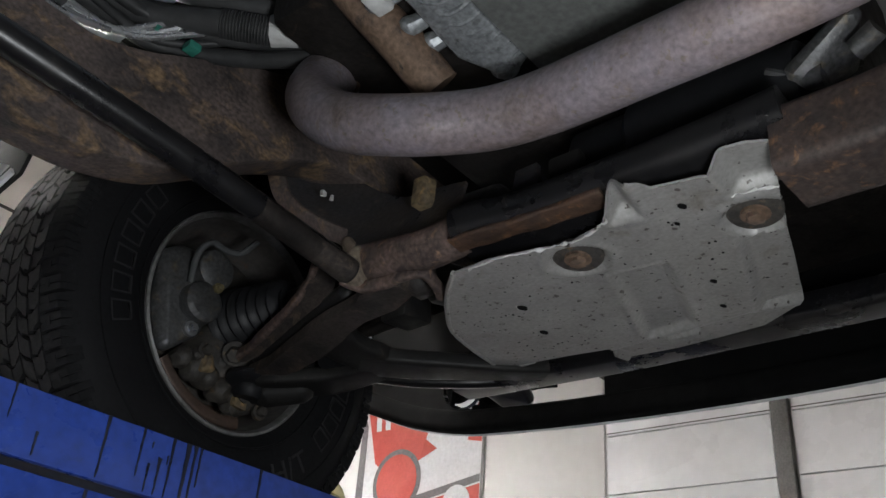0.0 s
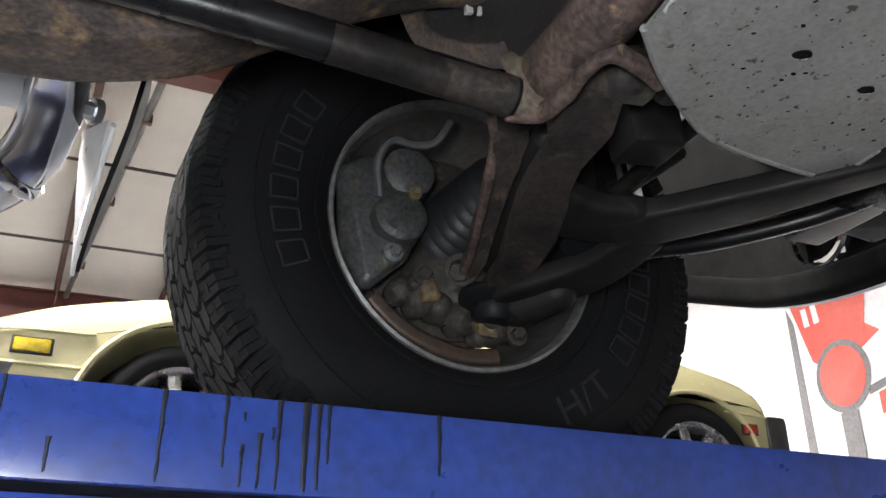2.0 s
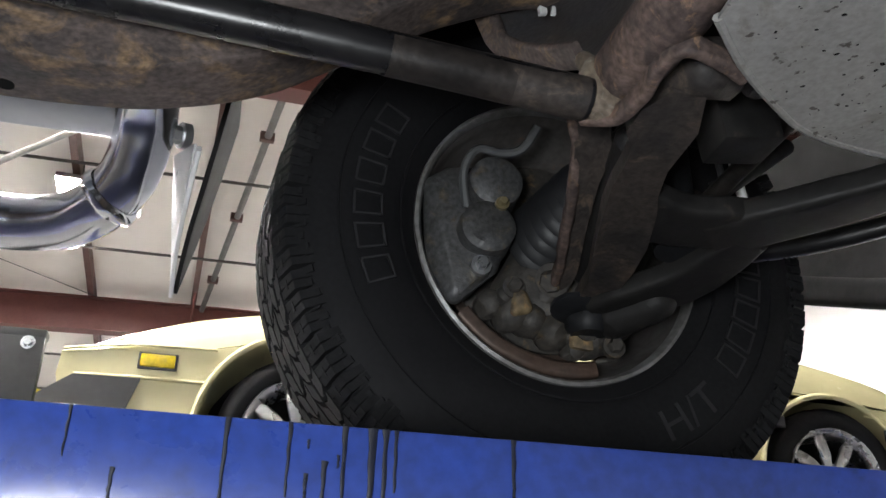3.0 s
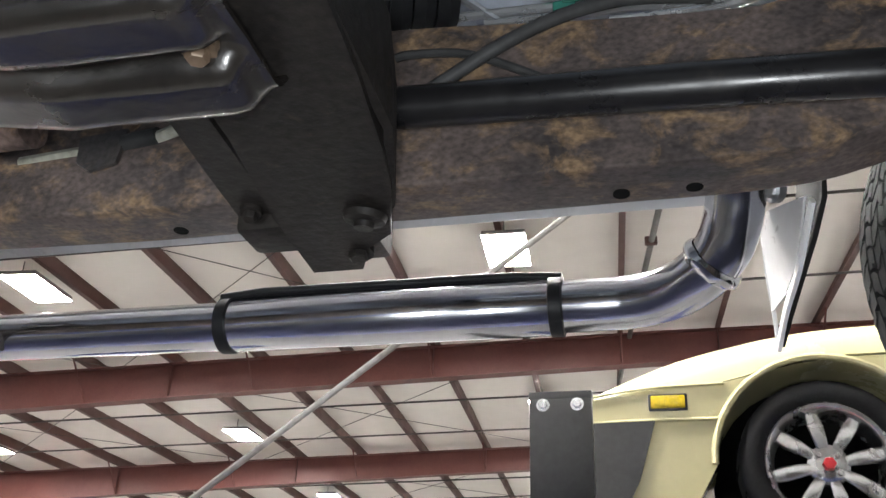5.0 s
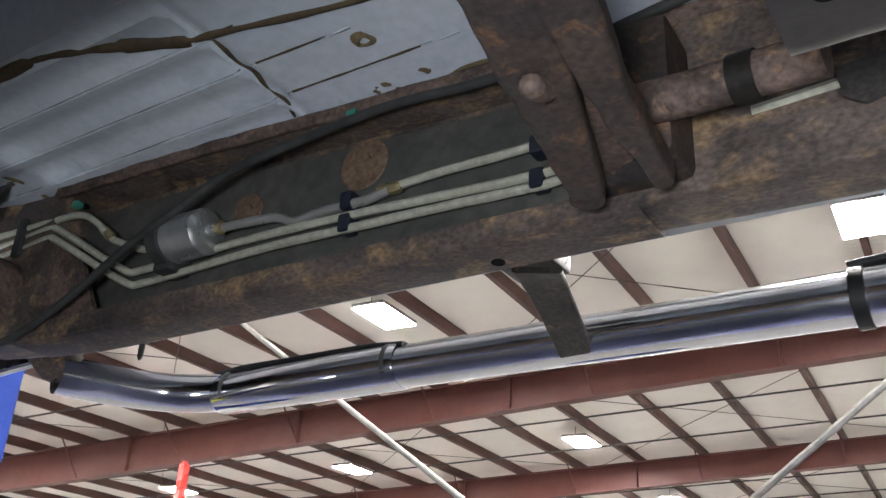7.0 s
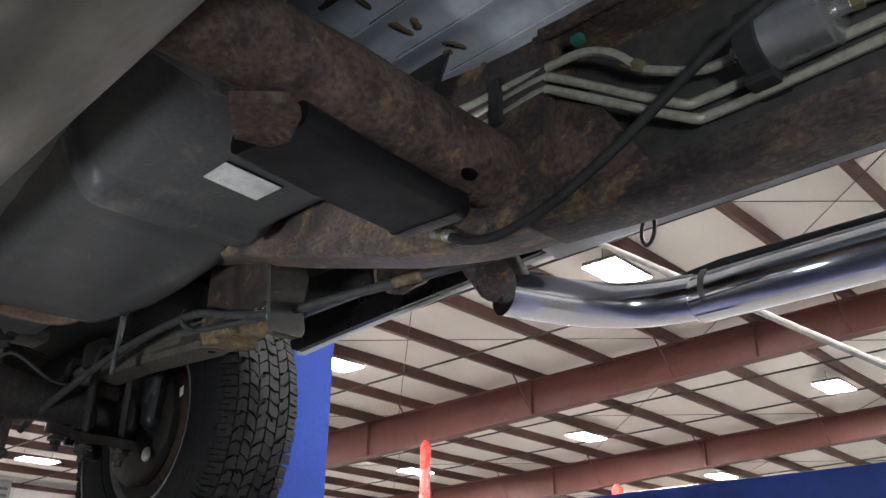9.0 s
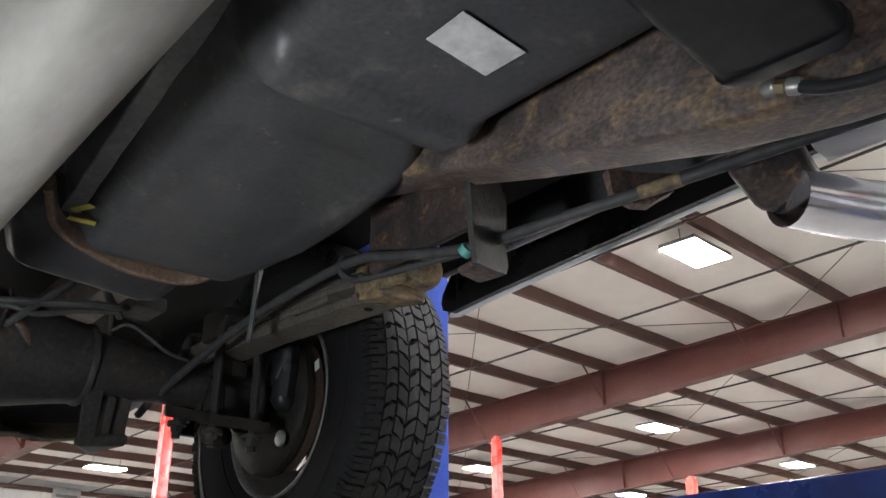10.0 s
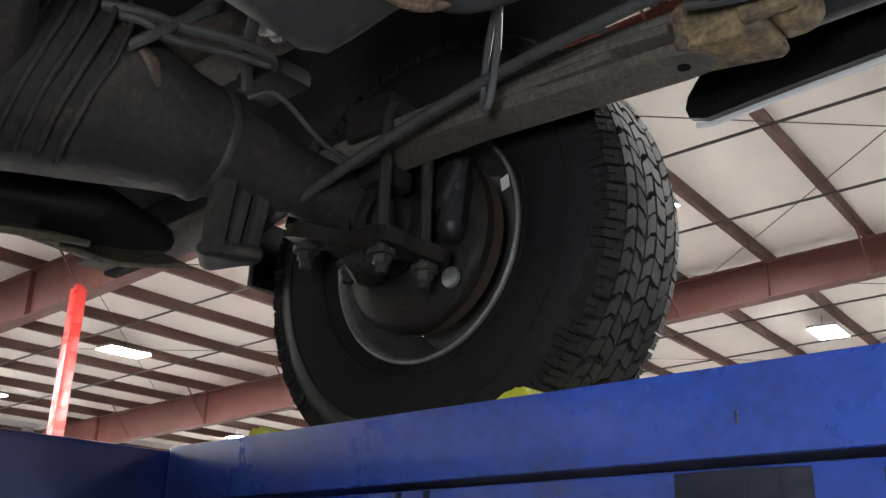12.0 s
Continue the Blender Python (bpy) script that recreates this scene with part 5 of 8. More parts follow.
part("link_head", uneven(lathe([(0.0, -0.012), (0.018, -0.012), (0.024, -0.004), (0.022, 0.006), (0.0, 0.008)], (0.112, 0.585, 2.176), (0, -0.4, -1), 22), 0.001, 40), "darksteel", truck)
part("track_strut", uneven(tube([(0.138, 0.60, 2.215), (0.28, 0.62, 2.33)], 0.011, 12), 0.001, 30), "loom", truck, "dull grey steering strut")
part("stabiliser_bar", tube([(0.16, 0.62, 2.15), (0.30, 0.56, 2.17), (0.42, 0.42, 2.19), (0.46, 0.1, 2.2), (0.46, -0.3, 2.2)], 0.013, 10, curve=5), "black", truck)
part("shock_absorber", lathe([(0.0, 0.0), (0.026, 0.0), (0.028, 0.02), (0.028, 0.3), (0.0, 0.3)], (0.07, 0.56, 2.12), (0.05, 0.15, 1), 24), "boot", truck)

# torsion bar and its mount
bar = part("torsion_bar", tube([(-0.97, 0.335, 2.19), (-0.50, 0.317, 2.158), (-0.128, 0.327, 2.138)], 0.0195, 20, curve=6), "black", truck, "long black painted torsion bar")
part("bar_fade", uneven(tube([(-0.31, 0.3200, 2.1467), (-0.25, 0.3223, 2.1434), (-0.20, 0.3245, 2.1405)], 0.01975, 18), 0.0003, 50), "bardust", bar, "black paint wearing to brown rust")
part("bar_end", uneven(tube([(-0.205, 0.3243, 2.1409), (-0.17, 0.3258, 2.1393), (-0.132, 0.3274, 2.138)], 0.0200, 18, scales=[0.98, 1.01, 1.03]), 0.0008, 50), "arm", bar, "rusted end of the torsion bar")
part("bar_tip", uneven(hull([((-0.128, 0.330, 2.140), 0.019), ((-0.108, 0.330, 2.132), 0.016), ((-0.112, 0.340, 2.165), 0.012), ((-0.120, 0.322, 2.170), 0.012)]), 0.002, 50), "tip", bar, "pale rusted socket at the bar's end")
low_edge = [(-0.185, 0.478, 2.350), (-0.170, 0.456, 2.288), (-0.146, 0.408, 2.240), (-0.122, 0.354, 2.206), (-0.124, 0.315, 2.172), (-0.126, 0.26, 2.150), (-0.124, 0.20, 2.145), (-0.118, 0.15, 2.150)]
top_edge = [(-0.10, 0.46, 2.41), (-0.09, 0.43, 2.38), (-0.075, 0.39, 2.35), (-0.062, 0.35, 2.32), (-0.06, 0.30, 2.295), (-0.062, 0.26, 2.288), (-0.066, 0.22, 2.28), (-0.07, 0.17, 2.27)]
face = [[a.lerp(b, f) + Vector((0, 0, -0.012 * math.sin(math.pi * f))) for a, b in zip(smooth_path(low_edge, 4), smooth_path(top_edge, 4))] for f in np.linspace(0, 1, 12)]
mount = part("arm_bracket", uneven(thicken(sheet(face), 0.006), 0.0015, 30), "bracket", truck, "dark painted control arm bracket with rusty edges")
part("bracket_flange", uneven(sweep(smooth_path(low_edge[:4], 6), rounded(0.030, 0.010, 0.004), up=(0.3, 0.5, 1)), 0.0015, 40), "frame", mount, "rusty folded lower flange")
part("bracket_notch", uneven(hull([((-0.120, 0.348, 2.196), 0.010), ((-0.112, 0.335, 2.176), 0.012), ((-0.106, 0.36, 2.20), 0.010)]), 0.002, 50), "tip", mount)
part("member_lip", uneven(sweep(smooth_path([(-0.128, 0.342, 2.130), (-0.104, 0.322, 2.122), (-0.096, 0.285, 2.122), (-0.098, 0.240, 2.122), (-0.088, 0.216, 2.121), (-0.055, 0.222, 2.118), (-0.03, 0.235, 2.118)], 6), rounded(0.012, 0.018, 0.004), up=(0, 0, 1)), 0.0012, 50), "rust", mount, "rusted lower lip of the cross member")
part("paint_fleck", uneven(box((-0.150, 0.392, 2.283), (-0.140, 0.397, 2.292), 0.001), 0.003, 90), "sticker", mount)
part("paint_fleck", uneven(box((-0.140, 0.379, 2.274), (-0.135, 0.384, 2.284), 0.001), 0.002, 90), "sticker", mount)
part("bracket_tab", uneven(box((-0.100, 0.222, 2.236), (-0.075, 0.246, 2.285), 0.004), 0.003, 40), "ochre", mount)

# front cross member, rusty at its end and black in the middle
part("front_cross_member", uneven(tube([(-0.092, 0.345, 2.172), (-0.098, 0.28, 2.158), (-0.098, 0.20, 2.152), (-0.095, 0.14, 2.160)], 0.030, 18, curve=5), 0.003, 25), "rust", truck, "rust-brown end of the front cross member")
xm = part("front_cross_tube", uneven(sweep(smooth_path([(-0.090, 0.148, 2.156), (-0.083, 0.11, 2.160), (-0.078, 0.07, 2.156), (-0.074, 0.0, 2.156), (-0.072, -0.1, 2.158), (-0.072, -0.2, 2.162), (-0.072, -0.30, 2.168)], 5), rounded(0.098, 0.05, 0.018), up=(0, 0, 1)), 0.0012, 20), "black", truck, "black pressed cross member above the skid plate")
part("cross_member_rust", uneven(sweep(smooth_path([(-0.110, 0.146, 2.134), (-0.106, 0.08, 2.1335), (-0.103, 0.0, 2.132), (-0.101, -0.08, 2.134)], 5), rounded(0.034, 0.010, 0.004), up=(0, 0, 1)), 0.0025, 40), "tipdark", xm, "orange-brown rust along its lower face")
part("far_cross_member", uneven(sweep(smooth_path([(-0.060, -0.285, 2.130), (-0.063, -0.36, 2.128), (-0.068, -0.45, 2.130), (-0.075, -0.56, 2.14)], 4), rounded(0.10, 0.085, 0.014), up=(0, 0, 1)), 0.0015, 20), "darkrust", xm, "brown far end of the cross member")
part("member_upright", uneven(plate([(-0.062, 0.060, 2.185), (-0.062, 0.125, 2.18), (-0.058, 0.092, 2.235), (-0.056, 0.09, 2.262), (-0.056, 0.055, 2.265), (-0.058, 0.05, 2.23)], 0.010, 0.003), 0.001, 30), "bracket", xm, "dark support bracket on the cross member")
part("member_upright", uneven(box((-0.065, -0.02, 2.18), (-0.045, 0.03, 2.255), 0.006), 0.002, 30), "forged", xm)
part("front_differential", uneven(lathe([(0.0, -0.19), (0.05, -0.19), (0.075, -0.17), (0.082, -0.1), (0.082, 0.05), (0.07, 0.06), (0.07, 0.14), (0.05, 0.16), (0.0, 0.16)], (0.03, -0.13, 2.27), (0, 1, 0), 36), 0.002, 30), "boot", truck, "black front axle housing")
part("axle_fitting", hull([((-0.03, -0.30, 2.26), 0.02), ((0.0, -0.34, 2.29), 0.025), ((-0.05, -0.37, 2.30), 0.015)], rough=0.004), "caliper", truck)
part("mount_ear", hull([((-0.04, 0.20, 2.245), 0.022), ((0.0, 0.24, 2.26), 0.02), ((0.0, 0.16, 2.28), 0.02)], rough=0.006), "caliper", truck)

# skid plate: pressed sheet with a step, two bolts, slots and pitted paint
SK = (0.103, -0.034, 2.112)


def on_skid(x, y, d=0.0):
    return (x, y, SK[0] * x + SK[1] * y + SK[2] + d)


outline = [(-0.098, 0.155), (-0.05, 0.205), (0.005, 0.250), (0.062, 0.287), (0.154, 0.314), (0.244, 0.326), (0.256, 0.27), (0.272, 0.20), (0.288, 0.145), (0.33, 0.158), (0.368, 0.156), (0.384, 0.075), (0.388, 0.006), (0.386, -0.075), (0.335, -0.155), (0.182, -0.200), (0.064, -0.232), (-0.02, -0.258), (-0.10, -0.283), (-0.116, -0.259), (-0.122, -0.231), (-0.107, -0.212), (-0.114, -0.18), (-0.123, -0.150), (-0.139, -0.144), (-0.150, -0.133), (-0.138, -0.106), (-0.100, -0.080), (-0.081, -0.056), (-0.071, -0.010), (-0.086, 0.047), (-0.100, 0.098)]


def inside(x, y, poly):
    hit = False
    for (xa, ya), (xb, yb) in zip(poly, poly[1:] + poly[:1]):
        if (ya > y) != (yb > y) and x < (xb - xa) * (y - ya) / (yb - ya) + xa:
            hit = not hit
    return hit


def nearest(x, y, poly):
    """Nearest point of a polygon's rim, and its distance."""
    best = None
    for (xa, ya), (xb, yb) in zip(poly, poly[1:] + poly[:1]):
        dx, dy = xb - xa, yb - ya
        t = min(1.0, max(0.0, ((x - xa) * dx + (y - ya) * dy) / (dx * dx + dy * dy)))
        px, py = xa + t * dx, ya + t * dy
        d = math.hypot(x - px, y - py)
        if best is None or d < best[2]:
            best = (px, py, d)
    return best


def ease(t):
    t = min(1.0, max(0.0, t))
    return t * t * (3 - 2 * t)


PRESSED = [([(0.044, 0.003), (0.062, -0.077), (0.290, -0.008), (0.290, 0.082)], 0.010, 0.014), ([(0.051, -0.172), (0.07, -0.262), (0.350, -0.18), (0.318, -0.093)], 0.013, 0.016), ([(-0.20, -0.10), (-0.20, -0.142), (-0.066, -0.114), (-0.078, -0.070)], 0.020, 0.022), ([(-0.108, -0.213), (-0.20, -0.225), (-0.16, -0.33), (-0.022, -0.30), (-0.046, -0.209)], 0.018, 0.022)]
TAB = [(0.312, 0.064), (0.360, 0.067), (0.369, 0.004), (0.318, 0.000)]
BOLTS = ((-0.024, 0.008), (0.014, -0.215))


def press(x, y):
    """Depth of the pressing: recessed panels and bolt seats, a raised foot at the front edge."""
    d = 0.0
    for poly, deep, slope in PRESSED:
        if inside(x, y, poly):
            d += deep * ease(nearest(x, y, poly)[2] / slope)
        else:
            d -= 0.0026 * ease(1 - nearest(x, y, poly)[2] / 0.012)
    for bx, by in BOLTS:
        r = math.hypot(x - bx, y - by)
        d += 0.008 * ease((0.043 - r) / 0.010) - 0.0035 * math.exp(-((r - 0.047) / 0.006) ** 2)
    d += 0.012 * ease((x - 0.296) / 0.012) * ease((0.16 - y) / 0.01)
    if inside(x, y, TAB):
        d -= 0.010 * ease(nearest(x, y, TAB)[2] / 0.008)
    return d + 0.0009 * noise.noise(Vector((x * 9, y * 9, 3.0)))


STEP = 0.0042
skid_bm = bmesh.new()
xs_k, ys_k = np.arange(-0.156, 0.395, STEP), np.arange(-0.290, 0.332, STEP)
kept = {(i, j) for i in range(len(xs_k) - 1) for j in range(len(ys_k) - 1) if inside(xs_k[i] + STEP / 2, ys_k[j] + STEP / 2, outline)}
corner = {}
for i, j in sorted(kept):
    for a, b in ((i, j), (i + 1, j), (i + 1, j + 1), (i, j + 1)):
        if (a, b) not in corner:
            x, y = float(xs_k[a]), float(ys_k[b])
            if not all(c in kept for c in ((a, b), (a - 1, b), (a, b - 1), (a - 1, b - 1))):
                x, y = nearest(x, y, outline)[:2]
            corner[a, b] = skid_bm.verts.new(on_skid(x, y, press(x, y)))
for i, j in sorted(kept):
    skid_bm.faces.new((corner[i, j], corner[i + 1, j], corner[i + 1, j + 1], corner[i, j + 1]))
skid = part("skid_plate", thicken(skid_bm, 0.0035), "skid", truck, "grey skid plate with pitted paint and two dished bolts", smooth=60)
part("rolled_edge", tube([on_skid(x, y, 0.002) for x, y in outline[0:7]], 0.0040, 8, curve=3), "skid", skid)
for x, y in BOLTS:
    c = on_skid(x, y, 0.006)
    d = part("bolt_seat", uneven(lathe([(0.0, -0.004), (0.030, -0.004), (0.034, -0.001), (0.034, 0.004), (0.0, 0.004)], c, (0.1, 0, 1), 28), 0.0008, 60), "knuckle", skid, "rusted washer in the dish")
    part("skid_bolt", hexbolt((c[0], c[1], c[2] - 0.004), (0, 0, -1), 0.012, 0.010), "rustpipe", d)
for x, y, r in ((0.054, 0.152, 1.0), (0.153, 0.182, 0.9), (-0.065, -0.159, 0.8), (0.153, -0.096, 0.7), (0.243, -0.069, 0.7), (-0.03, -0.135, 0.5)):
    c = on_skid(x, y, press(x, y) - 0.0015)
    ring = [(c[0] + r * (0.0085 * math.cos(a) + 0.002 * math.sin(a)), c[1] + r * (0.0055 * math.sin(a) - 0.003 * math.cos(a)), c[2]) for a in np.linspace(0, 2 * math.pi, 17)[:-1]]
    part("slot", plate(ring, 0.003), "hole", skid)
    part("slot_lip", tube(ring[2:9], 0.0010, 6), "skid", skid)
random.seed(11)
pits = bmesh.new()
for k in range(520):
    x, y = random.uniform(-0.09, 0.27), random.uniform(-0.24, 0.30)
    if inside(x, y, outline) and (random.random() < 0.30 + 1.9 * max(0, y)):
        r = random.choice((0.0006, 0.0008, 0.0012, 0.0019)) * random.uniform(0.8, 1.3)
        c = on_skid(x, y, press(x, y) - 0.0004)
        vs = [pits.verts.new((c[0] + r * (1 + 0.5 * math.sin(a * 2 + k)) * math.cos(a), c[1] + r * math.sin(a), c[2] - 0.0004)) for a in np.linspace(0, 2 * math.pi, 8)[:-1]]
        pits.faces.new(vs)
tagged(part("chipped_paint", pits, "hole", skid), kind="stuff")
for line_pts in (((-0.098, -0.079), (-0.083, -0.056), (-0.074, -0.02), (-0.083, 0.03), (-0.096, 0.08), (-0.096, 0.13)), ((-0.035, -0.262), (-0.045, -0.235), (-0.05, -0.212))):
    p = smooth_path([Vector(on_skid(x, y, -0.001)) for x, y in line_pts], 14)
    part("scraped_edge", uneven(sweep(p, circle(0.0026, 7), scales=[0.25 + 1.3 * abs(noise.noise(q * 90)) for q in p]), 0.003, 140), "sticker", skid, "scraped bare metal edge")

# exhaust: cross-over pipe with a tight bend, and the brown pipe that joins it
ex = part("exhaust_pipe", tube([(-0.20, 0.24, 2.44), (-0.272, 0.262, 2.372), (-0.312, 0.240, 2.29), (-0.312, 0.182, 2.227), (-0.292, 0.092, 2.192), (-0.245, 0.007, 2.192), (-0.228, -0.062, 2.193), (-0.230, -0.14, 2.188), (-0.234, -0.212, 2.184), (-0.239, -0.28, 2.179), (-0.241, -0.338, 2.178), (-0.24, -0.46, 2.19), (-0.22, -0.62, 2.25)], 0.038, 24, curve=6), "exhaust", truck, "heat-tinted exhaust cross-over pipe")
part("front_pipe", tube([(-0.50, 0.17, 2.47), (-0.345, 0.118, 2.36), (-0.295, 0.10, 2.325), (-0.24, 0.08, 2.28)], 0.03, 18), "rustpipe", ex, "brown rusted exhaust pipe")
part("pipe_weld", uneven(lathe([(0.036, -0.012), (0.039, -0.004), (0.039, 0.004), (0.036, 0.012)], (-0.262, 0.255, 2.385), (-0.6, 0.1, -0.8), 20), 0.004, 80), "rustpipe", ex)

# transmission: cast case with bolts and a flat pan
tr = part("transmission", uneven(box((-0.82, -0.30, 2.33), (-0.24, 0.02, 2.55), 0.05), 0.003), "alloy", truck, "cast aluminium transmission case")
part("oil_pan", uneven(plate([(-0.60, -0.04, 2.325), (-0.174, -0.036, 2.325), (-0.15, -0.17, 2.325), (-0.17, -0.34, 2.325), (-0.60, -0.34, 2.325)], 0.03, 0.008), 0.001), "panpaint", tr, "dull grey oil pan with faint marks")
part("bell_flange", uneven(hull([((-0.40, 0.030, 2.345), 0.020), ((-0.245, 0.040, 2.325), 0.014), ((-0.192, 0.006, 2.320), 0.015), ((-0.20, -0.020, 2.326), 0.012), ((-0.40, -0.04, 2.345), 0.016)], rough=0.003), 0.002), "alloy", tr, "ribbed cast flange of the transmission")
for k in range(9):
    f = k / 8
    part("case_rib", uneven(tube([(-0.40 + 0.19 * f, 0.050 - 0.03 * f, 2.330 - 0.012 * f), (-0.37 + 0.165 * f, 0.012 - 0.008 * f, 2.318 - 0.006 * f), (-0.37 + 0.165 * f, -0.03, 2.326 - 0.008 * f)], 0.0042, 8, curve=3), 0.0015, 60), "alloy", tr)
part("case_rim", uneven(tube([(-0.42, -0.055, 2.330), (-0.33, -0.045, 2.318), (-0.25, -0.038, 2.312), (-0.185, -0.052, 2.312), (-0.17, -0.10, 2.314)], 0.007, 10, curve=5), 0.001, 60), "alloy", tr)
part("case_rim", uneven(tube([(-0.42, -0.075, 2.330), (-0.33, -0.065, 2.320), (-0.22, -0.060, 2.316)], 0.004, 8, curve=4), 0.001, 60), "alloy", tr)
for x, y, z in ((-0.36, 0.085, 2.335), (-0.31, 0.075, 2.33), (-0.275, 0.068, 2.325), (-0.40, 0.095, 2.35)):
    part("case_boss", uneven(hull([((x, y, z), 0.014), ((x + 0.01, y - 0.03, z + 0.01), 0.010)]), 0.003, 60), "alloy", tr)
part("case_bracket", uneven(box((-0.385, 0.062, 2.318), (-0.350, 0.088, 2.330), 0.004), 0.001), "sticker", tr)
part("flange_bolt", hexbolt((-0.197, 0.008, 2.309), (0.1, 0.1, -1), 0.011, 0.012), "alloy", tr)
part("flange_washer", lathe([(0.0, -0.003), (0.018, -0.003), (0.02, 0.003), (0.0, 0.003)], (-0.197, 0.008, 2.309), (0, 0, 1), 20), "alloy", tr)
for x, y in ((-0.162, -0.19), (-0.158, -0.21), (-0.25, -0.33)):
    part("case_bolt", hexbolt((x, y, 2.318), (0, 0, -1), 0.010, 0.014), "alloy", tr)
part("pan_rib", tube([(-0.32, -0.05, 2.323), (-0.20, -0.055, 2.323), (-0.185, -0.09, 2.323)], 0.005, 8), "alloy", tr)
for x, y, w in ((-0.19, -0.105, 0.011), (-0.187, -0.13, 0.004), (-0.184, -0.148, 0.008), (-0.205, -0.09, 0.006)):
    part("pan_mark", box((x - 0.003, y - w, 2.3225), (x + 0.003, y + w, 2.3242)), "sticker", tr)
for p, q in (((-0.03, -0.295, 2.255), (-0.03, -0.33, 2.25)), ((-0.05, -0.37, 2.25), (-0.06, -0.40, 2.26))):
    part("axle_fitting", uneven(tube([p, q], 0.014, 12), 0.002, 40), "caliper", truck)
for k in range(4):
    part("vent_tube", tube([(-0.02 - 0.01 * k, -0.24 - 0.01 * k, 2.27), (-0.035, -0.27 - 0.012 * k, 2.255), (-0.02, -0.31, 2.26 + 0.01 * k), (0.02, -0.36, 2.29)], 0.005, 7, curve=4), "hose", truck)

# wiring and hoses along the top of the rail
for k, (mat, r, pts) in enumerate((("loom", 0.020, [(-0.95, 0.40, 2.43), (-0.70, 0.43, 2.41), (-0.547, 0.43, 2.405), (-0.482, 0.405, 2.40), (-0.422, 0.346, 2.40), (-0.369, 0.30, 2.40), (-0.31, 0.225, 2.40), (-0.26, 0.14, 2.43)]), ("loom", 0.015, [(-0.60, 0.40, 2.43), (-0.48, 0.37, 2.43), (-0.40, 0.31, 2.43), (-0.34, 0.23, 2.435), (-0.30, 0.12, 2.45)]), ("hose", 0.013, [(-0.75, 0.41, 2.37), (-0.538, 0.425, 2.372), (-0.468, 0.425, 2.372), (-0.421, 0.40, 2.375), (-0.348, 0.331, 2.378), (-0.295, 0.236, 2.38), (-0.25, 0.15, 2.41)]), ("hose", 0.010, [(-0.60, 0.40, 2.395), (-0.50, 0.405, 2.393), (-0.43, 0.375, 2.39), (-0.37, 0.32, 2.388), (-0.32, 0.25, 2.39)]), ("hose", 0.006, [(-0.62, 0.39, 2.36), (-0.50, 0.41, 2.362), (-0.44, 0.39, 2.37), (-0.37, 0.33, 2.40), (-0.33, 0.30, 2.43)]))):
    part("wire_loom", tube(pts, r, 10, curve=6), mat, truck, "grey corrugated wire loom" if mat == "loom" else "black rubber hose")
for k in range(16):
    f = k / 15
    part("loom_ring", lathe([(0.0195, -0.0022), (0.0222, -0.001), (0.0222, 0.001), (0.0195, 0.0022)], (-0.415 + 0.05 * f, 0.338 - 0.042 * f, 2.40), (0.75, -0.64, 0), 14), "loom", truck)
for p0, p1 in (((-0.363, 0.292, 2.40), (-0.34, 0.262, 2.40)), ((-0.335, 0.256, 2.40), (-0.312, 0.228, 2.40))):
    part("loom_wrap", uneven(tube([p0, p1], 0.0235, 14), 0.002, 60), "sticker", truck, "pale tape round the loom")
for x, y, z in ((-0.47, 0.40, 2.372), (-0.43, 0.375, 2.362), (-0.736, 0.39, 2.345)):
    part("loom_clip", box((x - 0.010, y - 0.010, z - 0.006), (x + 0.010, y + 0.010, z + 0.006), 0.003), "green", truck, "green plastic clip")
part("mount_bracket", uneven(box((0.018, 0.355, 2.145), (0.085, 0.41, 2.225), 0.008, Matrix.Rotation(radians(-8), 3, "Y")), 0.002, 30), "forged", truck, "steel engine mount bracket")
part("joint_boot", lathe([(0.0, 0.0), (0.020, 0.0), (0.026, 0.006), (0.022, 0.012), (0.027, 0.018), (0.022, 0.024), (0.026, 0.03), (0.018, 0.04), (0.0, 0.04)], (0.05, 0.45, 2.205), (0.4, 0.1, 0.9), 20), "boot", truck)

# front bumper: black air dam with a bright lower edge
LOW = [(0.50, 1.20, 2.39), (0.56, 1.10, 2.325), (0.60, 0.98, 2.272), (0.62, 0.86, 2.225), (0.62, 0.72, 2.19), (0.62, 0.56, 2.172), (0.62, 0.36, 2.157), (0.62, 0.08, 2.145), (0.62, -0.18, 2.142), (0.62, -0.5, 2.15), (0.60, -0.9, 2.22)]
p = smooth_path(LOW, 5)
# air dam and valance near-black: their shade is put into the colour
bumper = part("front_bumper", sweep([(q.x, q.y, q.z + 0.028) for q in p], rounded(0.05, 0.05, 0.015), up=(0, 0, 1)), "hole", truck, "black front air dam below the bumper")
part("bumper_edge", tube([(q.x + 0.012, q.y, q.z + 0.004) for q in p], 0.0045, 8), "paint", bumper, "bright lower edge of the bumper")
# inner valance with a round and a square opening
bm = bmesh.new()
ny, nz = 104, 34
cols = []
for k in range(ny + 1):
    y = -0.9 + 2.09 * k / ny
    q = min(p, key=lambda v: abs(v.y - y))
    cols.append([bm.verts.new((q.x, y, q.z + 0.03 + (2.63 - q.z - 0.03) * (r / nz) ** 1.15)) for r in range(nz + 1)])
for k in range(ny):
    for r in range(nz):
        f = [cols[k][r], cols[k + 1][r], cols[k + 1][r + 1], cols[k][r + 1]]
        c = sum((v.co for v in f), Vector()) / 4
        if (c.y - 0.705) ** 2 + (c.z - 2.298) ** 2 < 0.052 ** 2 or (0.355 < c.y < 0.54 and 2.205 < c.z < 2.258):
            continue
        bm.faces.new(f)
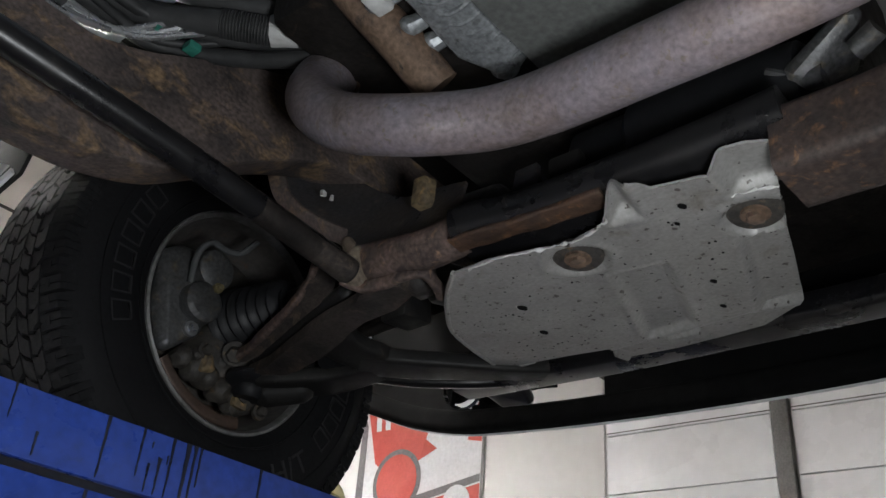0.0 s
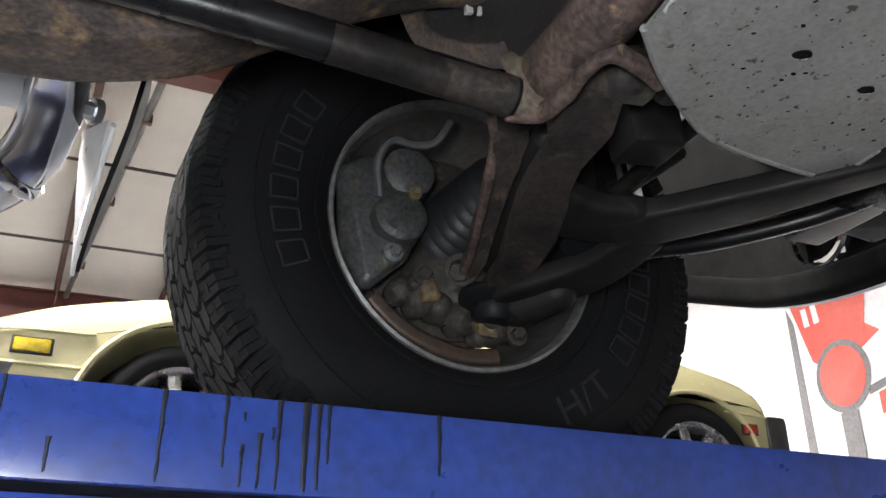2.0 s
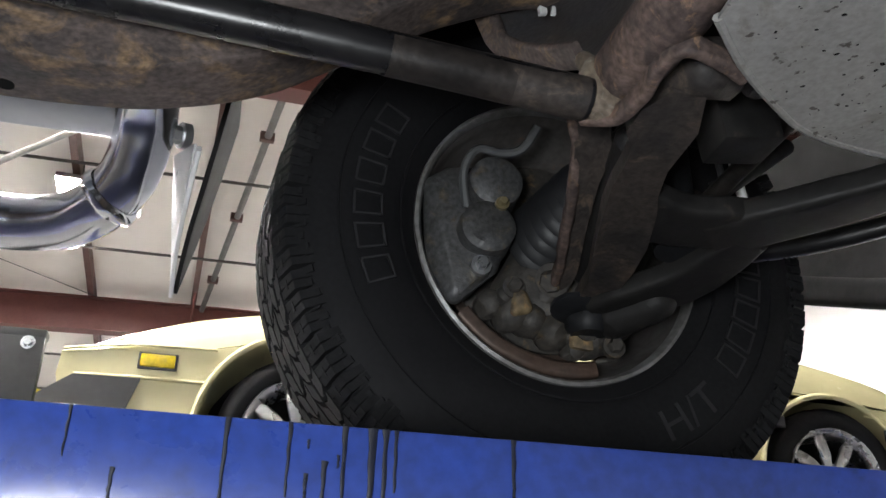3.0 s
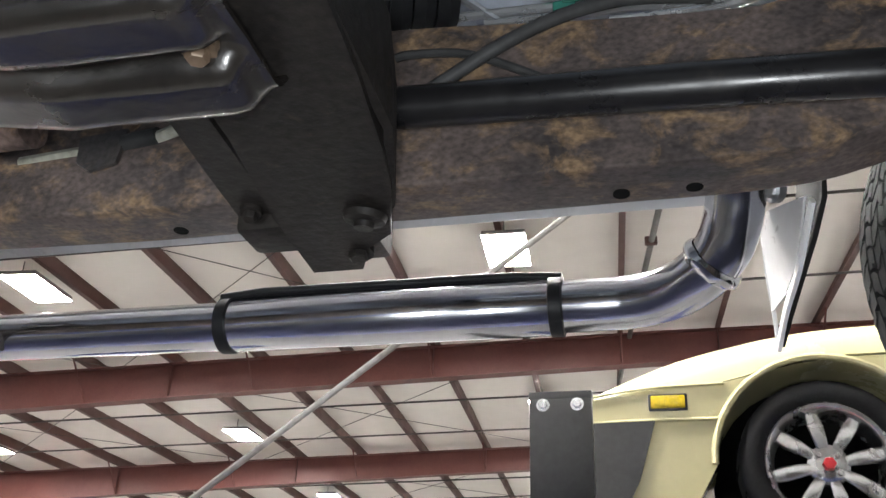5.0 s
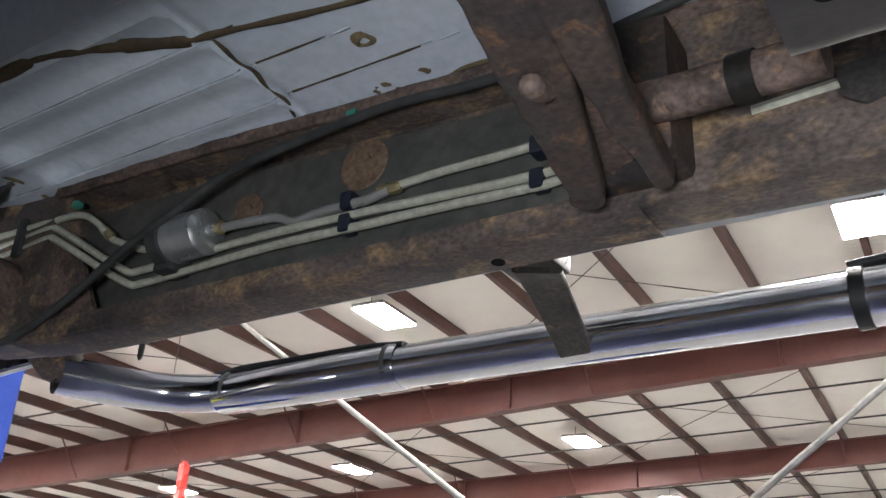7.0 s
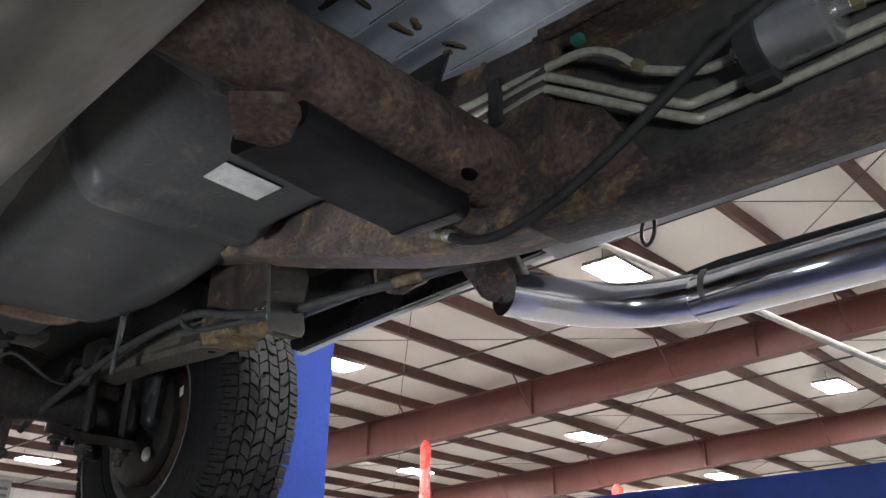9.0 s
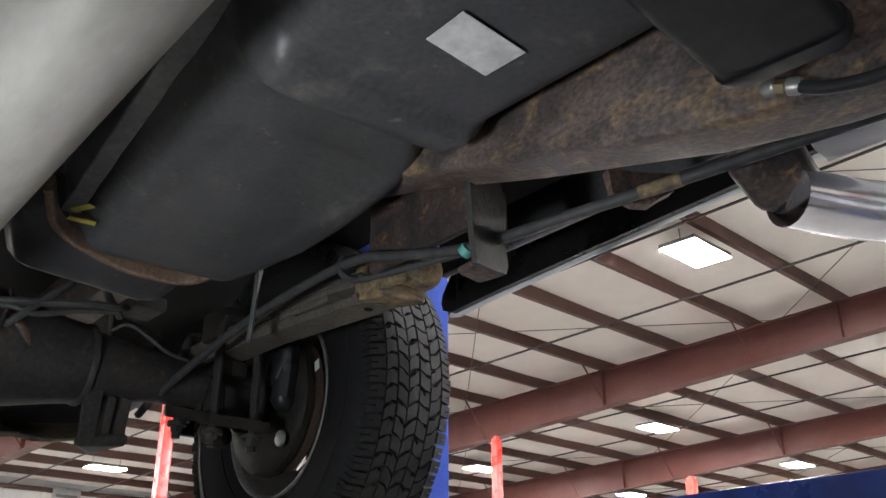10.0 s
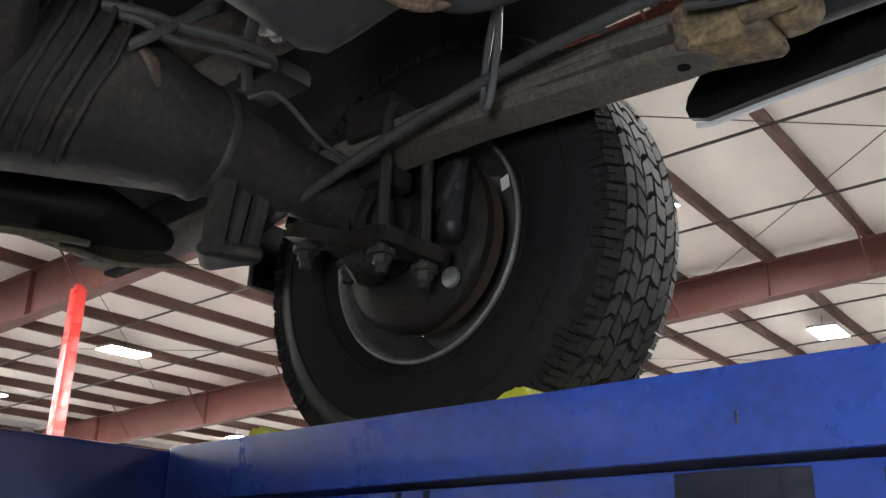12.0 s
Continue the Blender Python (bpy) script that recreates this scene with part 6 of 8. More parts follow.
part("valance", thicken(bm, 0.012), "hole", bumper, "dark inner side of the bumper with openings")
# dark disc added behind the round opening so only a crescent stays bright
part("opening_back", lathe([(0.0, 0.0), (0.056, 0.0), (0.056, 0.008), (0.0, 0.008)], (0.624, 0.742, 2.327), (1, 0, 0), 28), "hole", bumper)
# chrome ring added for the bright arc of light through the opening
part("opening_ring", lathe([(0.058, -0.006), (0.062, 0.0), (0.058, 0.006), (0.054, 0.0)], (0.60, 0.705, 2.298), (1, 0, 0), 32, closed=True), "chrome", bumper, "chrome ring added round the bumper's opening")
part("tow_bracket", uneven(hull([((0.50, 0.455, 2.185), 0.012), ((0.50, 0.515, 2.190), 0.012), ((0.45, 0.53, 2.205), 0.012), ((0.45, 0.44, 2.20), 0.012)], rough=0.003), 0.001), "black", truck)
part("lower_cross_bar", sweep([(0.42, 0.56, 2.205), (0.42, 0.2, 2.19), (0.42, -0.45, 2.185)], rounded(0.07, 0.045, 0.012), up=(0, 0, 1)), "black", truck)

# ---------- truck: middle ----------
# gearbox cross member: broad channel that narrows to its end, hung under the rail
sec = [(-1.016, 0.472), (-0.963, 0.472), (-0.940, 0.425), (-0.912, 0.400), (-0.888, 0.320), (-0.878, 0.266), (-0.866, 0.16), (-0.857, 0.03), (-0.852, -0.30), (-0.860, -0.45), (-0.935, -0.53), (-0.99, -0.52), (-0.985, -0.35), (-0.985, 0.10), (-0.992, 0.22), (-1.010, 0.353)]
gx = part("gearbox_cross_member", uneven(plate([(x, y, 2.092) for x, y in sec[::-1]], 0.03, 0.006), 0.0008, 20), "darksteel", truck, "oily dark steel gearbox cross member")
part("member_web", uneven(plate([(-0.983, -0.5, 2.10), (-0.984, 0.22, 2.10), (-1.005, 0.40, 2.10), (-1.0, 0.41, 2.22), (-0.982, 0.2, 2.19), (-0.98, -0.5, 2.19)], 0.008, 0.002), 0.0006), "darksteel", gx)
part("member_web", uneven(plate([(-0.872, 0.24, 2.10), (-0.905, 0.36, 2.10), (-0.94, 0.408, 2.10), (-0.935, 0.415, 2.22), (-0.90, 0.33, 2.20), (-0.868, 0.2, 2.18), (-0.862, -0.4, 2.18), (-0.862, -0.4, 2.10)], 0.008, 0.002), 0.0006), "darksteel", gx)
part("member_end", uneven(box((-1.012, 0.395, 2.098), (-0.93, 0.465, 2.20), 0.008), 0.002, 30), "darkrust", gx)
part("member_boss", lathe([(0.0, -0.010), (0.009, -0.010), (0.010, -0.005), (0.019, -0.003), (0.021, 0.003), (0.0, 0.003)], (-0.925, 0.360, 2.089), (0.1, -0.1, 1), 24), "darksteel", gx)
part("member_bolt", hexbolt((-0.955, 0.435, 2.094), (0.0, -0.1, -1), 0.010, 0.010), "darksteel", gx)
# brace beside it
br = part("member_brace", uneven(plate([(-1.032, 0.13, 2.105), (-0.997, 0.13, 2.10), (-1.008, 0.25, 2.105), (-1.022, 0.405, 2.112), (-1.062, 0.41, 2.112), (-1.05, 0.30, 2.108)], 0.03, 0.004), 0.001, 30), "darksteel", truck, "dark brace bolted to the frame")
for y in (0.40, 0.36):
    part("brace_bolt", hexbolt((-1.038, y, 2.106), (0, -0.2, -1), 0.007, 0.010), "darksteel", br)
part("brace_foot", uneven(box((-1.06, 0.375, 2.095), (-0.995, 0.43, 2.14), 0.006), 0.001), "darksteel", br)

# transfer case skid: dished plate with two long ribs
rows = []
for x in np.linspace(-1.25, -0.905, 46):
    row = []
    for y in np.linspace(-0.40, 0.152, 130):
        z = 2.079
        for yc in (0.117, 0.046, -0.03, -0.12, -0.21, -0.30):
            a = ease((0.033 - abs(y - yc - 0.006 * math.sin((x + 1.1) * 6))) / 0.016)
            b = max(0.0, min(1.0, (x + 1.185) / 0.12)) * max(0.0, min(1.0, (-0.917 - x) / 0.02))
            z -= 0.019 * a * b
        z += 0.02 * max(0.0, (y - 0.135) / 0.017) ** 2
        row.append((x - 0.012 * max(0, (x + 0.93) / 0.03), y, z + 0.0006 * noise.noise(Vector((x, y, 0)) * 40)))
    rows.append(row)
tsk = part("transfer_case_skid", thicken(sheet(rows), 0.004), "bronze", truck, "oily bronze-brown skid plate with pressed ribs", smooth=50)
for x, y in ((-1.218, 0.087), (-1.222, 0.012), (-1.215, -0.09), (-0.94, 0.058), (-0.935, 0.128)):
    r = 0.009 if x < -1 else 0.006
    part("plate_hole", lathe([(0.0, -0.0012), (r, -0.0012), (r * 1.08, 0.0), (0, 0)], (x, y, 2.0742 if x < -1 else 2.066), (0, 0, 1), 20), "hole", tsk)
for x, y in ((-0.946, 0.085), (-0.94, 0.008), (-0.945, -0.16)):
    part("plate_bolt", hexbolt((x, y, 2.071), (0, 0, -1), 0.0080, 0.011), "bolt", tsk)
    part("bolt_washer", lathe([(0.0, -0.002), (0.0125, -0.002), (0.013, 0.002), (0, 0.002)], (x, y, 2.074), (0, 0, 1), 22), "bolt", tsk)
part("transfer_case", uneven(box((-1.22, -0.34, 2.13), (-0.82, 0.11, 2.42), 0.05), 0.004), "darksteel", truck, "oily transfer case above its skid plate")
part("case_neck", lathe([(0.0, 0), (0.09, 0), (0.10, 0.05), (0.075, 0.12), (0.06, 0.2), (0.0, 0.2)], (-1.20, -0.115, 2.24), (-1, 0, 0), 32), "darksteel", truck)
for k in range(3):
    part("vent_hose", lathe([(0.030, 0.0), (0.036, -0.011), (0.048, -0.011), (0.054, 0.0), (0.048, 0.011), (0.036, 0.011)], (-0.915 + 0.024 * k, 0.375 + 0.004 * k, 2.375), (1, 0.35, 0.15), 32, closed=True), "boot", truck, "coiled black ribbed vent hose")
# silver tubes above the rail
for pts in ([(-1.0, 0.42, 2.415), (-0.864, 0.42, 2.399), (-0.73, 0.42, 2.376), (-0.592, 0.42, 2.347), (-0.50, 0.41, 2.35), (-0.42, 0.36, 2.39)], [(-0.99, 0.42, 2.37), (-0.875, 0.42, 2.358), (-0.744, 0.42, 2.353), (-0.594, 0.42, 2.341), (-0.50, 0.41, 2.355), (-0.43, 0.36, 2.40)], [(-0.83, 0.42, 2.343), (-0.744, 0.418, 2.338), (-0.678, 0.42, 2.342), (-0.594, 0.42, 2.331), (-0.52, 0.415, 2.35), (-0.45, 0.38, 2.40)], [(-0.90, 0.43, 2.41), (-0.861, 0.42, 2.386), (-0.815, 0.42, 2.343)], [(-0.70, 0.41, 2.318), (-0.594, 0.41, 2.318), (-0.53, 0.41, 2.335)]):
    part("heater_pipe", tube(pts, 0.0052, 8, curve=4), "zinc", truck, "bright steel pipe along the frame")
part("cable_sleeve", tube([(-0.90, 0.366, 2.208), (-0.862, 0.366, 2.232), (-0.803, 0.366, 2.269), (-0.742, 0.366, 2.296), (-0.68, 0.38, 2.318), (-0.60, 0.40, 2.325)], 0.0072, 10, curve=5), "loom", truck, "dull olive-grey cable sleeve")
part("thin_cable", tube([(-0.91, 0.372, 2.274), (-0.893, 0.372, 2.276), (-0.836, 0.372, 2.268), (-0.768, 0.372, 2.232), (-0.74, 0.374, 2.21)], 0.0045, 8, curve=5), "hose", truck, "thin black cable on the rail")
for x in (-0.757, -0.745):
    part("pipe_clip", box((x - 0.012, 0.408, 2.340 if x > -0.75 else 2.366), (x + 0.012, 0.420, 2.352 if x > -0.75 else 2.378), 0.003), "green", truck, "green plastic clip")

# second cross member: two rusted flanges that narrow towards the rail, and a web between them
for line, widths in (([(-1.402, 0.338, 2.140), (-1.392, 0.20, 2.138), (-1.376, 0.09, 2.138), (-1.35, -0.1, 2.138), (-1.30, -0.5, 2.138)], (0.020, 0.032, 0.044, 0.05, 0.05)), ([(-1.473, 0.335, 2.138), (-1.43, 0.15, 2.138), (-1.412, 0.06, 2.138), (-1.39, -0.1, 2.138), (-1.355, -0.5, 2.138)], (0.032, 0.056, 0.054, 0.054, 0.054))):
    p = smooth_path(line, 10)
    w = np.interp(np.linspace(0, 1, len(p)), np.linspace(0, 1, 5), widths)
    m = part("flange_bar", uneven(sweep(p, rounded(0.05, 0.026, 0.007), up=(0, 0, 1), scales=[(float(v) / 0.05, 1) for v in w]), 0.0022, 34), "darkrust", truck, "heavily rusted cross member bar")
    x, y, z = line[0]
    part("flange_end", uneven(lathe([(0.0, -0.013), (widths[0] * 0.5, -0.013), (widths[0] * 0.54, 0.0), (widths[0] * 0.5, 0.013), (0.0, 0.013)], (x, y, z), (0, 0.15, 1), 20), 0.0015, 40), "darkrust", m)
part("cross_web", uneven(sweep(smooth_path([(-1.44, 0.40, 2.19), (-1.436, 0.31, 2.185), (-1.41, 0.12, 2.18), (-1.395, 0.0, 2.18), (-1.33, -0.5, 2.18)], 6), rounded(0.034, 0.07, 0.006), up=(0, 0, 1)), 0.003, 30), "rust", truck, "brown rusted web of the cross member")
tubeb = part("cross_tube", uneven(tube([(-1.45, 0.315, 2.20), (-1.36, 0.31, 2.192), (-1.25, 0.30, 2.186)], 0.020, 16, curve=3), 0.0015, 30), "rust", truck, "short rusted tube behind the cross member")
part("band_clamp", lathe([(0.0205, -0.011), (0.0225, -0.011), (0.0225, 0.011), (0.0205, 0.011)], (-1.315, 0.306, 2.189), (1, -0.06, -0.05), 24, closed=True), "darksteel", tubeb, "dark steel band clamp")
part("cross_gusset", uneven(box((-1.50, 0.32, 2.15), (-1.385, 0.42, 2.30), 0.01), 0.003, 25), "darkrust", truck)
part("cross_stud", hull([((-1.43, 0.143, 2.118), 0.010), ((-1.432, 0.165, 2.13), 0.012)]), "rust", truck)
part("rail_step", uneven(box((-1.35, 0.385, 2.205), (-1.22, 0.41, 2.275), 0.006), 0.002), "rust", truck)
part("hose_tab", uneven(plate([(-1.255, 0.375, 2.222), (-1.20, 0.375, 2.228), (-1.205, 0.372, 2.185), (-1.235, 0.372, 2.178), (-1.252, 0.372, 2.19)], 0.004, 0.001), 0.001), "bracket", truck)
part("pale_hose", tube([(-1.33, 0.385, 2.205), (-1.24, 0.383, 2.21), (-1.17, 0.38, 2.215), (-1.135, 0.375, 2.225), (-1.11, 0.37, 2.25)], 0.007, 8, curve=5), "line", truck)
part("hose_sleeve", tube([(-1.205, 0.381, 2.213), (-1.165, 0.379, 2.217)], 0.010, 10), "hose", truck)

# step bar: polished tube with black collars and step pads
low = [(-0.556, 0.70, 2.345), (-0.560, 0.755, 2.322), (-0.568, 0.79, 2.284), (-0.582, 0.815, 2.252), (-0.608, 0.842, 2.230), (-0.648, 0.876, 2.218), (-0.706, 0.897, 2.214), (-0.80, 0.90, 2.214), (-1.3, 0.90, 2.213), (-1.9, 0.90, 2.217), (-2.4, 0.90, 2.222), (-2.54, 0.892, 2.223), (-2.62, 0.855, 2.222), (-2.672, 0.78, 2.219), (-2.70, 0.70, 2.216), (-2.715, 0.655, 2.216)]
step = part("step_bar", tube(low, 0.0385, 28, curve=6), "chrome", truck, "polished stainless side step bar")
for x0, x1 in ((-0.815, -1.33), (-2.08, -2.52)):
    part("bar_sleeve", lathe([(0.040, 0.0), (0.0425, 0.004), (0.0425, abs(x1 - x0) - 0.004), (0.040, abs(x1 - x0))], (x0, 0.90, 2.214 if x0 > -1 else 2.220), (-1, 0, 0), 28), "chrome", step)
    part("step_pad", sweep([(x0 + 0.01, 0.905, 2.252), (x0 - 0.06, 0.905, 2.258), (x1 + 0.06, 0.905, 2.260), (x1 - 0.01, 0.905, 2.254)], rounded(0.062, 0.012, 0.005), up=(0, 0, 1)), "boot", step, "ribbed black step pad")
    if x0 > -1:
        for x in (x0, x1):
            part("collar", lathe([(0.0395, -0.011), (0.0445, -0.009), (0.0445, 0.009), (0.0395, 0.011)], (x, 0.90, 2.214), (1, 0, 0), 28), "boot", step, "black rubber collar")
for x in (-2.10, -2.49):
    part("tape_mark", lathe([(0.0395, -0.006), (0.043, -0.005), (0.043, 0.005), (0.0395, 0.006)], (x, 0.90, 2.221), (1, 0, 0), 24), "strap", step)
part("step_bracket", uneven(sweep(smooth_path([(-1.694, 0.66, 2.231), (-1.712, 0.72, 2.235), (-1.724, 0.78, 2.224), (-1.735, 0.84, 2.207), (-1.741, 0.885, 2.187), (-1.737, 0.925, 2.191)], 4), rounded(0.062, 0.009, 0.004), up=(0, 0.3, 1), scales=[(1.12 - 0.016 * k, 1) for k in range(21)]), 0.0015, 30), "knuckle", step, "grimy flat bracket under the step bar")
part("bracket_hook", uneven(box((-1.775, 0.68, 2.262), (-1.69, 0.76, 2.30), 0.006), 0.001), "black", step)
part("front_foot", uneven(hull([((-0.575, 0.66, 2.355), 0.025), ((-0.53, 0.70, 2.335), 0.02), ((-0.60, 0.62, 2.36), 0.02), ((-0.545, 0.74, 2.33), 0.022)], rough=0.002), 0.001), "darksteel", step)
part("rear_foot", uneven(hull([((-2.705, 0.672, 2.238), 0.026), ((-2.738, 0.655, 2.222), 0.018), ((-2.742, 0.615, 2.252), 0.020), ((-2.70, 0.61, 2.285), 0.026), ((-2.72, 0.60, 2.33), 0.024)], rough=0.005), 0.004, 32), "darkrust", step, "grimy rusted foot at the end of the step bar")
part("foot_plate", uneven(plate([(-2.66, 0.70, 2.30), (-2.72, 0.66, 2.28), (-2.79, 0.60, 2.29), (-2.79, 0.58, 2.36), (-2.66, 0.64, 2.38)], 0.006, 0.002), 0.002, 30), "forged", step)
part("weld_bead", uneven(lathe([(0.040, -0.01), (0.045, -0.004), (0.045, 0.004), (0.040, 0.01)], (-0.598, 0.832, 2.236), (-0.62, 0.62, -0.45), 24), 0.003, 60), "chrome", step)
# splash plate behind the front wheel
flap = part("splash_plate", plate([(-0.470, 0.715, 2.262), (-0.480, 0.76, 2.230), (-0.493, 0.82, 2.200), (-0.503, 0.885, 2.176), (-0.511, 0.950, 2.155), (-0.497, 0.94, 2.210), (-0.484, 0.93, 2.265), (-0.470, 0.925, 2.34), (-0.457, 0.93, 2.43), (-0.452, 0.72, 2.43)], 0.006, 0.002), "matte", truck, "black splash plate with a bright folded back")
part("plate_face", plate([(-0.489, 0.706, 2.260), (-0.522, 0.80, 2.292), (-0.525, 0.875, 2.289), (-0.520, 0.905, 2.245), (-0.515, 0.928, 2.200), (-0.505, 0.85, 2.193), (-0.498, 0.78, 2.205)], 0.003, 0.0008), "paint", flap, "white painted back of the splash plate")
# edges whitened in colour, since the truck's paint stays dim here
part("plate_edge", sweep(smooth_path([(-0.485, 0.700, 2.250), (-0.498, 0.78, 2.199), (-0.508, 0.87, 2.176), (-0.513, 0.950, 2.153)], 4), rounded(0.006, 0.014, 0.002), up=(0, 0, 1)), "white", flap, "bright folded edge")
part("plate_edge", sweep(smooth_path([(-0.525, 0.86, 2.296), (-0.522, 0.90, 2.25), (-0.516, 0.93, 2.20), (-0.513, 0.95, 2.156)], 4), rounded(0.004, 0.006, 0.001), up=(1, 0, 0)), "white", flap)
part("plate_stud", hexbolt((-0.512, 0.78, 2.312), (-1, -0.5, -0.2), 0.012, 0.028), "zinc", flap)

# brake and fuel lines with the filter
def line(points, name="fuel_line", mat="line", r=0.0058, label="pale coated steel line"):
    return part(name, tube(points, r, 9, curve=5), mat, truck, label)


LY = 0.424
line([(-1.44, LY - 0.02, 2.34), (-1.50, LY, 2.293), (-1.535, LY, 2.268), (-1.61, LY, 2.263), (-1.695, LY, 2.264), (-1.765, LY, 2.261)])
line([(-1.765, LY, 2.261), (-1.80, LY, 2.254), (-1.836, LY, 2.253), (-1.883, LY, 2.254), (-1.925, LY, 2.251), (-1.955, LY - 0.004, 2.262), (-2.0, 0.412, 2.262), (-2.07, 0.407, 2.262)], r=0.0066, mat="brightpipe", label="bright bent fuel pipe")
line([(-1.44, LY - 0.02, 2.30), (-1.50, LY, 2.255), (-1.54, LY, 2.228), (-1.60, LY, 2.226), (-1.70, LY, 2.231), (-1.816, LY, 2.237), (-1.954, LY, 2.242), (-2.10, LY, 2.242), (-2.215, LY, 2.240), (-2.25, LY - 0.01, 2.246), (-2.375, LY - 0.035, 2.322), (-2.405, LY - 0.04, 2.333), (-2.48, LY - 0.04, 2.330), (-2.56, LY - 0.05, 2.325), (-2.64, 0.32, 2.33)])
line([(-1.44, LY - 0.02, 2.275), (-1.50, LY, 2.238), (-1.54, LY, 2.213), (-1.60, LY, 2.212), (-1.70, LY, 2.216), (-1.816, LY, 2.219), (-1.954, LY, 2.223), (-2.10, LY, 2.220), (-2.205, LY, 2.218), (-2.24, LY - 0.01, 2.224), (-2.375, LY - 0.035, 2.304), (-2.405, LY - 0.04, 2.316), (-2.48, LY - 0.04, 2.310), (-2.56, LY - 0.05, 2.306), (-2.64, 0.32, 2.30)])
line([(-2.145, 0.408, 2.263), (-2.203, LY - 0.01, 2.267), (-2.25, LY - 0.015, 2.284), (-2.28, LY - 0.02, 2.300), (-2.305, LY - 0.03, 2.326), (-2.35, LY - 0.035, 2.346), (-2.43, LY - 0.04, 2.346), (-2.56, LY - 0.05, 2.346), (-2.64, 0.33, 2.35)])
FZ = 2.262
filt = part("fuel_filter", lathe([(0.0, -0.062), (0.008, -0.060), (0.009, -0.048), (0.026, -0.046), (0.033, -0.040), (0.034, 0.034), (0.036, 0.038), (0.034, 0.044), (0.026, 0.046), (0.010, 0.048), (0.009, 0.062), (0.0, 0.062)], (-2.108, 0.407, FZ), (-1, 0.03, 0.02), 36), "zinc", truck, "round zinc-plated fuel filter")
part("filter_strap", lathe([(0.0345, 0.020), (0.038, 0.022), (0.038, 0.044), (0.0345, 0.046)], (-2.108, 0.407, FZ), (-1, 0.03, 0.02), 28), "hose", filt)
part("filter_bracket", box((-2.160, 0.40, FZ - 0.045), (-2.128, 0.442, FZ - 0.02), 0.004), "hose", filt)
part("filter_joint", lathe([(0.0, 0), (0.009, 0.0), (0.010, 0.012), (0.0, 0.014)], (-2.050, 0.407, FZ), (1, 0, 0), 6), "brass", filt)
for x, z in ((-1.772, 2.260), (-2.285, 2.306)):
    part("brass_joint", lathe([(0.0, -0.018), (0.006, -0.018), (0.0085, -0.012), (0.0085, 0.0), (0.006, 0.002), (0.008, 0.006), (0.008, 0.016), (0.0, 0.018)], (x, LY if x > -2 else LY - 0.02, z), (-1, 0, 0.05 if x > -2 else 0.8), 6), "brass", truck, "brass pipe joint")
for x, zs in ((-1.570, (2.262, 2.219)), (-1.836, (2.258, 2.227))):
    for z in zs:
        part("line_clip", box((x - 0.009, LY - 0.008, z - 0.012), (x + 0.009, LY + 0.016, z + 0.012), 0.004), "clip", truck, "dark blue-black plastic line clip")
part("line_clip", box((-2.482, LY - 0.052, 2.295), (-2.462, LY - 0.026, 2.362), 0.004), "hose", truck)
# long cable that crosses the rail
CX = 0.372
part("brake_cable", tube([(-1.35, 0.36, 2.345), (-1.50, CX, 2.336), (-1.61, CX, 2.330), (-1.74, CX, 2.340), (-1.86, CX, 2.334), (-1.99, CX, 2.322), (-2.085, CX, 2.290), (-2.185, CX, 2.250), (-2.285, CX, 2.197), (-2.375, CX, 2.160), (-2.46, CX, 2.143), (-2.515, CX, 2.151), (-2.545, CX, 2.166)], 0.0062, 10, curve=6), "hose", truck, "dark grey brake cable across the frame")
joint = part("cable_end", lathe([(0.0, -0.020), (0.006, -0.020), (0.0085, -0.015), (0.0085, -0.007), (0.0065, -0.005), (0.0065, 0.006), (0.0085, 0.008), (0.0085, 0.017), (0.005, 0.022), (0.0, 0.023)], (-2.560, CX + 0.001, 2.173), (-1, 0.05, 0.40), 16), "brightpipe", truck, "bright cable joint")
part("joint_nut", lathe([(0.0068, -0.005), (0.0078, -0.005), (0.0078, 0.006), (0.0068, 0.006)], (-2.560, CX + 0.001, 2.173), (-1, 0.05, 0.40), 6, closed=True), "brass", joint)
for x, z in ((-1.805, 2.352), (-2.343, 2.358)):
    part("cable_clip", box((x - 0.008, 0.374, z - 0.005), (x + 0.008, 0.386, z + 0.005), 0.002), "green", truck, "green plastic clip")
part("sill_hook", lathe([(0.020, -0.003), (0.023, 0.0), (0.020, 0.003), (0.017, 0.0)], (-2.41, 0.60, 2.207), (0.6, 1, 0), 24, closed=True), "hose", truck, "small wire ring hanging below the sill")
part("sill_hook_wire", tube([(-2.41, 0.60, 2.227), (-2.41, 0.62, 2.30)], 0.003, 6), "hose", truck)
part("bump_stop", lathe([(0.0, 0.0), (0.016, 0.004), (0.022, 0.015), (0.022, 0.05), (0.0, 0.05)], (-1.95, 0.66, 2.265), (0, 0, 1), 18), "boot", truck)

# ---------- truck: rear ----------
# third cross member: rusted tube with a gusset
tm = part("rear_cross_member", uneven(tube([(-2.486, 0.402, 2.238), (-2.482, 0.29, 2.238), (-2.472, 0.147, 2.24), (-2.47, -0.2, 2.245), (-2.47, -0.5, 2.25)], 0.048, 20), 0.0025, 30), "rust", truck, "rusted tubular cross member")
part("member_flange", uneven(plate([(-2.25, 0.401, 2.14), (-2.66, 0.401, 2.20), (-2.60, 0.401, 2.33), (-2.36, 0.401, 2.32)], 0.008, 0.005), 0.002, 25), "rust", tm)
for x, y, z in ((-2.452, 0.31, 2.198),):
    part("member_hole", lathe([(0.0, -0.001), (0.009, -0.001), (0.01, 0.002), (0, 0.002)], (x, y, z - 0.004), (0, 0.3, 1), 14), "hole", tm)
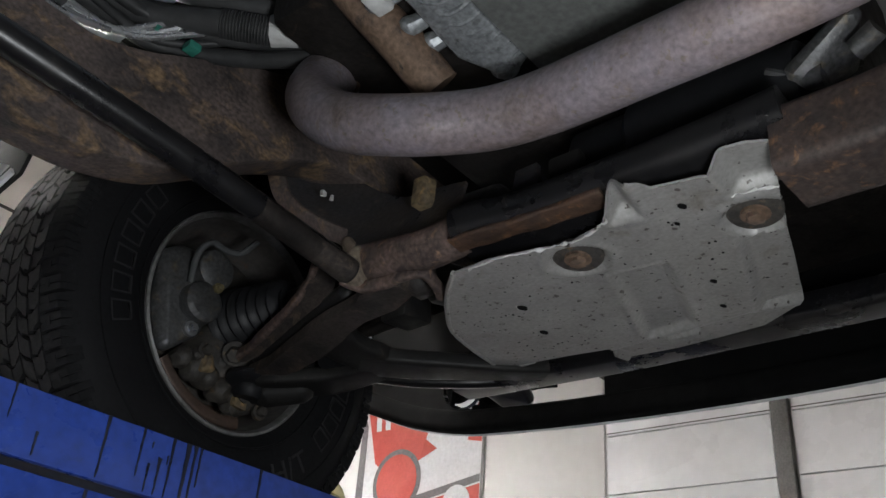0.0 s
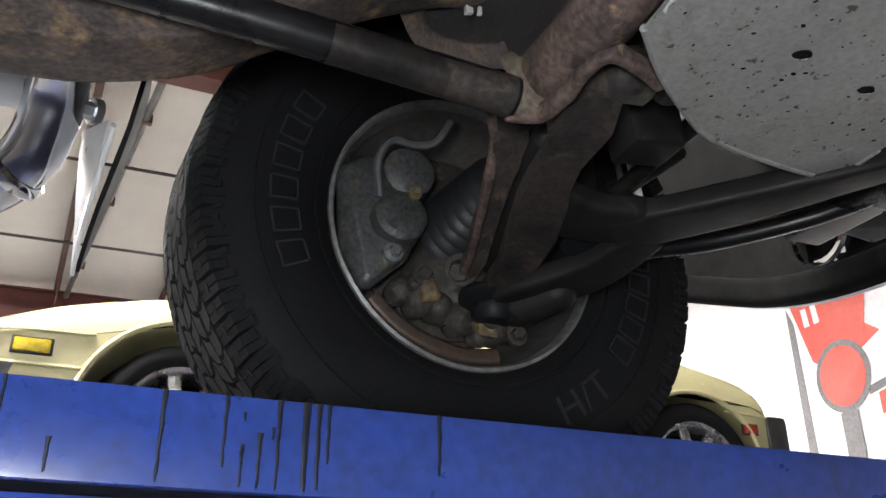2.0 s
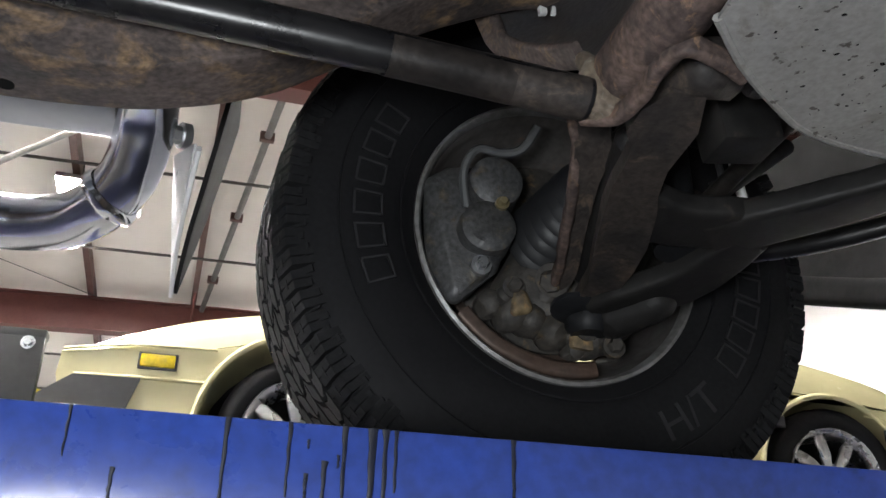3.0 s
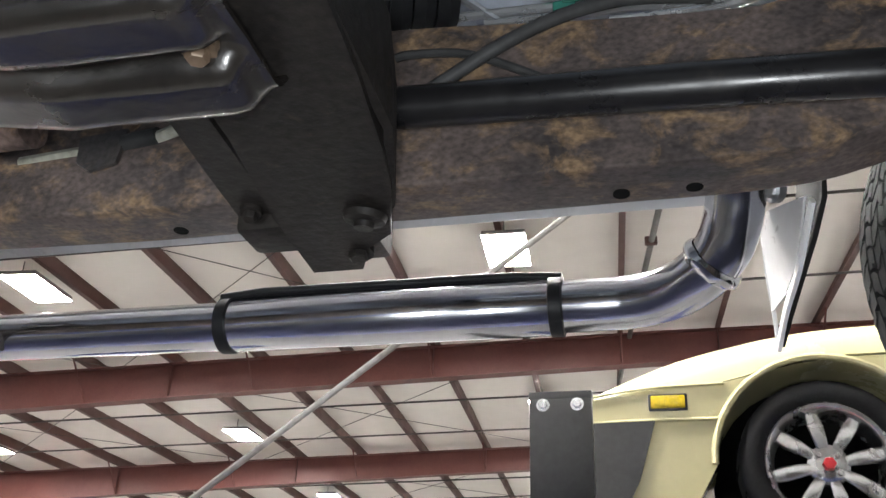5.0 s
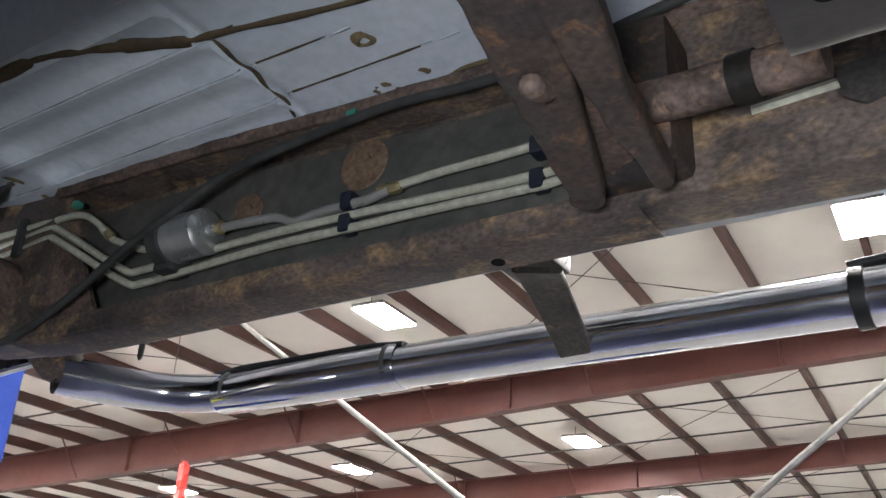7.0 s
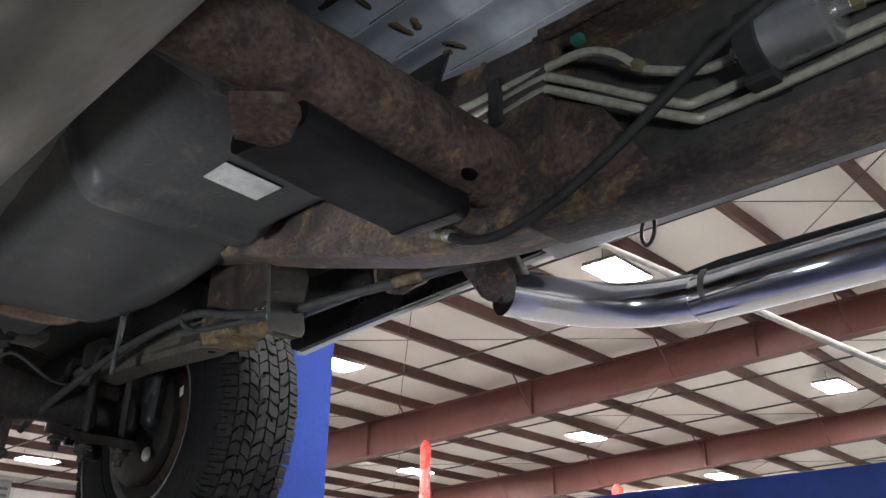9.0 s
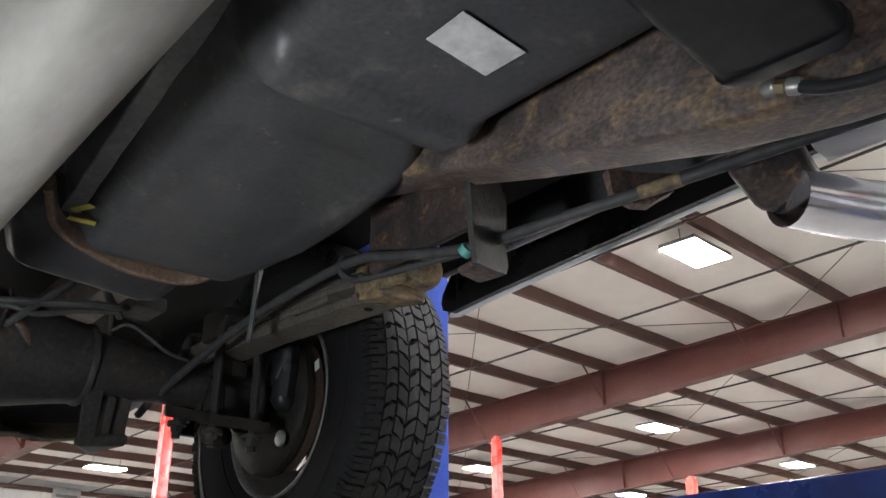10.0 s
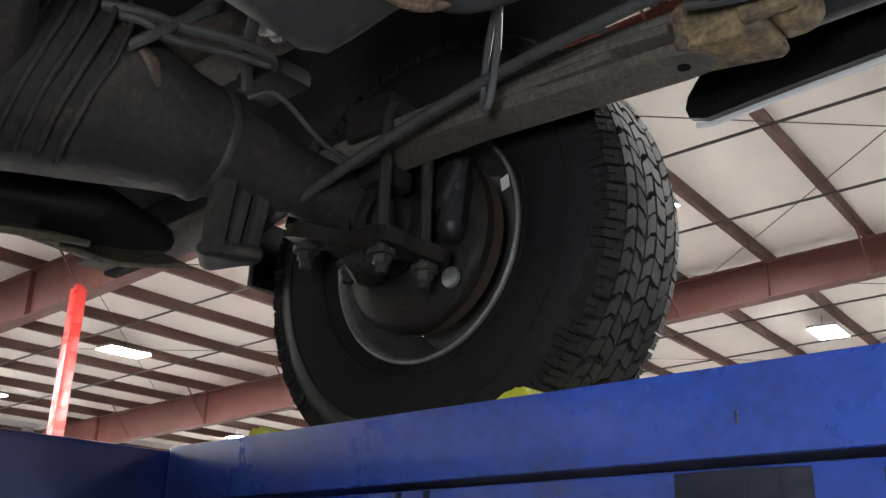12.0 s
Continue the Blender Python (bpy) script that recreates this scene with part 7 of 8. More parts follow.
part("tank_hanger", uneven(plate([(-2.49, 0.035, 2.155), (-2.483, 0.068, 2.155), (-2.464, 0.077, 2.155), (-2.42, 0.06, 2.158), (-2.412, 0.04, 2.16), (-2.445, 0.0, 2.156)], 0.012, 0.003), 0.004, 30), "rust", tm)
part("shield_bracket", uneven(hull([((-2.56, 0.05, 2.25), 0.02), ((-2.50, 0.02, 2.27), 0.02), ((-2.58, -0.02, 2.28), 0.018)], rough=0.004), 0.001), "plastic", truck)

# plastic canister in front of the tank
can = part("vapour_canister", sweep(smooth_path([(-2.500, 0.075, 2.175), (-2.518, 0.2, 2.175), (-2.530, 0.315, 2.175)], 4), rounded(0.112, 0.03, 0.012), up=(0, 0, 1)), "boot", truck, "black plastic canister beside the fuel tank")
part("canister_end", sweep([(-2.530, 0.313, 2.175), (-2.531, 0.325, 2.175), (-2.532, 0.334, 2.175)], rounded(0.116, 0.034, 0.013), up=(0, 0, 1), scales=[1, 1, 0.9]), "boot", can)

# fuel tank: two moulded halves with a raised band between them and a label
rows = []
for x in np.linspace(-2.56, -3.80, 96):
    row = []
    inner = float(np.interp(-x, (2.56, 2.9, 3.1, 3.5, 3.7, 3.8), (-0.005, 0.027, 0.050, 0.072, 0.10, 0.15)))
    outer = float(np.interp(-x, (2.56, 3.0, 3.05, 3.09, 3.13, 3.2, 3.345, 3.46, 3.62, 3.70, 3.80), (0.39, 0.39, 0.40, 0.425, 0.445, 0.458, 0.474, 0.480, 0.462, 0.44, 0.38)))
    for k in range(49):
        a = k / 48
        y = inner + (outer - inner) * a
        edge = min(a, 1 - a) * (outer - inner)
        z = 2.280 + 0.034 * max(0.0, min(1.0, (-3.000 - x) / 0.035)) ** 0.8
        # the broad band stands proud between the two shells
        z -= 0.016 * max(0.0, 1 - abs((x + 2.957 + 0.10 * max(0.0, y - 0.2) ** 2) / 0.034) ** 7)
        front, back = (x + 2.56) / -0.07, (3.80 + x) / 0.16
        z += 0.10 * (1 - min(1.0, edge / 0.07)) ** 2.3
        z += 0.10 * max(0.0, 1 - front) ** 2 + 0.16 * max(0.0, 1 - back) ** 2
        # shallow pressed panel in the rear shell
        if x < -3.04:
            z += 0.006 * max(0.0, 1 - ((x + 3.34) / 0.22) ** 6) * max(0.0, 1 - ((y - 0.26) / 0.12) ** 6)
        row.append((x, y, z + 0.003 * math.sin(x * 9) * math.sin(y * 14)))
    rows.append([(x, row[0][1], 2.52)] + row + [(x, row[-1][1], 2.52)])
tank = part("fuel_tank", sheet(rows), "plastic", truck, "black plastic fuel tank with a dusty lower shell", smooth=60)
part("tank_rear_shell", uneven(hull([((-3.70, 0.06, 2.40), 0.05), ((-3.70, 0.34, 2.40), 0.05), ((-3.86, 0.12, 2.39), 0.05), ((-3.86, 0.33, 2.385), 0.06), ((-3.72, 0.2, 2.37), 0.05)], sub=2), 0.001), "plastic", tank)
rim_pts = [(-3.52, 0.035, 2.345), (-3.60, 0.08, 2.322), (-3.66, 0.17, 2.318), (-3.69, 0.26, 2.318), (-3.685, 0.345, 2.325), (-3.62, 0.388, 2.345)]
part("tank_seam", uneven(sweep(smooth_path(rim_pts, 6), rounded(0.014, 0.03, 0.005), up=(0, 0, 1)), 0.002, 40), "rustpipe", tank, "rusty band round the end of the tank")
part("inner_flange", uneven(sweep(smooth_path([(-2.58, -0.008, 2.40), (-2.75, 0.004, 2.352), (-2.93, 0.016, 2.345), (-3.05, 0.030, 2.342), (-3.25, 0.053, 2.345), (-3.45, 0.076, 2.345), (-3.595, 0.094, 2.345)], 5), rounded(0.028, 0.006, 0.002), up=(0, 0, 1)), 0.002, 20), "panpaint", tank, "pale edge of a heat shield")
part("tank_label", plate([(-2.763, 0.176, 2.2765), (-2.771, 0.269, 2.2765), (-2.829, 0.266, 2.2765), (-2.82, 0.177, 2.2765)], 0.001, 0.0), "sticker", tank, "worn white label")
for x, y in ((-3.51, 0.085), (-3.555, 0.10)):
    part("chalk_mark", uneven(box((x - 0.02, y - 0.006, 2.315), (x + 0.02, y + 0.006, 2.3165), 0.0, Matrix.Rotation(radians(25 if x > -3.53 else 80), 3, "Z")), 0.003, 80), "chalk", tank, "yellow paint mark")

# driveshaft with its yoke
ds = part("driveshaft", tube([(-1.42, -0.128, 2.235), (-3.50, -0.118, 2.20)], 0.066, 36), "shaft", truck, "broad grey aluminium driveshaft")
part("shaft_end", uneven(lathe([(0.066, -0.002), (0.068, 0.02), (0.066, 0.05), (0.058, 0.085), (0.046, 0.11), (0.04, 0.13), (0.0, 0.13)], (-3.50, -0.118, 2.20), (-1, 0.0, -0.017), 32), 0.0015, 30), "shaft", ds)
for s in (-1, 1):
    part("yoke_ear", hull([((-3.63, -0.118 + s * 0.045, 2.195), 0.024), ((-3.60, -0.118 + s * 0.03, 2.195), 0.026), ((-3.68, -0.118 + s * 0.048, 2.193), 0.022)], rough=0.002), "shaft", ds)
    part("joint_cap", lathe([(0.0, 0.0), (0.013, 0.0), (0.016, -0.004), (0.019, -0.004), (0.019, -0.03), (0.0, -0.03)], (-3.675, -0.118 + s * 0.072, 2.193), (0, s, 0), 22), "darksteel", ds)

# rear axle: tube, diff with ribs, spring seat
AXZ = 2.235
prof = [(0.0, -0.26), (0.09, -0.24), (0.132, -0.18), (0.140, -0.08), (0.134, 0.02), (0.118, 0.10), (0.103, 0.17), (0.086, 0.25), (0.080, 0.292), (0.083, 0.296), (0.083, 0.304), (0.072, 0.309), (0.060, 0.38), (0.053, 0.45), (0.050, 0.55), (0.048, 0.70)]
ax = part("rear_axle", uneven(lathe(prof, (-4.05, 0.0, AXZ), (0, 1, 0), 44), 0.0022, 22), "axle", truck, "grimy dark rear axle with a broad cast centre")
part("pinion_housing", uneven(hull([((-3.99, -0.10, 2.225), 0.125), ((-3.88, -0.115, 2.21), 0.085), ((-3.77, -0.118, 2.20), 0.052)], rough=0.004, sub=3), 0.002), "axle", ax, "cast pinion housing")
for k in range(7):
    y = -0.045 + 0.024 * k
    r = 0.1425 - 0.0022 * k
    part("cooling_rib", uneven(tube([(-4.05 + r * math.cos(a), y + 0.02 * math.sin(a * 2), AXZ + r * math.sin(a)) for a in np.linspace(0.75, -1.25, 12)], 0.0036, 8, curve=2), 0.0012, 40), "axle", ax)
part("rust_streak", uneven(hull([((-3.955, 0.085, 2.30), 0.008), ((-3.945, 0.15, 2.25), 0.010), ((-3.965, 0.18, 2.20), 0.008)]), 0.004, 45), "tipdark", ax, "brown rust streak on the housing")
part("diff_cover", uneven(lathe([(0.14, 0.0), (0.14, 0.015), (0.12, 0.05), (0.06, 0.075), (0.0, 0.08)], (-4.17, -0.10, 2.21), (-1, 0, 0), 32), 0.003, 25), "axle", ax)
shock = part("shock_mount", uneven(plate([(-4.01, 0.300, 2.175), (-4.01, 0.335, 2.185), (-4.03, 0.338, 2.09), (-4.03, 0.308, 2.075)], 0.010, 0.003), 0.001, 30), "axle", ax, "folded plate bracket below the axle tube")
for y0, y1 in ((0.352, 0.366), (0.378, 0.398)):
    part("mount_plate", uneven(plate([(-4.02, y0, 2.175), (-4.02, y1, 2.17), (-4.04, y1, 2.09), (-4.04, y0, 2.085)], 0.04, 0.002), 0.001, 30), "axle", shock)
part("mount_foot", uneven(hull([((-4.04, 0.315, 2.082), 0.012), ((-4.04, 0.395, 2.094), 0.013), ((-4.08, 0.35, 2.085), 0.016)], rough=0.003), 0.001), "axle", shock)
part("brake_pipe_loop", tube([(-4.0, 0.33, 2.30), (-3.975, 0.36, 2.31), (-3.97, 0.44, 2.268), (-3.975, 0.50, 2.26)], 0.004, 8, curve=5), "loom", ax)
# tan heat shield and the dark box behind the axle
part("rear_shield", uneven(sweep(smooth_path([(-4.36, -0.12, 2.105), (-4.35, 0.06, 2.12), (-4.34, 0.18, 2.145), (-4.35, 0.24, 2.155)], 5), rounded(0.20, 0.012, 0.004), up=(0.35, 0, 1)), 0.006, 14), "tan", truck, "tan weathered heat shield behind the axle")
part("rear_shield", uneven(sweep(smooth_path([(-4.40, 0.26, 2.165), (-4.39, 0.36, 2.165), (-4.38, 0.46, 2.185)], 5), rounded(0.14, 0.010, 0.004), up=(0.5, 0.1, 1)), 0.006, 14), "tan", truck)
part("rear_box", uneven(hull([((-4.42, 0.34, 2.25), 0.04), ((-4.42, 0.46, 2.23), 0.03), ((-4.45, 0.36, 2.19), 0.02), ((-4.5, 0.20, 2.25), 0.05)]), 0.004, 20), "forged", truck)
part("axle_frame_bracket", uneven(plate([(-4.20, 0.40, 2.40), (-4.20, 0.52, 2.375), (-4.22, 0.50, 2.335), (-4.24, 0.42, 2.325)], 0.05, 0.006), 0.003, 25), "leaf", truck, "brown bracket above the axle")

# leaf spring pack on the axle
spring_line = [(-3.33, 2.288), (-3.42, 2.306), (-3.55, 2.320), (-3.70, 2.326), (-3.85, 2.328), (-4.05, 2.328), (-4.3, 2.32), (-4.6, 2.31), (-4.9, 2.32)]
sp = part("leaf_spring", uneven(sweep(smooth_path([(x, 0.580, z) for x, z in spring_line], 5), rounded(0.064, 0.0125, 0.0015), up=(0, 0, 1)), 0.0003, 20), "leaf", truck, "grimy brown multi-leaf rear spring")
for k, (x0, x1) in enumerate(((-3.47, -4.7), (-3.55, -4.6), (-3.66, -4.5))):
    zz = float(np.interp(-x0, [-q[0] for q in spring_line], [q[1] for q in spring_line]))
    pts = [(x, 0.580, z - 0.0128 * (k + 1)) for x, z in spring_line if x1 <= x < x0 - 0.02]
    part("leaf", uneven(sweep(smooth_path([(x0, 0.580, zz - 0.0128 * (k + 1))] + pts, 4), rounded(0.0635, 0.0122, 0.0012), up=(0, 0, 1)), 0.0003, 20), "leaf", sp)
# the thick straight helper leaf below, with a rounded tip and a hole
tip = [(-3.428, 0.0), (-3.434, 0.016), (-3.448, 0.027), (-3.475, 0.032)]
plan = [(x, 0.580 + w) for x, w in tip] + [(-3.8, 0.612), (-4.4, 0.612), (-4.4, 0.548), (-3.8, 0.548)] + [(x, 0.580 - w) for x, w in reversed(tip[1:])]


def helper_z(x):
    return 2.256 + 0.030 * min(1.0, (-3.43 - x) / 0.45)


part("helper_leaf", uneven(plate([(x, y, helper_z(x)) for x, y in plan[::-1]], -0.016, 0.002), 0.0004, 20), "leaf", sp, "thick straight helper leaf with a rounded tip")
part("leaf_hole", lathe([(0.0, -0.0012), (0.008, -0.0012), (0.0085, 0.001), (0.0, 0.001)], (-3.468, 0.580, helper_z(-3.468) - 0.0005), (0, 0, 1), 14), "hole", sp)
part("spring_eye", uneven(lathe([(0.0, -0.036), (0.024, -0.036), (0.028, -0.03), (0.028, 0.03), (0.024, 0.036), (0.0, 0.036)], (-3.335, 0.580, 2.290), (0, 1, 0), 24), 0.004, 40), "ochre", sp, "ochre rusted spring eye")
clamp = part("eye_hanger", uneven(hull([((x, y, z), 0.007) for x, y, z in ((-3.455, 0.548, 2.268), (-3.455, 0.548, 2.312), (-3.36, 0.548, 2.252), (-3.37, 0.548, 2.318), (-3.45, 0.612, 2.268), (-3.36, 0.612, 2.255), (-3.37, 0.612, 2.318))]), 0.007, 55), "ochre", sp, "ochre dusted spring clamp")
part("hanger_ear", uneven(box((-3.375, 0.526, 2.255), (-3.315, 0.545, 2.335), 0.004), 0.003, 40), "ochre", clamp)
for x, z in ((-3.45, 2.30), (-3.45, 2.265), (-3.41, 2.305), (-3.365, 2.30), (-3.368, 2.262)):
    part("rivet", lathe([(0.0, 0.006), (0.006, 0.005), (0.009, 0.0), (0.0, 0.0)], (x, 0.541 if x < -3.4 else 0.533, z), (0, -1, 0), 10), "rust", clamp)
def seat_z(x):
    return 2.150 - 0.26 * (x + 4.02)


for x in (-3.93, -4.10):
    for y in (0.535, 0.625):
        part("u_bolt", tube([(x, y, seat_z(x) - 0.045), (x, y, 2.30), (x, y, 2.33), (x, y + (0.01 if y < 0.58 else -0.01), 2.355), (x, 0.58, 2.362)], 0.0095, 8), "axle", sp)
        part("u_bolt_nut", uneven(hexbolt((x, y, seat_z(x) - 0.014), (0, 0, -1), 0.014, 0.018), 0.001, 60), "axle", sp)
seat = [(-4.135, 0.535), (-4.13, 0.512), (-4.10, 0.506), (-4.072, 0.515), (-4.05, 0.532), (-4.015, 0.540), (-3.98, 0.532), (-3.96, 0.515), (-3.93, 0.506), (-3.902, 0.512), (-3.896, 0.535), (-3.905, 0.56), (-3.905, 0.60), (-3.896, 0.625), (-3.902, 0.648), (-3.93, 0.654), (-3.96, 0.645), (-3.98, 0.628), (-4.015, 0.620), (-4.05, 0.628), (-4.072, 0.645), (-4.10, 0.654), (-4.13, 0.648), (-4.135, 0.625), (-4.125, 0.60), (-4.125, 0.56)]
part("spring_plate", uneven(plate([(x, y, seat_z(x)) for x, y in seat], 0.022, 0.006), 0.003, 35), "darksteel", sp, "grimy cast spring plate with bolt lobes")
part("plate_boss", uneven(hull([((-4.015, 0.57, 2.13), 0.024), ((-4.03, 0.60, 2.12), 0.022), ((-3.99, 0.59, 2.12), 0.02)], rough=0.003), 0.002, 40), "darksteel", sp)
part("spring_pad", uneven(box((-4.13, 0.545, 2.24), (-3.95, 0.615, 2.275), 0.008), 0.002, 25), "darksteel", sp)
part("pad_top", uneven(box((-4.03, 0.535, 2.318), (-3.93, 0.625, 2.385), 0.012), 0.003, 25), "darksteel", sp)
for x, y in ((-3.965, 0.55), (-4.06, 0.55)):
    part("seat_arch", uneven(tube([(x - 0.03, y, 2.16), (x - 0.025, y, 2.20), (x, y, 2.222), (x + 0.025, y, 2.20), (x + 0.03, y, 2.16)], 0.010, 8, curve=3), 0.002, 40), "darksteel", sp)

# rear brake: backing plate, cylinder, sticker and a bright plug
bp = part("backing_plate", uneven(lathe([(0.05, 0.02), (0.11, 0.022), (0.15, 0.028), (0.163, 0.04), (0.165, 0.055), (0.155, 0.06), (0.0, 0.06)], (-4.056, 0.69, WZ), (0, 1, 0), 48), 0.002, 20), "darksteel", truck, "brown brake backing plate")
part("backing_plate_lower", uneven(lathe([(0.158, 0.05), (0.16, 0.085), (0.14, 0.095)], (-4.056, 0.69, WZ), (0, 1, 0), 48), 0.001), "disc", bp)
part("park_cable_guide", uneven(hull([((-3.955, 0.70, 2.25), 0.03), ((-3.93, 0.70, 2.31), 0.025), ((-3.99, 0.70, 2.28), 0.02)], rough=0.006), 0.001), "boot", bp)
part("plate_bulge", uneven(hull([((-3.95, 0.705, 2.21), 0.03), ((-3.94, 0.705, 2.28), 0.03)], rough=0.004), 0.001), "boot", bp)
part("plug", lathe([(0.0, -0.006), (0.010, -0.006), (0.0165, -0.003), (0.018, 0.003), (0.0, 0.004)], (-3.943, 0.699, 2.123), (0, 1, 0), 20), "zinc", bp, "bright round plug")
part("date_sticker", plate([(-3.862, 0.727, 2.256), (-3.846, 0.727, 2.262), (-3.849, 0.727, 2.284), (-3.865, 0.727, 2.278)], 0.001), "sticker", bp)
part("axle_flange", lathe([(0.0, 0.0), (0.075, 0.0), (0.08, 0.006), (0.08, 0.018), (0.06, 0.03), (0.0, 0.03)], (-4.056, 0.665, WZ), (0, 1, 0), 32), "darksteel", bp)

# parking brake cable with its hangers
part("parking_cable", tube([(-2.55, 0.60, 2.24), (-2.75, 0.56, 2.235), (-2.95, 0.52, 2.232), (-3.115, 0.496, 2.235), (-3.25, 0.478, 2.262), (-3.347, 0.470, 2.284), (-3.50, 0.47, 2.286), (-3.683, 0.472, 2.275), (-3.85, 0.466, 2.245), (-4.05, 0.455, 2.19), (-4.11, 0.45, 2.165)], 0.0082, 10, curve=6), "loom", truck, "black sheathed parking brake cable")
part("brake_pipe", tube([(-2.75, 0.62, 2.275), (-2.95, 0.57, 2.258), (-3.115, 0.535, 2.25), (-3.347, 0.50, 2.262), (-3.42, 0.49, 2.275)], 0.006, 8, curve=6), "loom", truck)
part("cable_hook", tube([(-3.40, 0.476, 2.305), (-3.392, 0.466, 2.288), (-3.388, 0.467, 2.272), (-3.382, 0.482, 2.266), (-3.378, 0.50, 2.275)], 0.0055, 7, curve=4), "hose", truck, "small dark cable hook")
part("cable_hanger", tube([(-3.655, 0.46, 2.40), (-3.66, 0.462, 2.32), (-3.672, 0.464, 2.25), (-3.683, 0.468, 2.232), (-3.694, 0.474, 2.245), (-3.69, 0.478, 2.32), (-3.675, 0.48, 2.40)], 0.005, 8, curve=5), "strap", truck, "bent wire cable hanger")
part("cable_mark", tube([(-3.110, 0.494, 2.234), (-3.121, 0.494, 2.228)], 0.0105, 10), "teal", truck, "teal paint mark on the cable")
# spring hanger plate on the rail
hp = part("spring_hanger", uneven(plate([(-3.036, 0.430, 2.300), (-3.052, 0.476, 2.318), (-3.069, 0.520, 2.328), (-3.072, 0.533, 2.300), (-3.068, 0.524, 2.24), (-3.072, 0.534, 2.203), (-3.069, 0.525, 2.188), (-3.058, 0.49, 2.182), (-3.047, 0.452, 2.180), (-3.042, 0.440, 2.22)], 0.008, 0.002), 0.001, 30), "axle", truck, "dark steel hanger plate welded to the frame")
part("hanger_flange", uneven(plate([(-3.074, 0.536, 2.318), (-3.105, 0.542, 2.318), (-3.105, 0.542, 2.24), (-3.074, 0.536, 2.232)], 0.005, 0.001), 0.001, 30), "axle", hp)
part("hanger_foot", uneven(hull([((-3.10, 0.49, 2.203), 0.007), ((-3.135, 0.505, 2.210), 0.007), ((-3.16, 0.56, 2.219), 0.008), ((-3.09, 0.535, 2.204), 0.008)], rough=0.002), 0.001, 40), "rust", hp, "rusted foot of the hanger plate")
part("rail_bracket", uneven(plate([(-2.888, 0.535, 2.282), (-2.862, 0.59, 2.286), (-2.850, 0.622, 2.290), (-2.848, 0.618, 2.262), (-2.855, 0.598, 2.250), (-2.856, 0.575, 2.232), (-2.862, 0.552, 2.229), (-2.882, 0.535, 2.245)], 0.014, 0.004), 0.003, 45), "rust", truck, "small rusted bracket on the frame")
part("cable_tape", tube([(-2.79, 0.5525, 2.2345), (-2.845, 0.541, 2.2337)], 0.0093, 10), "ochre", truck, "ochre tape on the parking cable")
part("rail_web_plate", uneven(box((-3.34, 0.485, 2.26), (-3.06, 0.50, 2.42), 0.006), 0.003, 20), "darkrust", truck, "rusted kick-up plate of the rail")
part("vent_line", tube([(-3.60, 0.10, 2.40), (-3.75, 0.18, 2.385), (-3.95, 0.29, 2.362), (-4.05, 0.36, 2.35)], 0.0085, 8, curve=5), "loom", truck)
part("vent_line", tube([(-3.58, 0.13, 2.42), (-3.72, 0.20, 2.40), (-3.9, 0.27, 2.385)], 0.006, 8, curve=5), "hose", truck)
for p in ((-3.98, 0.33, 2.41), (-3.965, 0.345, 2.40)):
    part("hose_clamp", hexbolt(p, (0.2, -0.8, -0.4), 0.010, 0.014), "zinc", truck)
part("tank_end_bracket", uneven(box((-4.10, 0.37, 2.365), (-4.0, 0.44, 2.395), 0.008), 0.003), "forged", truck)
part("mud_flap", uneven(box((-4.49, 0.705, 2.215), (-4.47, 0.98, 2.36), 0.008), 0.004, 20), "boot", truck)
# breather and brake hoses above the axle
for pts, r in (([(-3.95, 0.06, 2.29), (-3.92, 0.119, 2.292), (-3.92, 0.173, 2.30), (-3.91, 0.24, 2.311), (-3.92, 0.30, 2.321), (-3.96, 0.34, 2.34)], 0.0075), ([(-3.96, 0.10, 2.24), (-3.92, 0.131, 2.265), (-3.92, 0.164, 2.301), (-3.92, 0.204, 2.341), (-3.95, 0.24, 2.38)], 0.0075), ([(-3.94, 0.09, 2.285), (-3.92, 0.12, 2.281), (-3.92, 0.159, 2.276), (-3.93, 0.237, 2.302), (-3.93, 0.31, 2.316)], 0.006)):
    part("axle_hose", tube(pts, r, 8, curve=5), "loom", truck, "black hose above the rear axle")

# ---------- around the lift ----------
# small sports car on the next lift
CY = 2.52
car = thing("sports_car", (0.5, 3.2, 2.09), "pale olive-yellow wedge-shaped sports car raised on another lift", "car")


def arch(cx, cz, r, n=14):
    return [(cx + r * math.cos(a), cz + r * math.sin(a)) for a in np.linspace(0, math.pi, n)]


FW, RW = (-0.215, 2.344), (1.66, 2.344)
low_z = 2.19
side = [(-0.95, 2.475), (-0.93, 2.40), (-0.80, 2.24), (-0.62, low_z)]
side += list(reversed(arch(FW[0], FW[1], 0.315)))
side += [(0.2, low_z), (1.2, low_z)] + list(reversed(arch(RW[0], RW[1], 0.285)))
side += [(1.96, 2.24), (1.985, 2.42), (2.0, 2.56), (1.93, 2.60), (1.5, 2.64), (0.9, 2.66), (0.2, 2.665), (-0.2, 2.662), (-0.50, 2.595), (-0.72, 2.57), (-0.945, 2.545)]
body = part("body", plate([(x, CY, z) for x, z in side][::-1], 1.42, 0.008), "car", car)
# shoulders lean inwards to the bonnet and the rear deck
crease = [(-0.945, 2.545), (-0.72, 2.57), (-0.50, 2.597), (-0.2, 2.664), (0.2, 2.668), (0.9, 2.662), (1.5, 2.642), (1.93, 2.602), (2.0, 2.56)]
upper = [(-0.96, 2.556), (-0.73, 2.665), (-0.50, 2.735), (-0.2, 2.785), (0.2, 2.80), (0.9, 2.82), (1.5, 2.805), (1.95, 2.715), (2.0, 2.60)]
rows = []
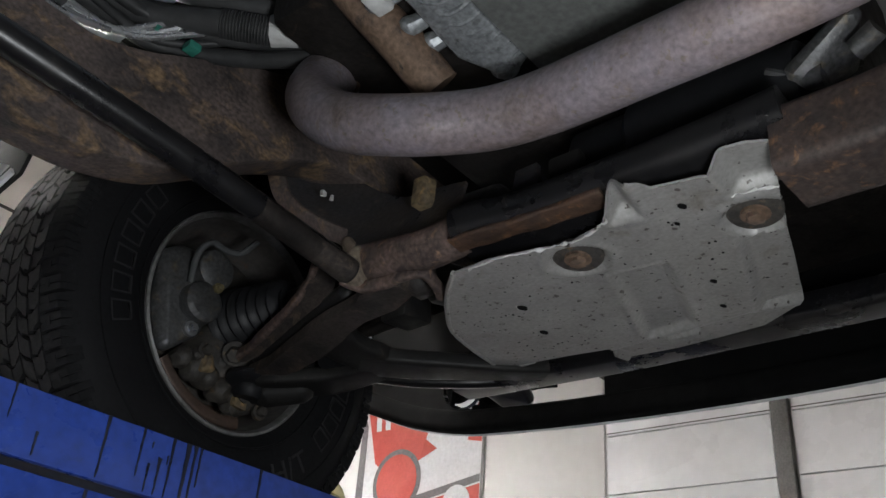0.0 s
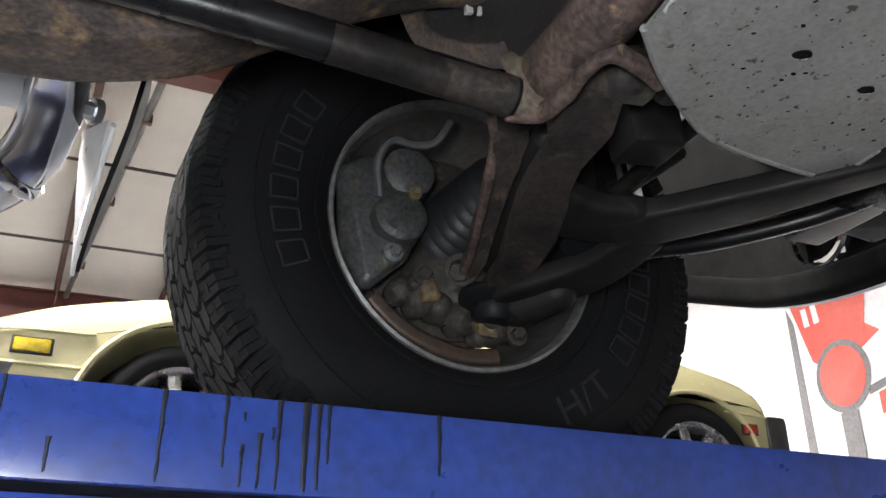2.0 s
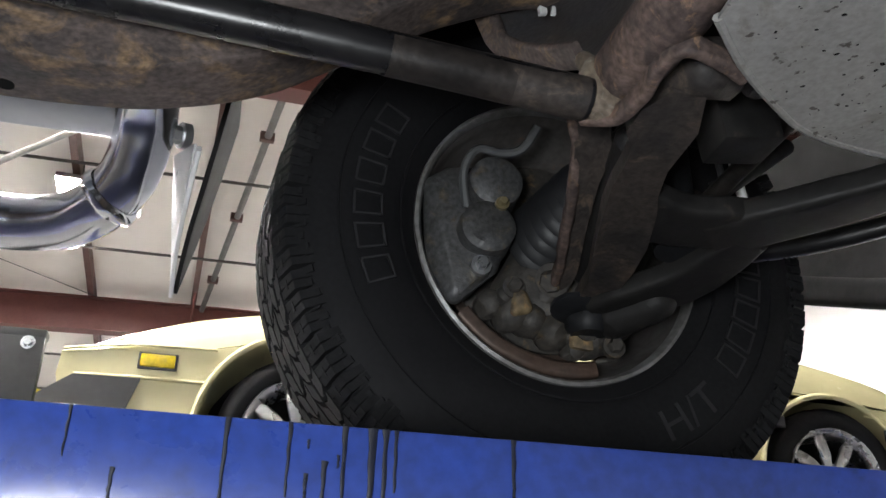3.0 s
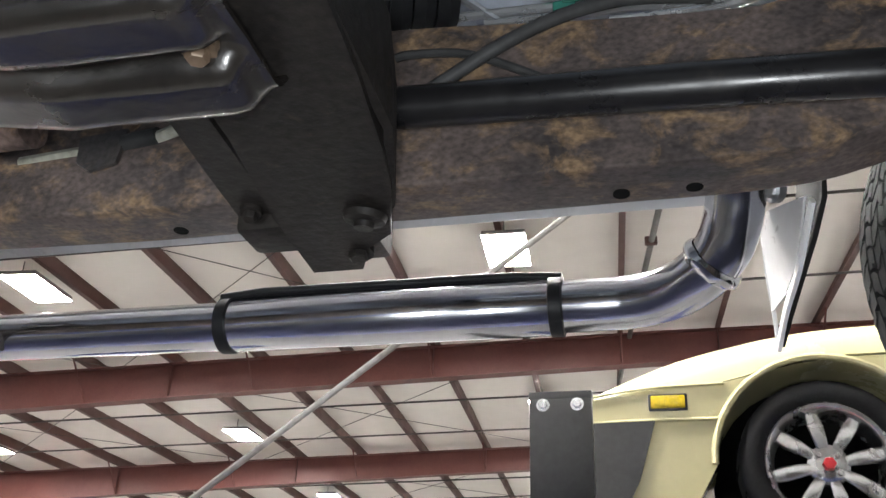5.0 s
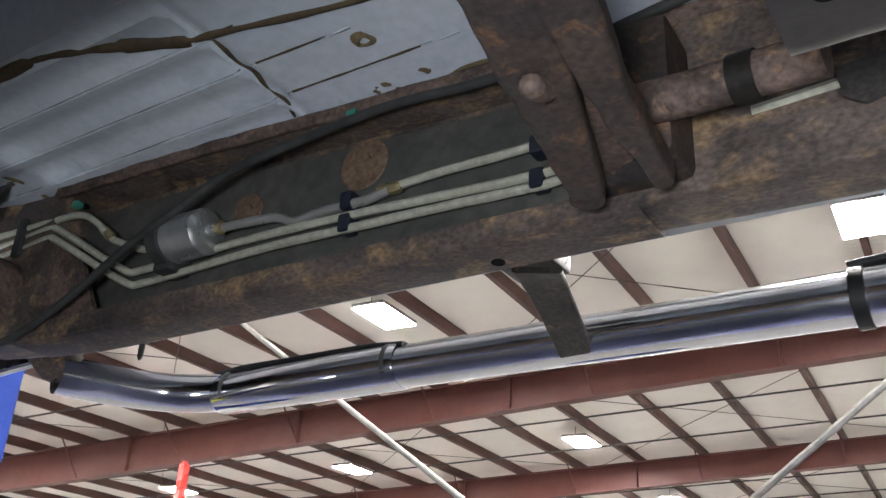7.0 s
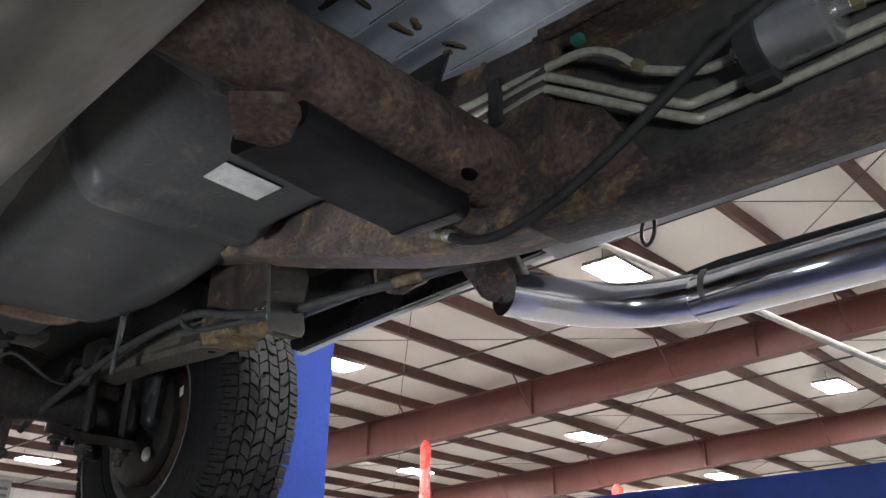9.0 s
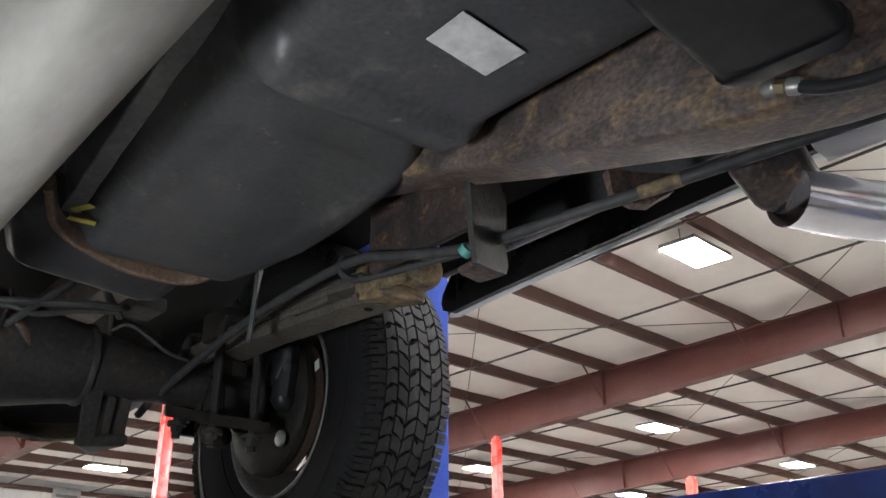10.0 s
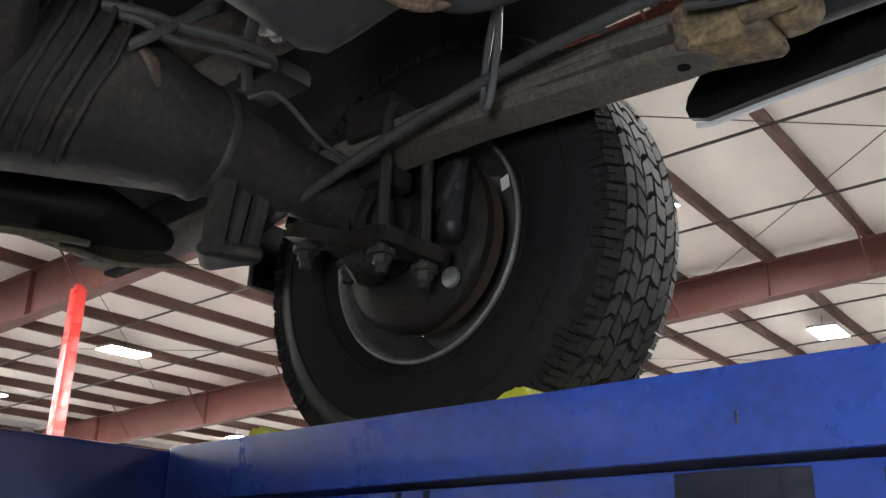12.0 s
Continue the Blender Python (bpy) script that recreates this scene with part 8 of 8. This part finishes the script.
for f in np.linspace(0, 1, 7):
    g = math.sin(f * math.pi / 2)
    rows.append([(a + (c - a) * f, CY + 0.12 * f ** 1.6, b + (d - b) * g) for (a, b), (c, d) in zip(crease, upper)])
rows.append([(c, CY + 0.71, d + 0.03) for c, d in upper])
rows.append([(c, CY + 1.30, d) for c, d in upper])
rows.append([(a, CY + 1.42, b) for a, b in crease])
part("bonnet", thicken(sheet([smooth_path(r, 4) for r in rows]), 0.01), "car", car)
part("side_crease", tube([(-0.90, CY - 0.001, 2.478), (-0.70, CY - 0.003, 2.482), (-0.515, CY - 0.002, 2.482)], 0.006, 8, curve=4), "car", car)
part("swage_line", tube([(-0.94, CY - 0.001, 2.556), (-0.72, CY - 0.003, 2.585), (-0.49, CY - 0.003, 2.592)], 0.005, 8, curve=4), "car", car)
part("rear_swage", tube([(1.80, CY - 0.001, 2.575), (1.99, CY - 0.001, 2.565)], 0.004, 8), "car", car)
for c, r in ((FW, 0.315), (RW, 0.285)):
    part("arch_lip", tube([(x, CY - 0.004, z) for x, z in arch(c[0], c[1], r + 0.008, 22)], 0.011, 8), "car", car)
    # near-black sheets put the shade inside the arches into their colour
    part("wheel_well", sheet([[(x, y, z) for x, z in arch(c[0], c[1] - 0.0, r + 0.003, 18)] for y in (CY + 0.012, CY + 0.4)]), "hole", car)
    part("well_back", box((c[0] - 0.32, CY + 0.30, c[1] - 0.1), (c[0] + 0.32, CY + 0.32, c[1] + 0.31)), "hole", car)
for k, c in enumerate((FW, RW)):
    cen = (c[0], CY + 0.012, c[1])
    w = part("alloy_wheel", lathe([(0.178, -0.002), (0.182, -0.006), (0.178, -0.010), (0.170, -0.004), (0.160, 0.018), (0.150, 0.06), (0.147, 0.12), (0.165, 0.15)], cen, (0, 1, 0), 56), "silver", car, "polished eight-spoke alloy wheel")
    t = part("car_tyre", lathe([(0.178, 0.0), (0.19, -0.012), (0.215, -0.016), (0.238, -0.010), (0.252, 0.008), (0.255, 0.03), (0.255, 0.14), (0.245, 0.165), (0.178, 0.165)], cen, (0, 1, 0), 64), "rubber", w, "black low-profile tyre")
    for j in range(40):
        a = 2 * math.pi * j / 40
        u = Vector((math.cos(a), 0, math.sin(a)))
        q = Vector((-u.z, 0, u.x))
        o = Vector(cen)
        # dark strips stand in for shade in the tread grooves
        part("tread_groove", sweep([o + u * 0.2535 + Vector((0, 0.012, 0)), o + u * 0.2565 + q * 0.012 + Vector((0, 0.06, 0)), o + u * 0.2565 + q * 0.02 + Vector((0, 0.13, 0))], rounded(0.006, 0.003, 0.001, 1)), "hole", t) if j % 2 == 0 else None
    part("hub_disc", lathe([(0.0, 0.022), (0.05, 0.022), (0.06, 0.028), (0.062, 0.05), (0.0, 0.05)], cen, (0, 1, 0), 32), "silver", w)
    for j in range(8):
        a = 2 * math.pi * (j + 0.25) / 8
        u = Vector((math.cos(a), 0, math.sin(a)))
        o = Vector(cen) + Vector((0, 0.03, 0))
        part("spoke", sweep([o + u * 0.05, o + u * 0.09 + Vector((0, -0.006, 0)), o + u * 0.13, o + u * 0.158], rounded(0.042, 0.02, 0.008), up=(0, 1, 0), scales=[0.75, 1.0, 1.1, 0.9]), "silver", w)
    # near-black disc stands in for the shade behind the spokes
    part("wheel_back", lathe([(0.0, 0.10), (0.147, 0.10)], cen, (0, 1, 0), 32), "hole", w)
    part("centre_cap", lathe([(0.0, -0.002), (0.018, 0.0), (0.02, 0.006), (0.02, 0.024), (0.0, 0.024)], cen, (0, 1, 0), 6), "capred", w, "red centre cap")
    for j in range(4):
        a = 2 * math.pi * (j + 0.5) / 4
        part("wheel_nut", hexbolt((cen[0] + 0.038 * math.cos(a), cen[1] + 0.024, cen[2] + 0.038 * math.sin(a)), (0, -1, 0), 0.008, 0.016), "silver", w)
mk = part("side_marker", box((-0.722, CY - 0.008, 2.511), (-0.604, CY + 0.004, 2.564), 0.004), "carblack", car)
part("marker_lens", box((-0.715, CY - 0.014, 2.517), (-0.611, CY - 0.004, 2.558), 0.005), "amber", mk, "amber side marker lens")
mk = part("rear_marker", box((1.872, CY - 0.008, 2.488), (1.944, CY + 0.004, 2.534), 0.004), "carblack", car)
part("marker_lens", box((1.878, CY - 0.013, 2.493), (1.938, CY - 0.004, 2.529), 0.004), "redlens", mk, "red side marker lens")
part("front_spoiler", plate([(-0.90, CY - 0.012, 2.475), (-0.705, CY - 0.012, 2.478), (-0.76, CY - 0.012, 2.30), (-0.80, CY - 0.012, 2.22), (-0.97, CY - 0.012, 2.22), (-1.0, CY - 0.012, 2.40)], 1.44, 0.012), "carblack", car, "black front bumper corner")
part("front_bumper", box((-1.06, CY + 0.02, 2.30), (-0.93, CY + 1.40, 2.42), 0.03), "carblack", car)
part("nose", uneven(hull([((-1.03, CY + 0.35, 2.44), 0.07), ((-1.03, CY + 0.9, 2.44), 0.07), ((-0.98, CY + 0.6, 2.5), 0.06)], rough=0.0), 0.001), "silver", car, "bright nose trim")
part("turn_lamp", box((-1.105, CY + 0.24, 2.43), (-1.03, CY + 0.36, 2.49), 0.012), "amber", car, "amber turn lamp")
part("rear_bumper", box((1.985, CY - 0.015, 2.40), (2.085, CY + 1.43, 2.575), 0.025), "carblack", car, "black rubber rear bumper")
vent = part("side_vent", box((1.335, CY - 0.006, 2.505), (1.475, CY + 0.004, 2.605), 0.006), "carblack", car)
part("vent_blade", box((1.40, CY - 0.010, 2.515), (1.44, CY - 0.004, 2.595), 0.004, Matrix.Rotation(radians(12), 3, "Y")), "grey", vent)
part("engine_lid", box((1.15, CY + 0.10, 2.80), (1.58, CY + 1.32, 2.825), 0.012), "carblack", car, "black engine lid edge")
part("cabin", plate([(-0.05, CY + 0.16, 2.79), (0.5, CY + 0.22, 3.05), (1.05, CY + 0.22, 3.06), (1.2, CY + 0.16, 2.81)], 1.06, 0.03), "carblack", car)

# the lift below it
lift2 = thing("parking_lift", (0.5, 3.2, 0.0), "blue parking lift that carries the sports car", "vehicle lift")
for y in (CY + 0.0, CY + 1.18):
    part("runway", box((-0.85, y - 0.04, 1.99), (2.3, y + 0.30, 2.088), 0.008), "blue", lift2)
    for x in (-0.5, 1.9):
        part("leg", box((x, y + 0.05, 0.0), (x + 0.12, y + 0.2, 1.99), 0.006), "blue", lift2)
stand = thing("steel_stand", (-0.91, 1.82, 0.0), "black steel stand with two bright bolts at its head", "stand")
part("upright", box((-0.965, 1.79, 0.0), (-0.86, 1.88, 2.30), 0.006), "carblack", stand)
head = part("head_plate", box((-0.985, 1.764, 2.02), (-0.838, 1.79, 2.350), 0.004), "carblack", stand, "black head plate")
part("plate_cap", box((-0.986, 1.762, 2.336), (-0.837, 1.80, 2.354), 0.003), "carblack", head)
for x in (-0.952, -0.872):
    part("plate_bolt", hexbolt((x, 1.764, 2.321), (0, -1, 0), 0.0105, 0.010), "zinc", head, "bright zinc bolt")

# red two-post lifts further back
for x, y, h, w in ((-13.0, 4.45, 4.86, 0.05), (-12.45, 9.54, 4.60, 0.038), (-13.2, 15.6, 4.72, 0.07), (-17.5, 21.5, 4.6, 0.08)):
    rp = thing("red_lift_post", (x, y, 0), "glossy red post of a two-post lift", "vehicle lift", "red lift posts")
    part("post", box((x - w, y - 0.11, 0.0), (x + w, y - 0.07, h), 0.01), "red", rp)
    for s in (-1, 1):
        part("post_side", box((x + s * w - 0.02, y - 0.11, 0.0), (x + s * w + 0.02, y + w - 0.02, h), 0.01), "red", rp)
    part("post_cap", box((x - w * 0.7, y - 0.09, h - 0.06), (x + w * 0.7, y + w - 0.04, h + 0.05), 0.01), "red", rp)
    part("base_plate", box((x - 0.25, y - 0.25, 0.0), (x + 0.25, y + 0.25, 0.02), 0.004), "red", rp)


# things on the end walls, in the building's axes
def wall_thing(name, bm, mat, label, category, group="", kind=""):
    return solid(name, inb(bm), mat, label, category, group, kind)


wx = X0
for y in (1.2, 7.05, 13.25, 19.1, 25.0):
    col = thing("wall_column", BX @ Vector((wx + 0.15, y, 0)), "dark red steel column against the end wall", "column", "wall columns", "structure")
    part("web", inb(box((wx + 0.01, y - 0.01, 0), (wx + 0.30, y + 0.01, 5.0))), "redsteel", col)
    part("flange", inb(box((wx + 0.29, y - 0.10, 0), (wx + 0.31, y + 0.10, 5.0))), "redsteel", col)
for z in (5.03, 3.4, 1.8):
    wall_thing("wall_girt", box((wx + 0.01, Y0, z - 0.05), (wx + 0.12, Y1, z + 0.05), 0.005), "browns", "dark steel girt along the end wall", "girt", "wall girts", "structure")
for y0, y1 in ((8.67, 9.35), (11.0, 11.3)):
    st = thing("wall_strip", BX @ Vector((wx + 0.1, y0, 3.0)), "galvanised perforated strip on the end wall", "strip", "wall strips", "structure")
    part("strip_sheet", inb(box((wx + 0.125, y0, 1.0), (wx + 0.14, y1, 5.12), 0.003)), "galv", st)
    for k in range(24):
        part("strip_slot", inb(box((wx + 0.139, y0 + 0.08, 1.2 + 0.16 * k), (wx + 0.146, y1 - 0.08, 1.27 + 0.16 * k), 0.002)), "grey", st)
for y in np.arange(Y0 + 1, Y1, 1.0):
    wall_thing("panel_rib", box((wx + 0.002, y - 0.03, 0), (wx + 0.03, y + 0.03, 5.6), 0.006), "wall", "rib of the white wall cladding", "rib", "wall ribs", "structure")
wall_thing("wall_pipe", tube([(wx + 0.5, 5.0, 0), (wx + 0.5, 5.0, 5.3)], 0.05, 10), "grey", "grey pipe up the end wall", "pipe", kind="structure")

ex_ = X1
for y0, y1 in ((1.78, 3.32), (-1.6, 1.60), (-5.2, -1.9)):
    d = thing("door_1", BX @ Vector((ex_ - 0.04, (y0 + y1) / 2, 0)), "white sectional overhead door", "door", "overhead doors", "structure")
    for k in range(9):
        part("door_panel", inb(box((ex_ - 0.045, y0, 0.02 + 0.555 * k), (ex_ - 0.004, y1, 0.565 + 0.555 * k), 0.006)), "door", d)
    part("door_seam", inb(box((ex_ - 0.05, y0, 4.478), (ex_ - 0.003, y1, 4.488))), "grey", d)
wall_thing("door_column", box((ex_ - 0.10, 1.62, 0), (ex_ - 0.003, 1.76, 6.0), 0.01), "grey", "dark grey steel column between the doors", "column", kind="structure")
wall_thing("door_column", box((ex_ - 0.10, -1.86, 0), (ex_ - 0.003, -1.66, 6.0), 0.01), "grey", "dark grey steel column between the doors", "column", kind="structure")
wall_thing("wall_panel", box((ex_ - 0.03, 3.36, 0), (ex_ - 0.003, 4.70, 6.0), 0.006), "wall", "white wall panel beside the overhead door", "panel", kind="structure")

bn = thing("wall_banner", BX @ Vector((ex_ - 0.02, 5.58, 4.4)), "red and white printed cloth banner on the end wall", "banner")
BXX = ex_ - 0.02


def flat(pts, d, mat, name, label=""):
    bm = bmesh.new()
    a = [bm.verts.new((BXX - d, y, z)) for y, z in pts]
    b = [bm.verts.new((BXX - d - 0.003, y, z)) for y, z in pts]
    bm.faces.new(a)
    bm.faces.new(b[::-1])
    for i in range(len(pts)):
        j = (i + 1) % len(pts)
        bm.faces.new((a[i], a[j], b[j], b[i]))
    return part(name, inb(bm), mat, bn, label)


flat([(4.76, 2.6), (6.45, 2.6), (6.45, 5.35), (4.76, 5.35)], 0.0, "banner", "cloth", "white printed banner cloth")
flat([(4.73, 2.6), (4.765, 2.6), (4.765, 5.35), (4.73, 5.35)], 0.002, "grey", "hem")
flat([(5.35, 4.62), (6.30, 5.35), (6.42, 5.35), (6.20, 4.55), (5.95, 4.35)], 0.004, "bannerred", "red_field", "printed red field")
flat([(5.55, 4.55), (5.35, 5.35), (6.25, 5.35), (6.1, 4.8)], 0.008, "bannerred", "red_field")
flat([(4.77, 4.62), (4.77, 5.3), (4.95, 4.66)], 0.004, "bannerred", "red_field")
flat([(4.77, 3.75), (4.77, 4.18), (5.5, 4.05), (5.5, 3.85)], 0.004, "bannerred", "red_field")
flat([(4.77, 4.2), (4.77, 4.28), (5.6, 4.13), (5.6, 4.05)], 0.006, "bannergrey", "grey_stripe")
flat([(5.05 + 0.17 * math.cos(a), 4.02 + 0.17 * math.sin(a)) for a in np.linspace(0, 2 * math.pi, 24)[:-1]], 0.010, "banner", "white_disc")
flat([(6.30, 2.6), (6.44, 2.6), (6.44, 5.2), (6.36, 5.0)], 0.006, "bannergrey", "grey_edge")
flat([(5.86 + 0.33 * math.cos(a), 4.31 + 0.36 * math.sin(a)) for a in np.linspace(0, 2 * math.pi, 40)[:-1]], 0.012, "bannergrey", "emblem_ring", "dark round emblem")
flat([(5.86 + 0.275 * math.cos(a), 4.31 + 0.30 * math.sin(a)) for a in np.linspace(0, 2 * math.pi, 40)[:-1]], 0.016, "bannerred", "emblem_field")
flat([(5.76, 2.6), (5.97, 2.6), (5.97, 3.96), (5.76, 3.96)], 0.010, "bannergrey", "emblem_handle")
for k in range(2):
    flat([(6.02 + 0.13 * k, 4.92), (6.09 + 0.13 * k, 4.92), (6.11 + 0.13 * k, 5.12), (6.04 + 0.13 * k, 5.12)], 0.014, "banner", "letter_bar")
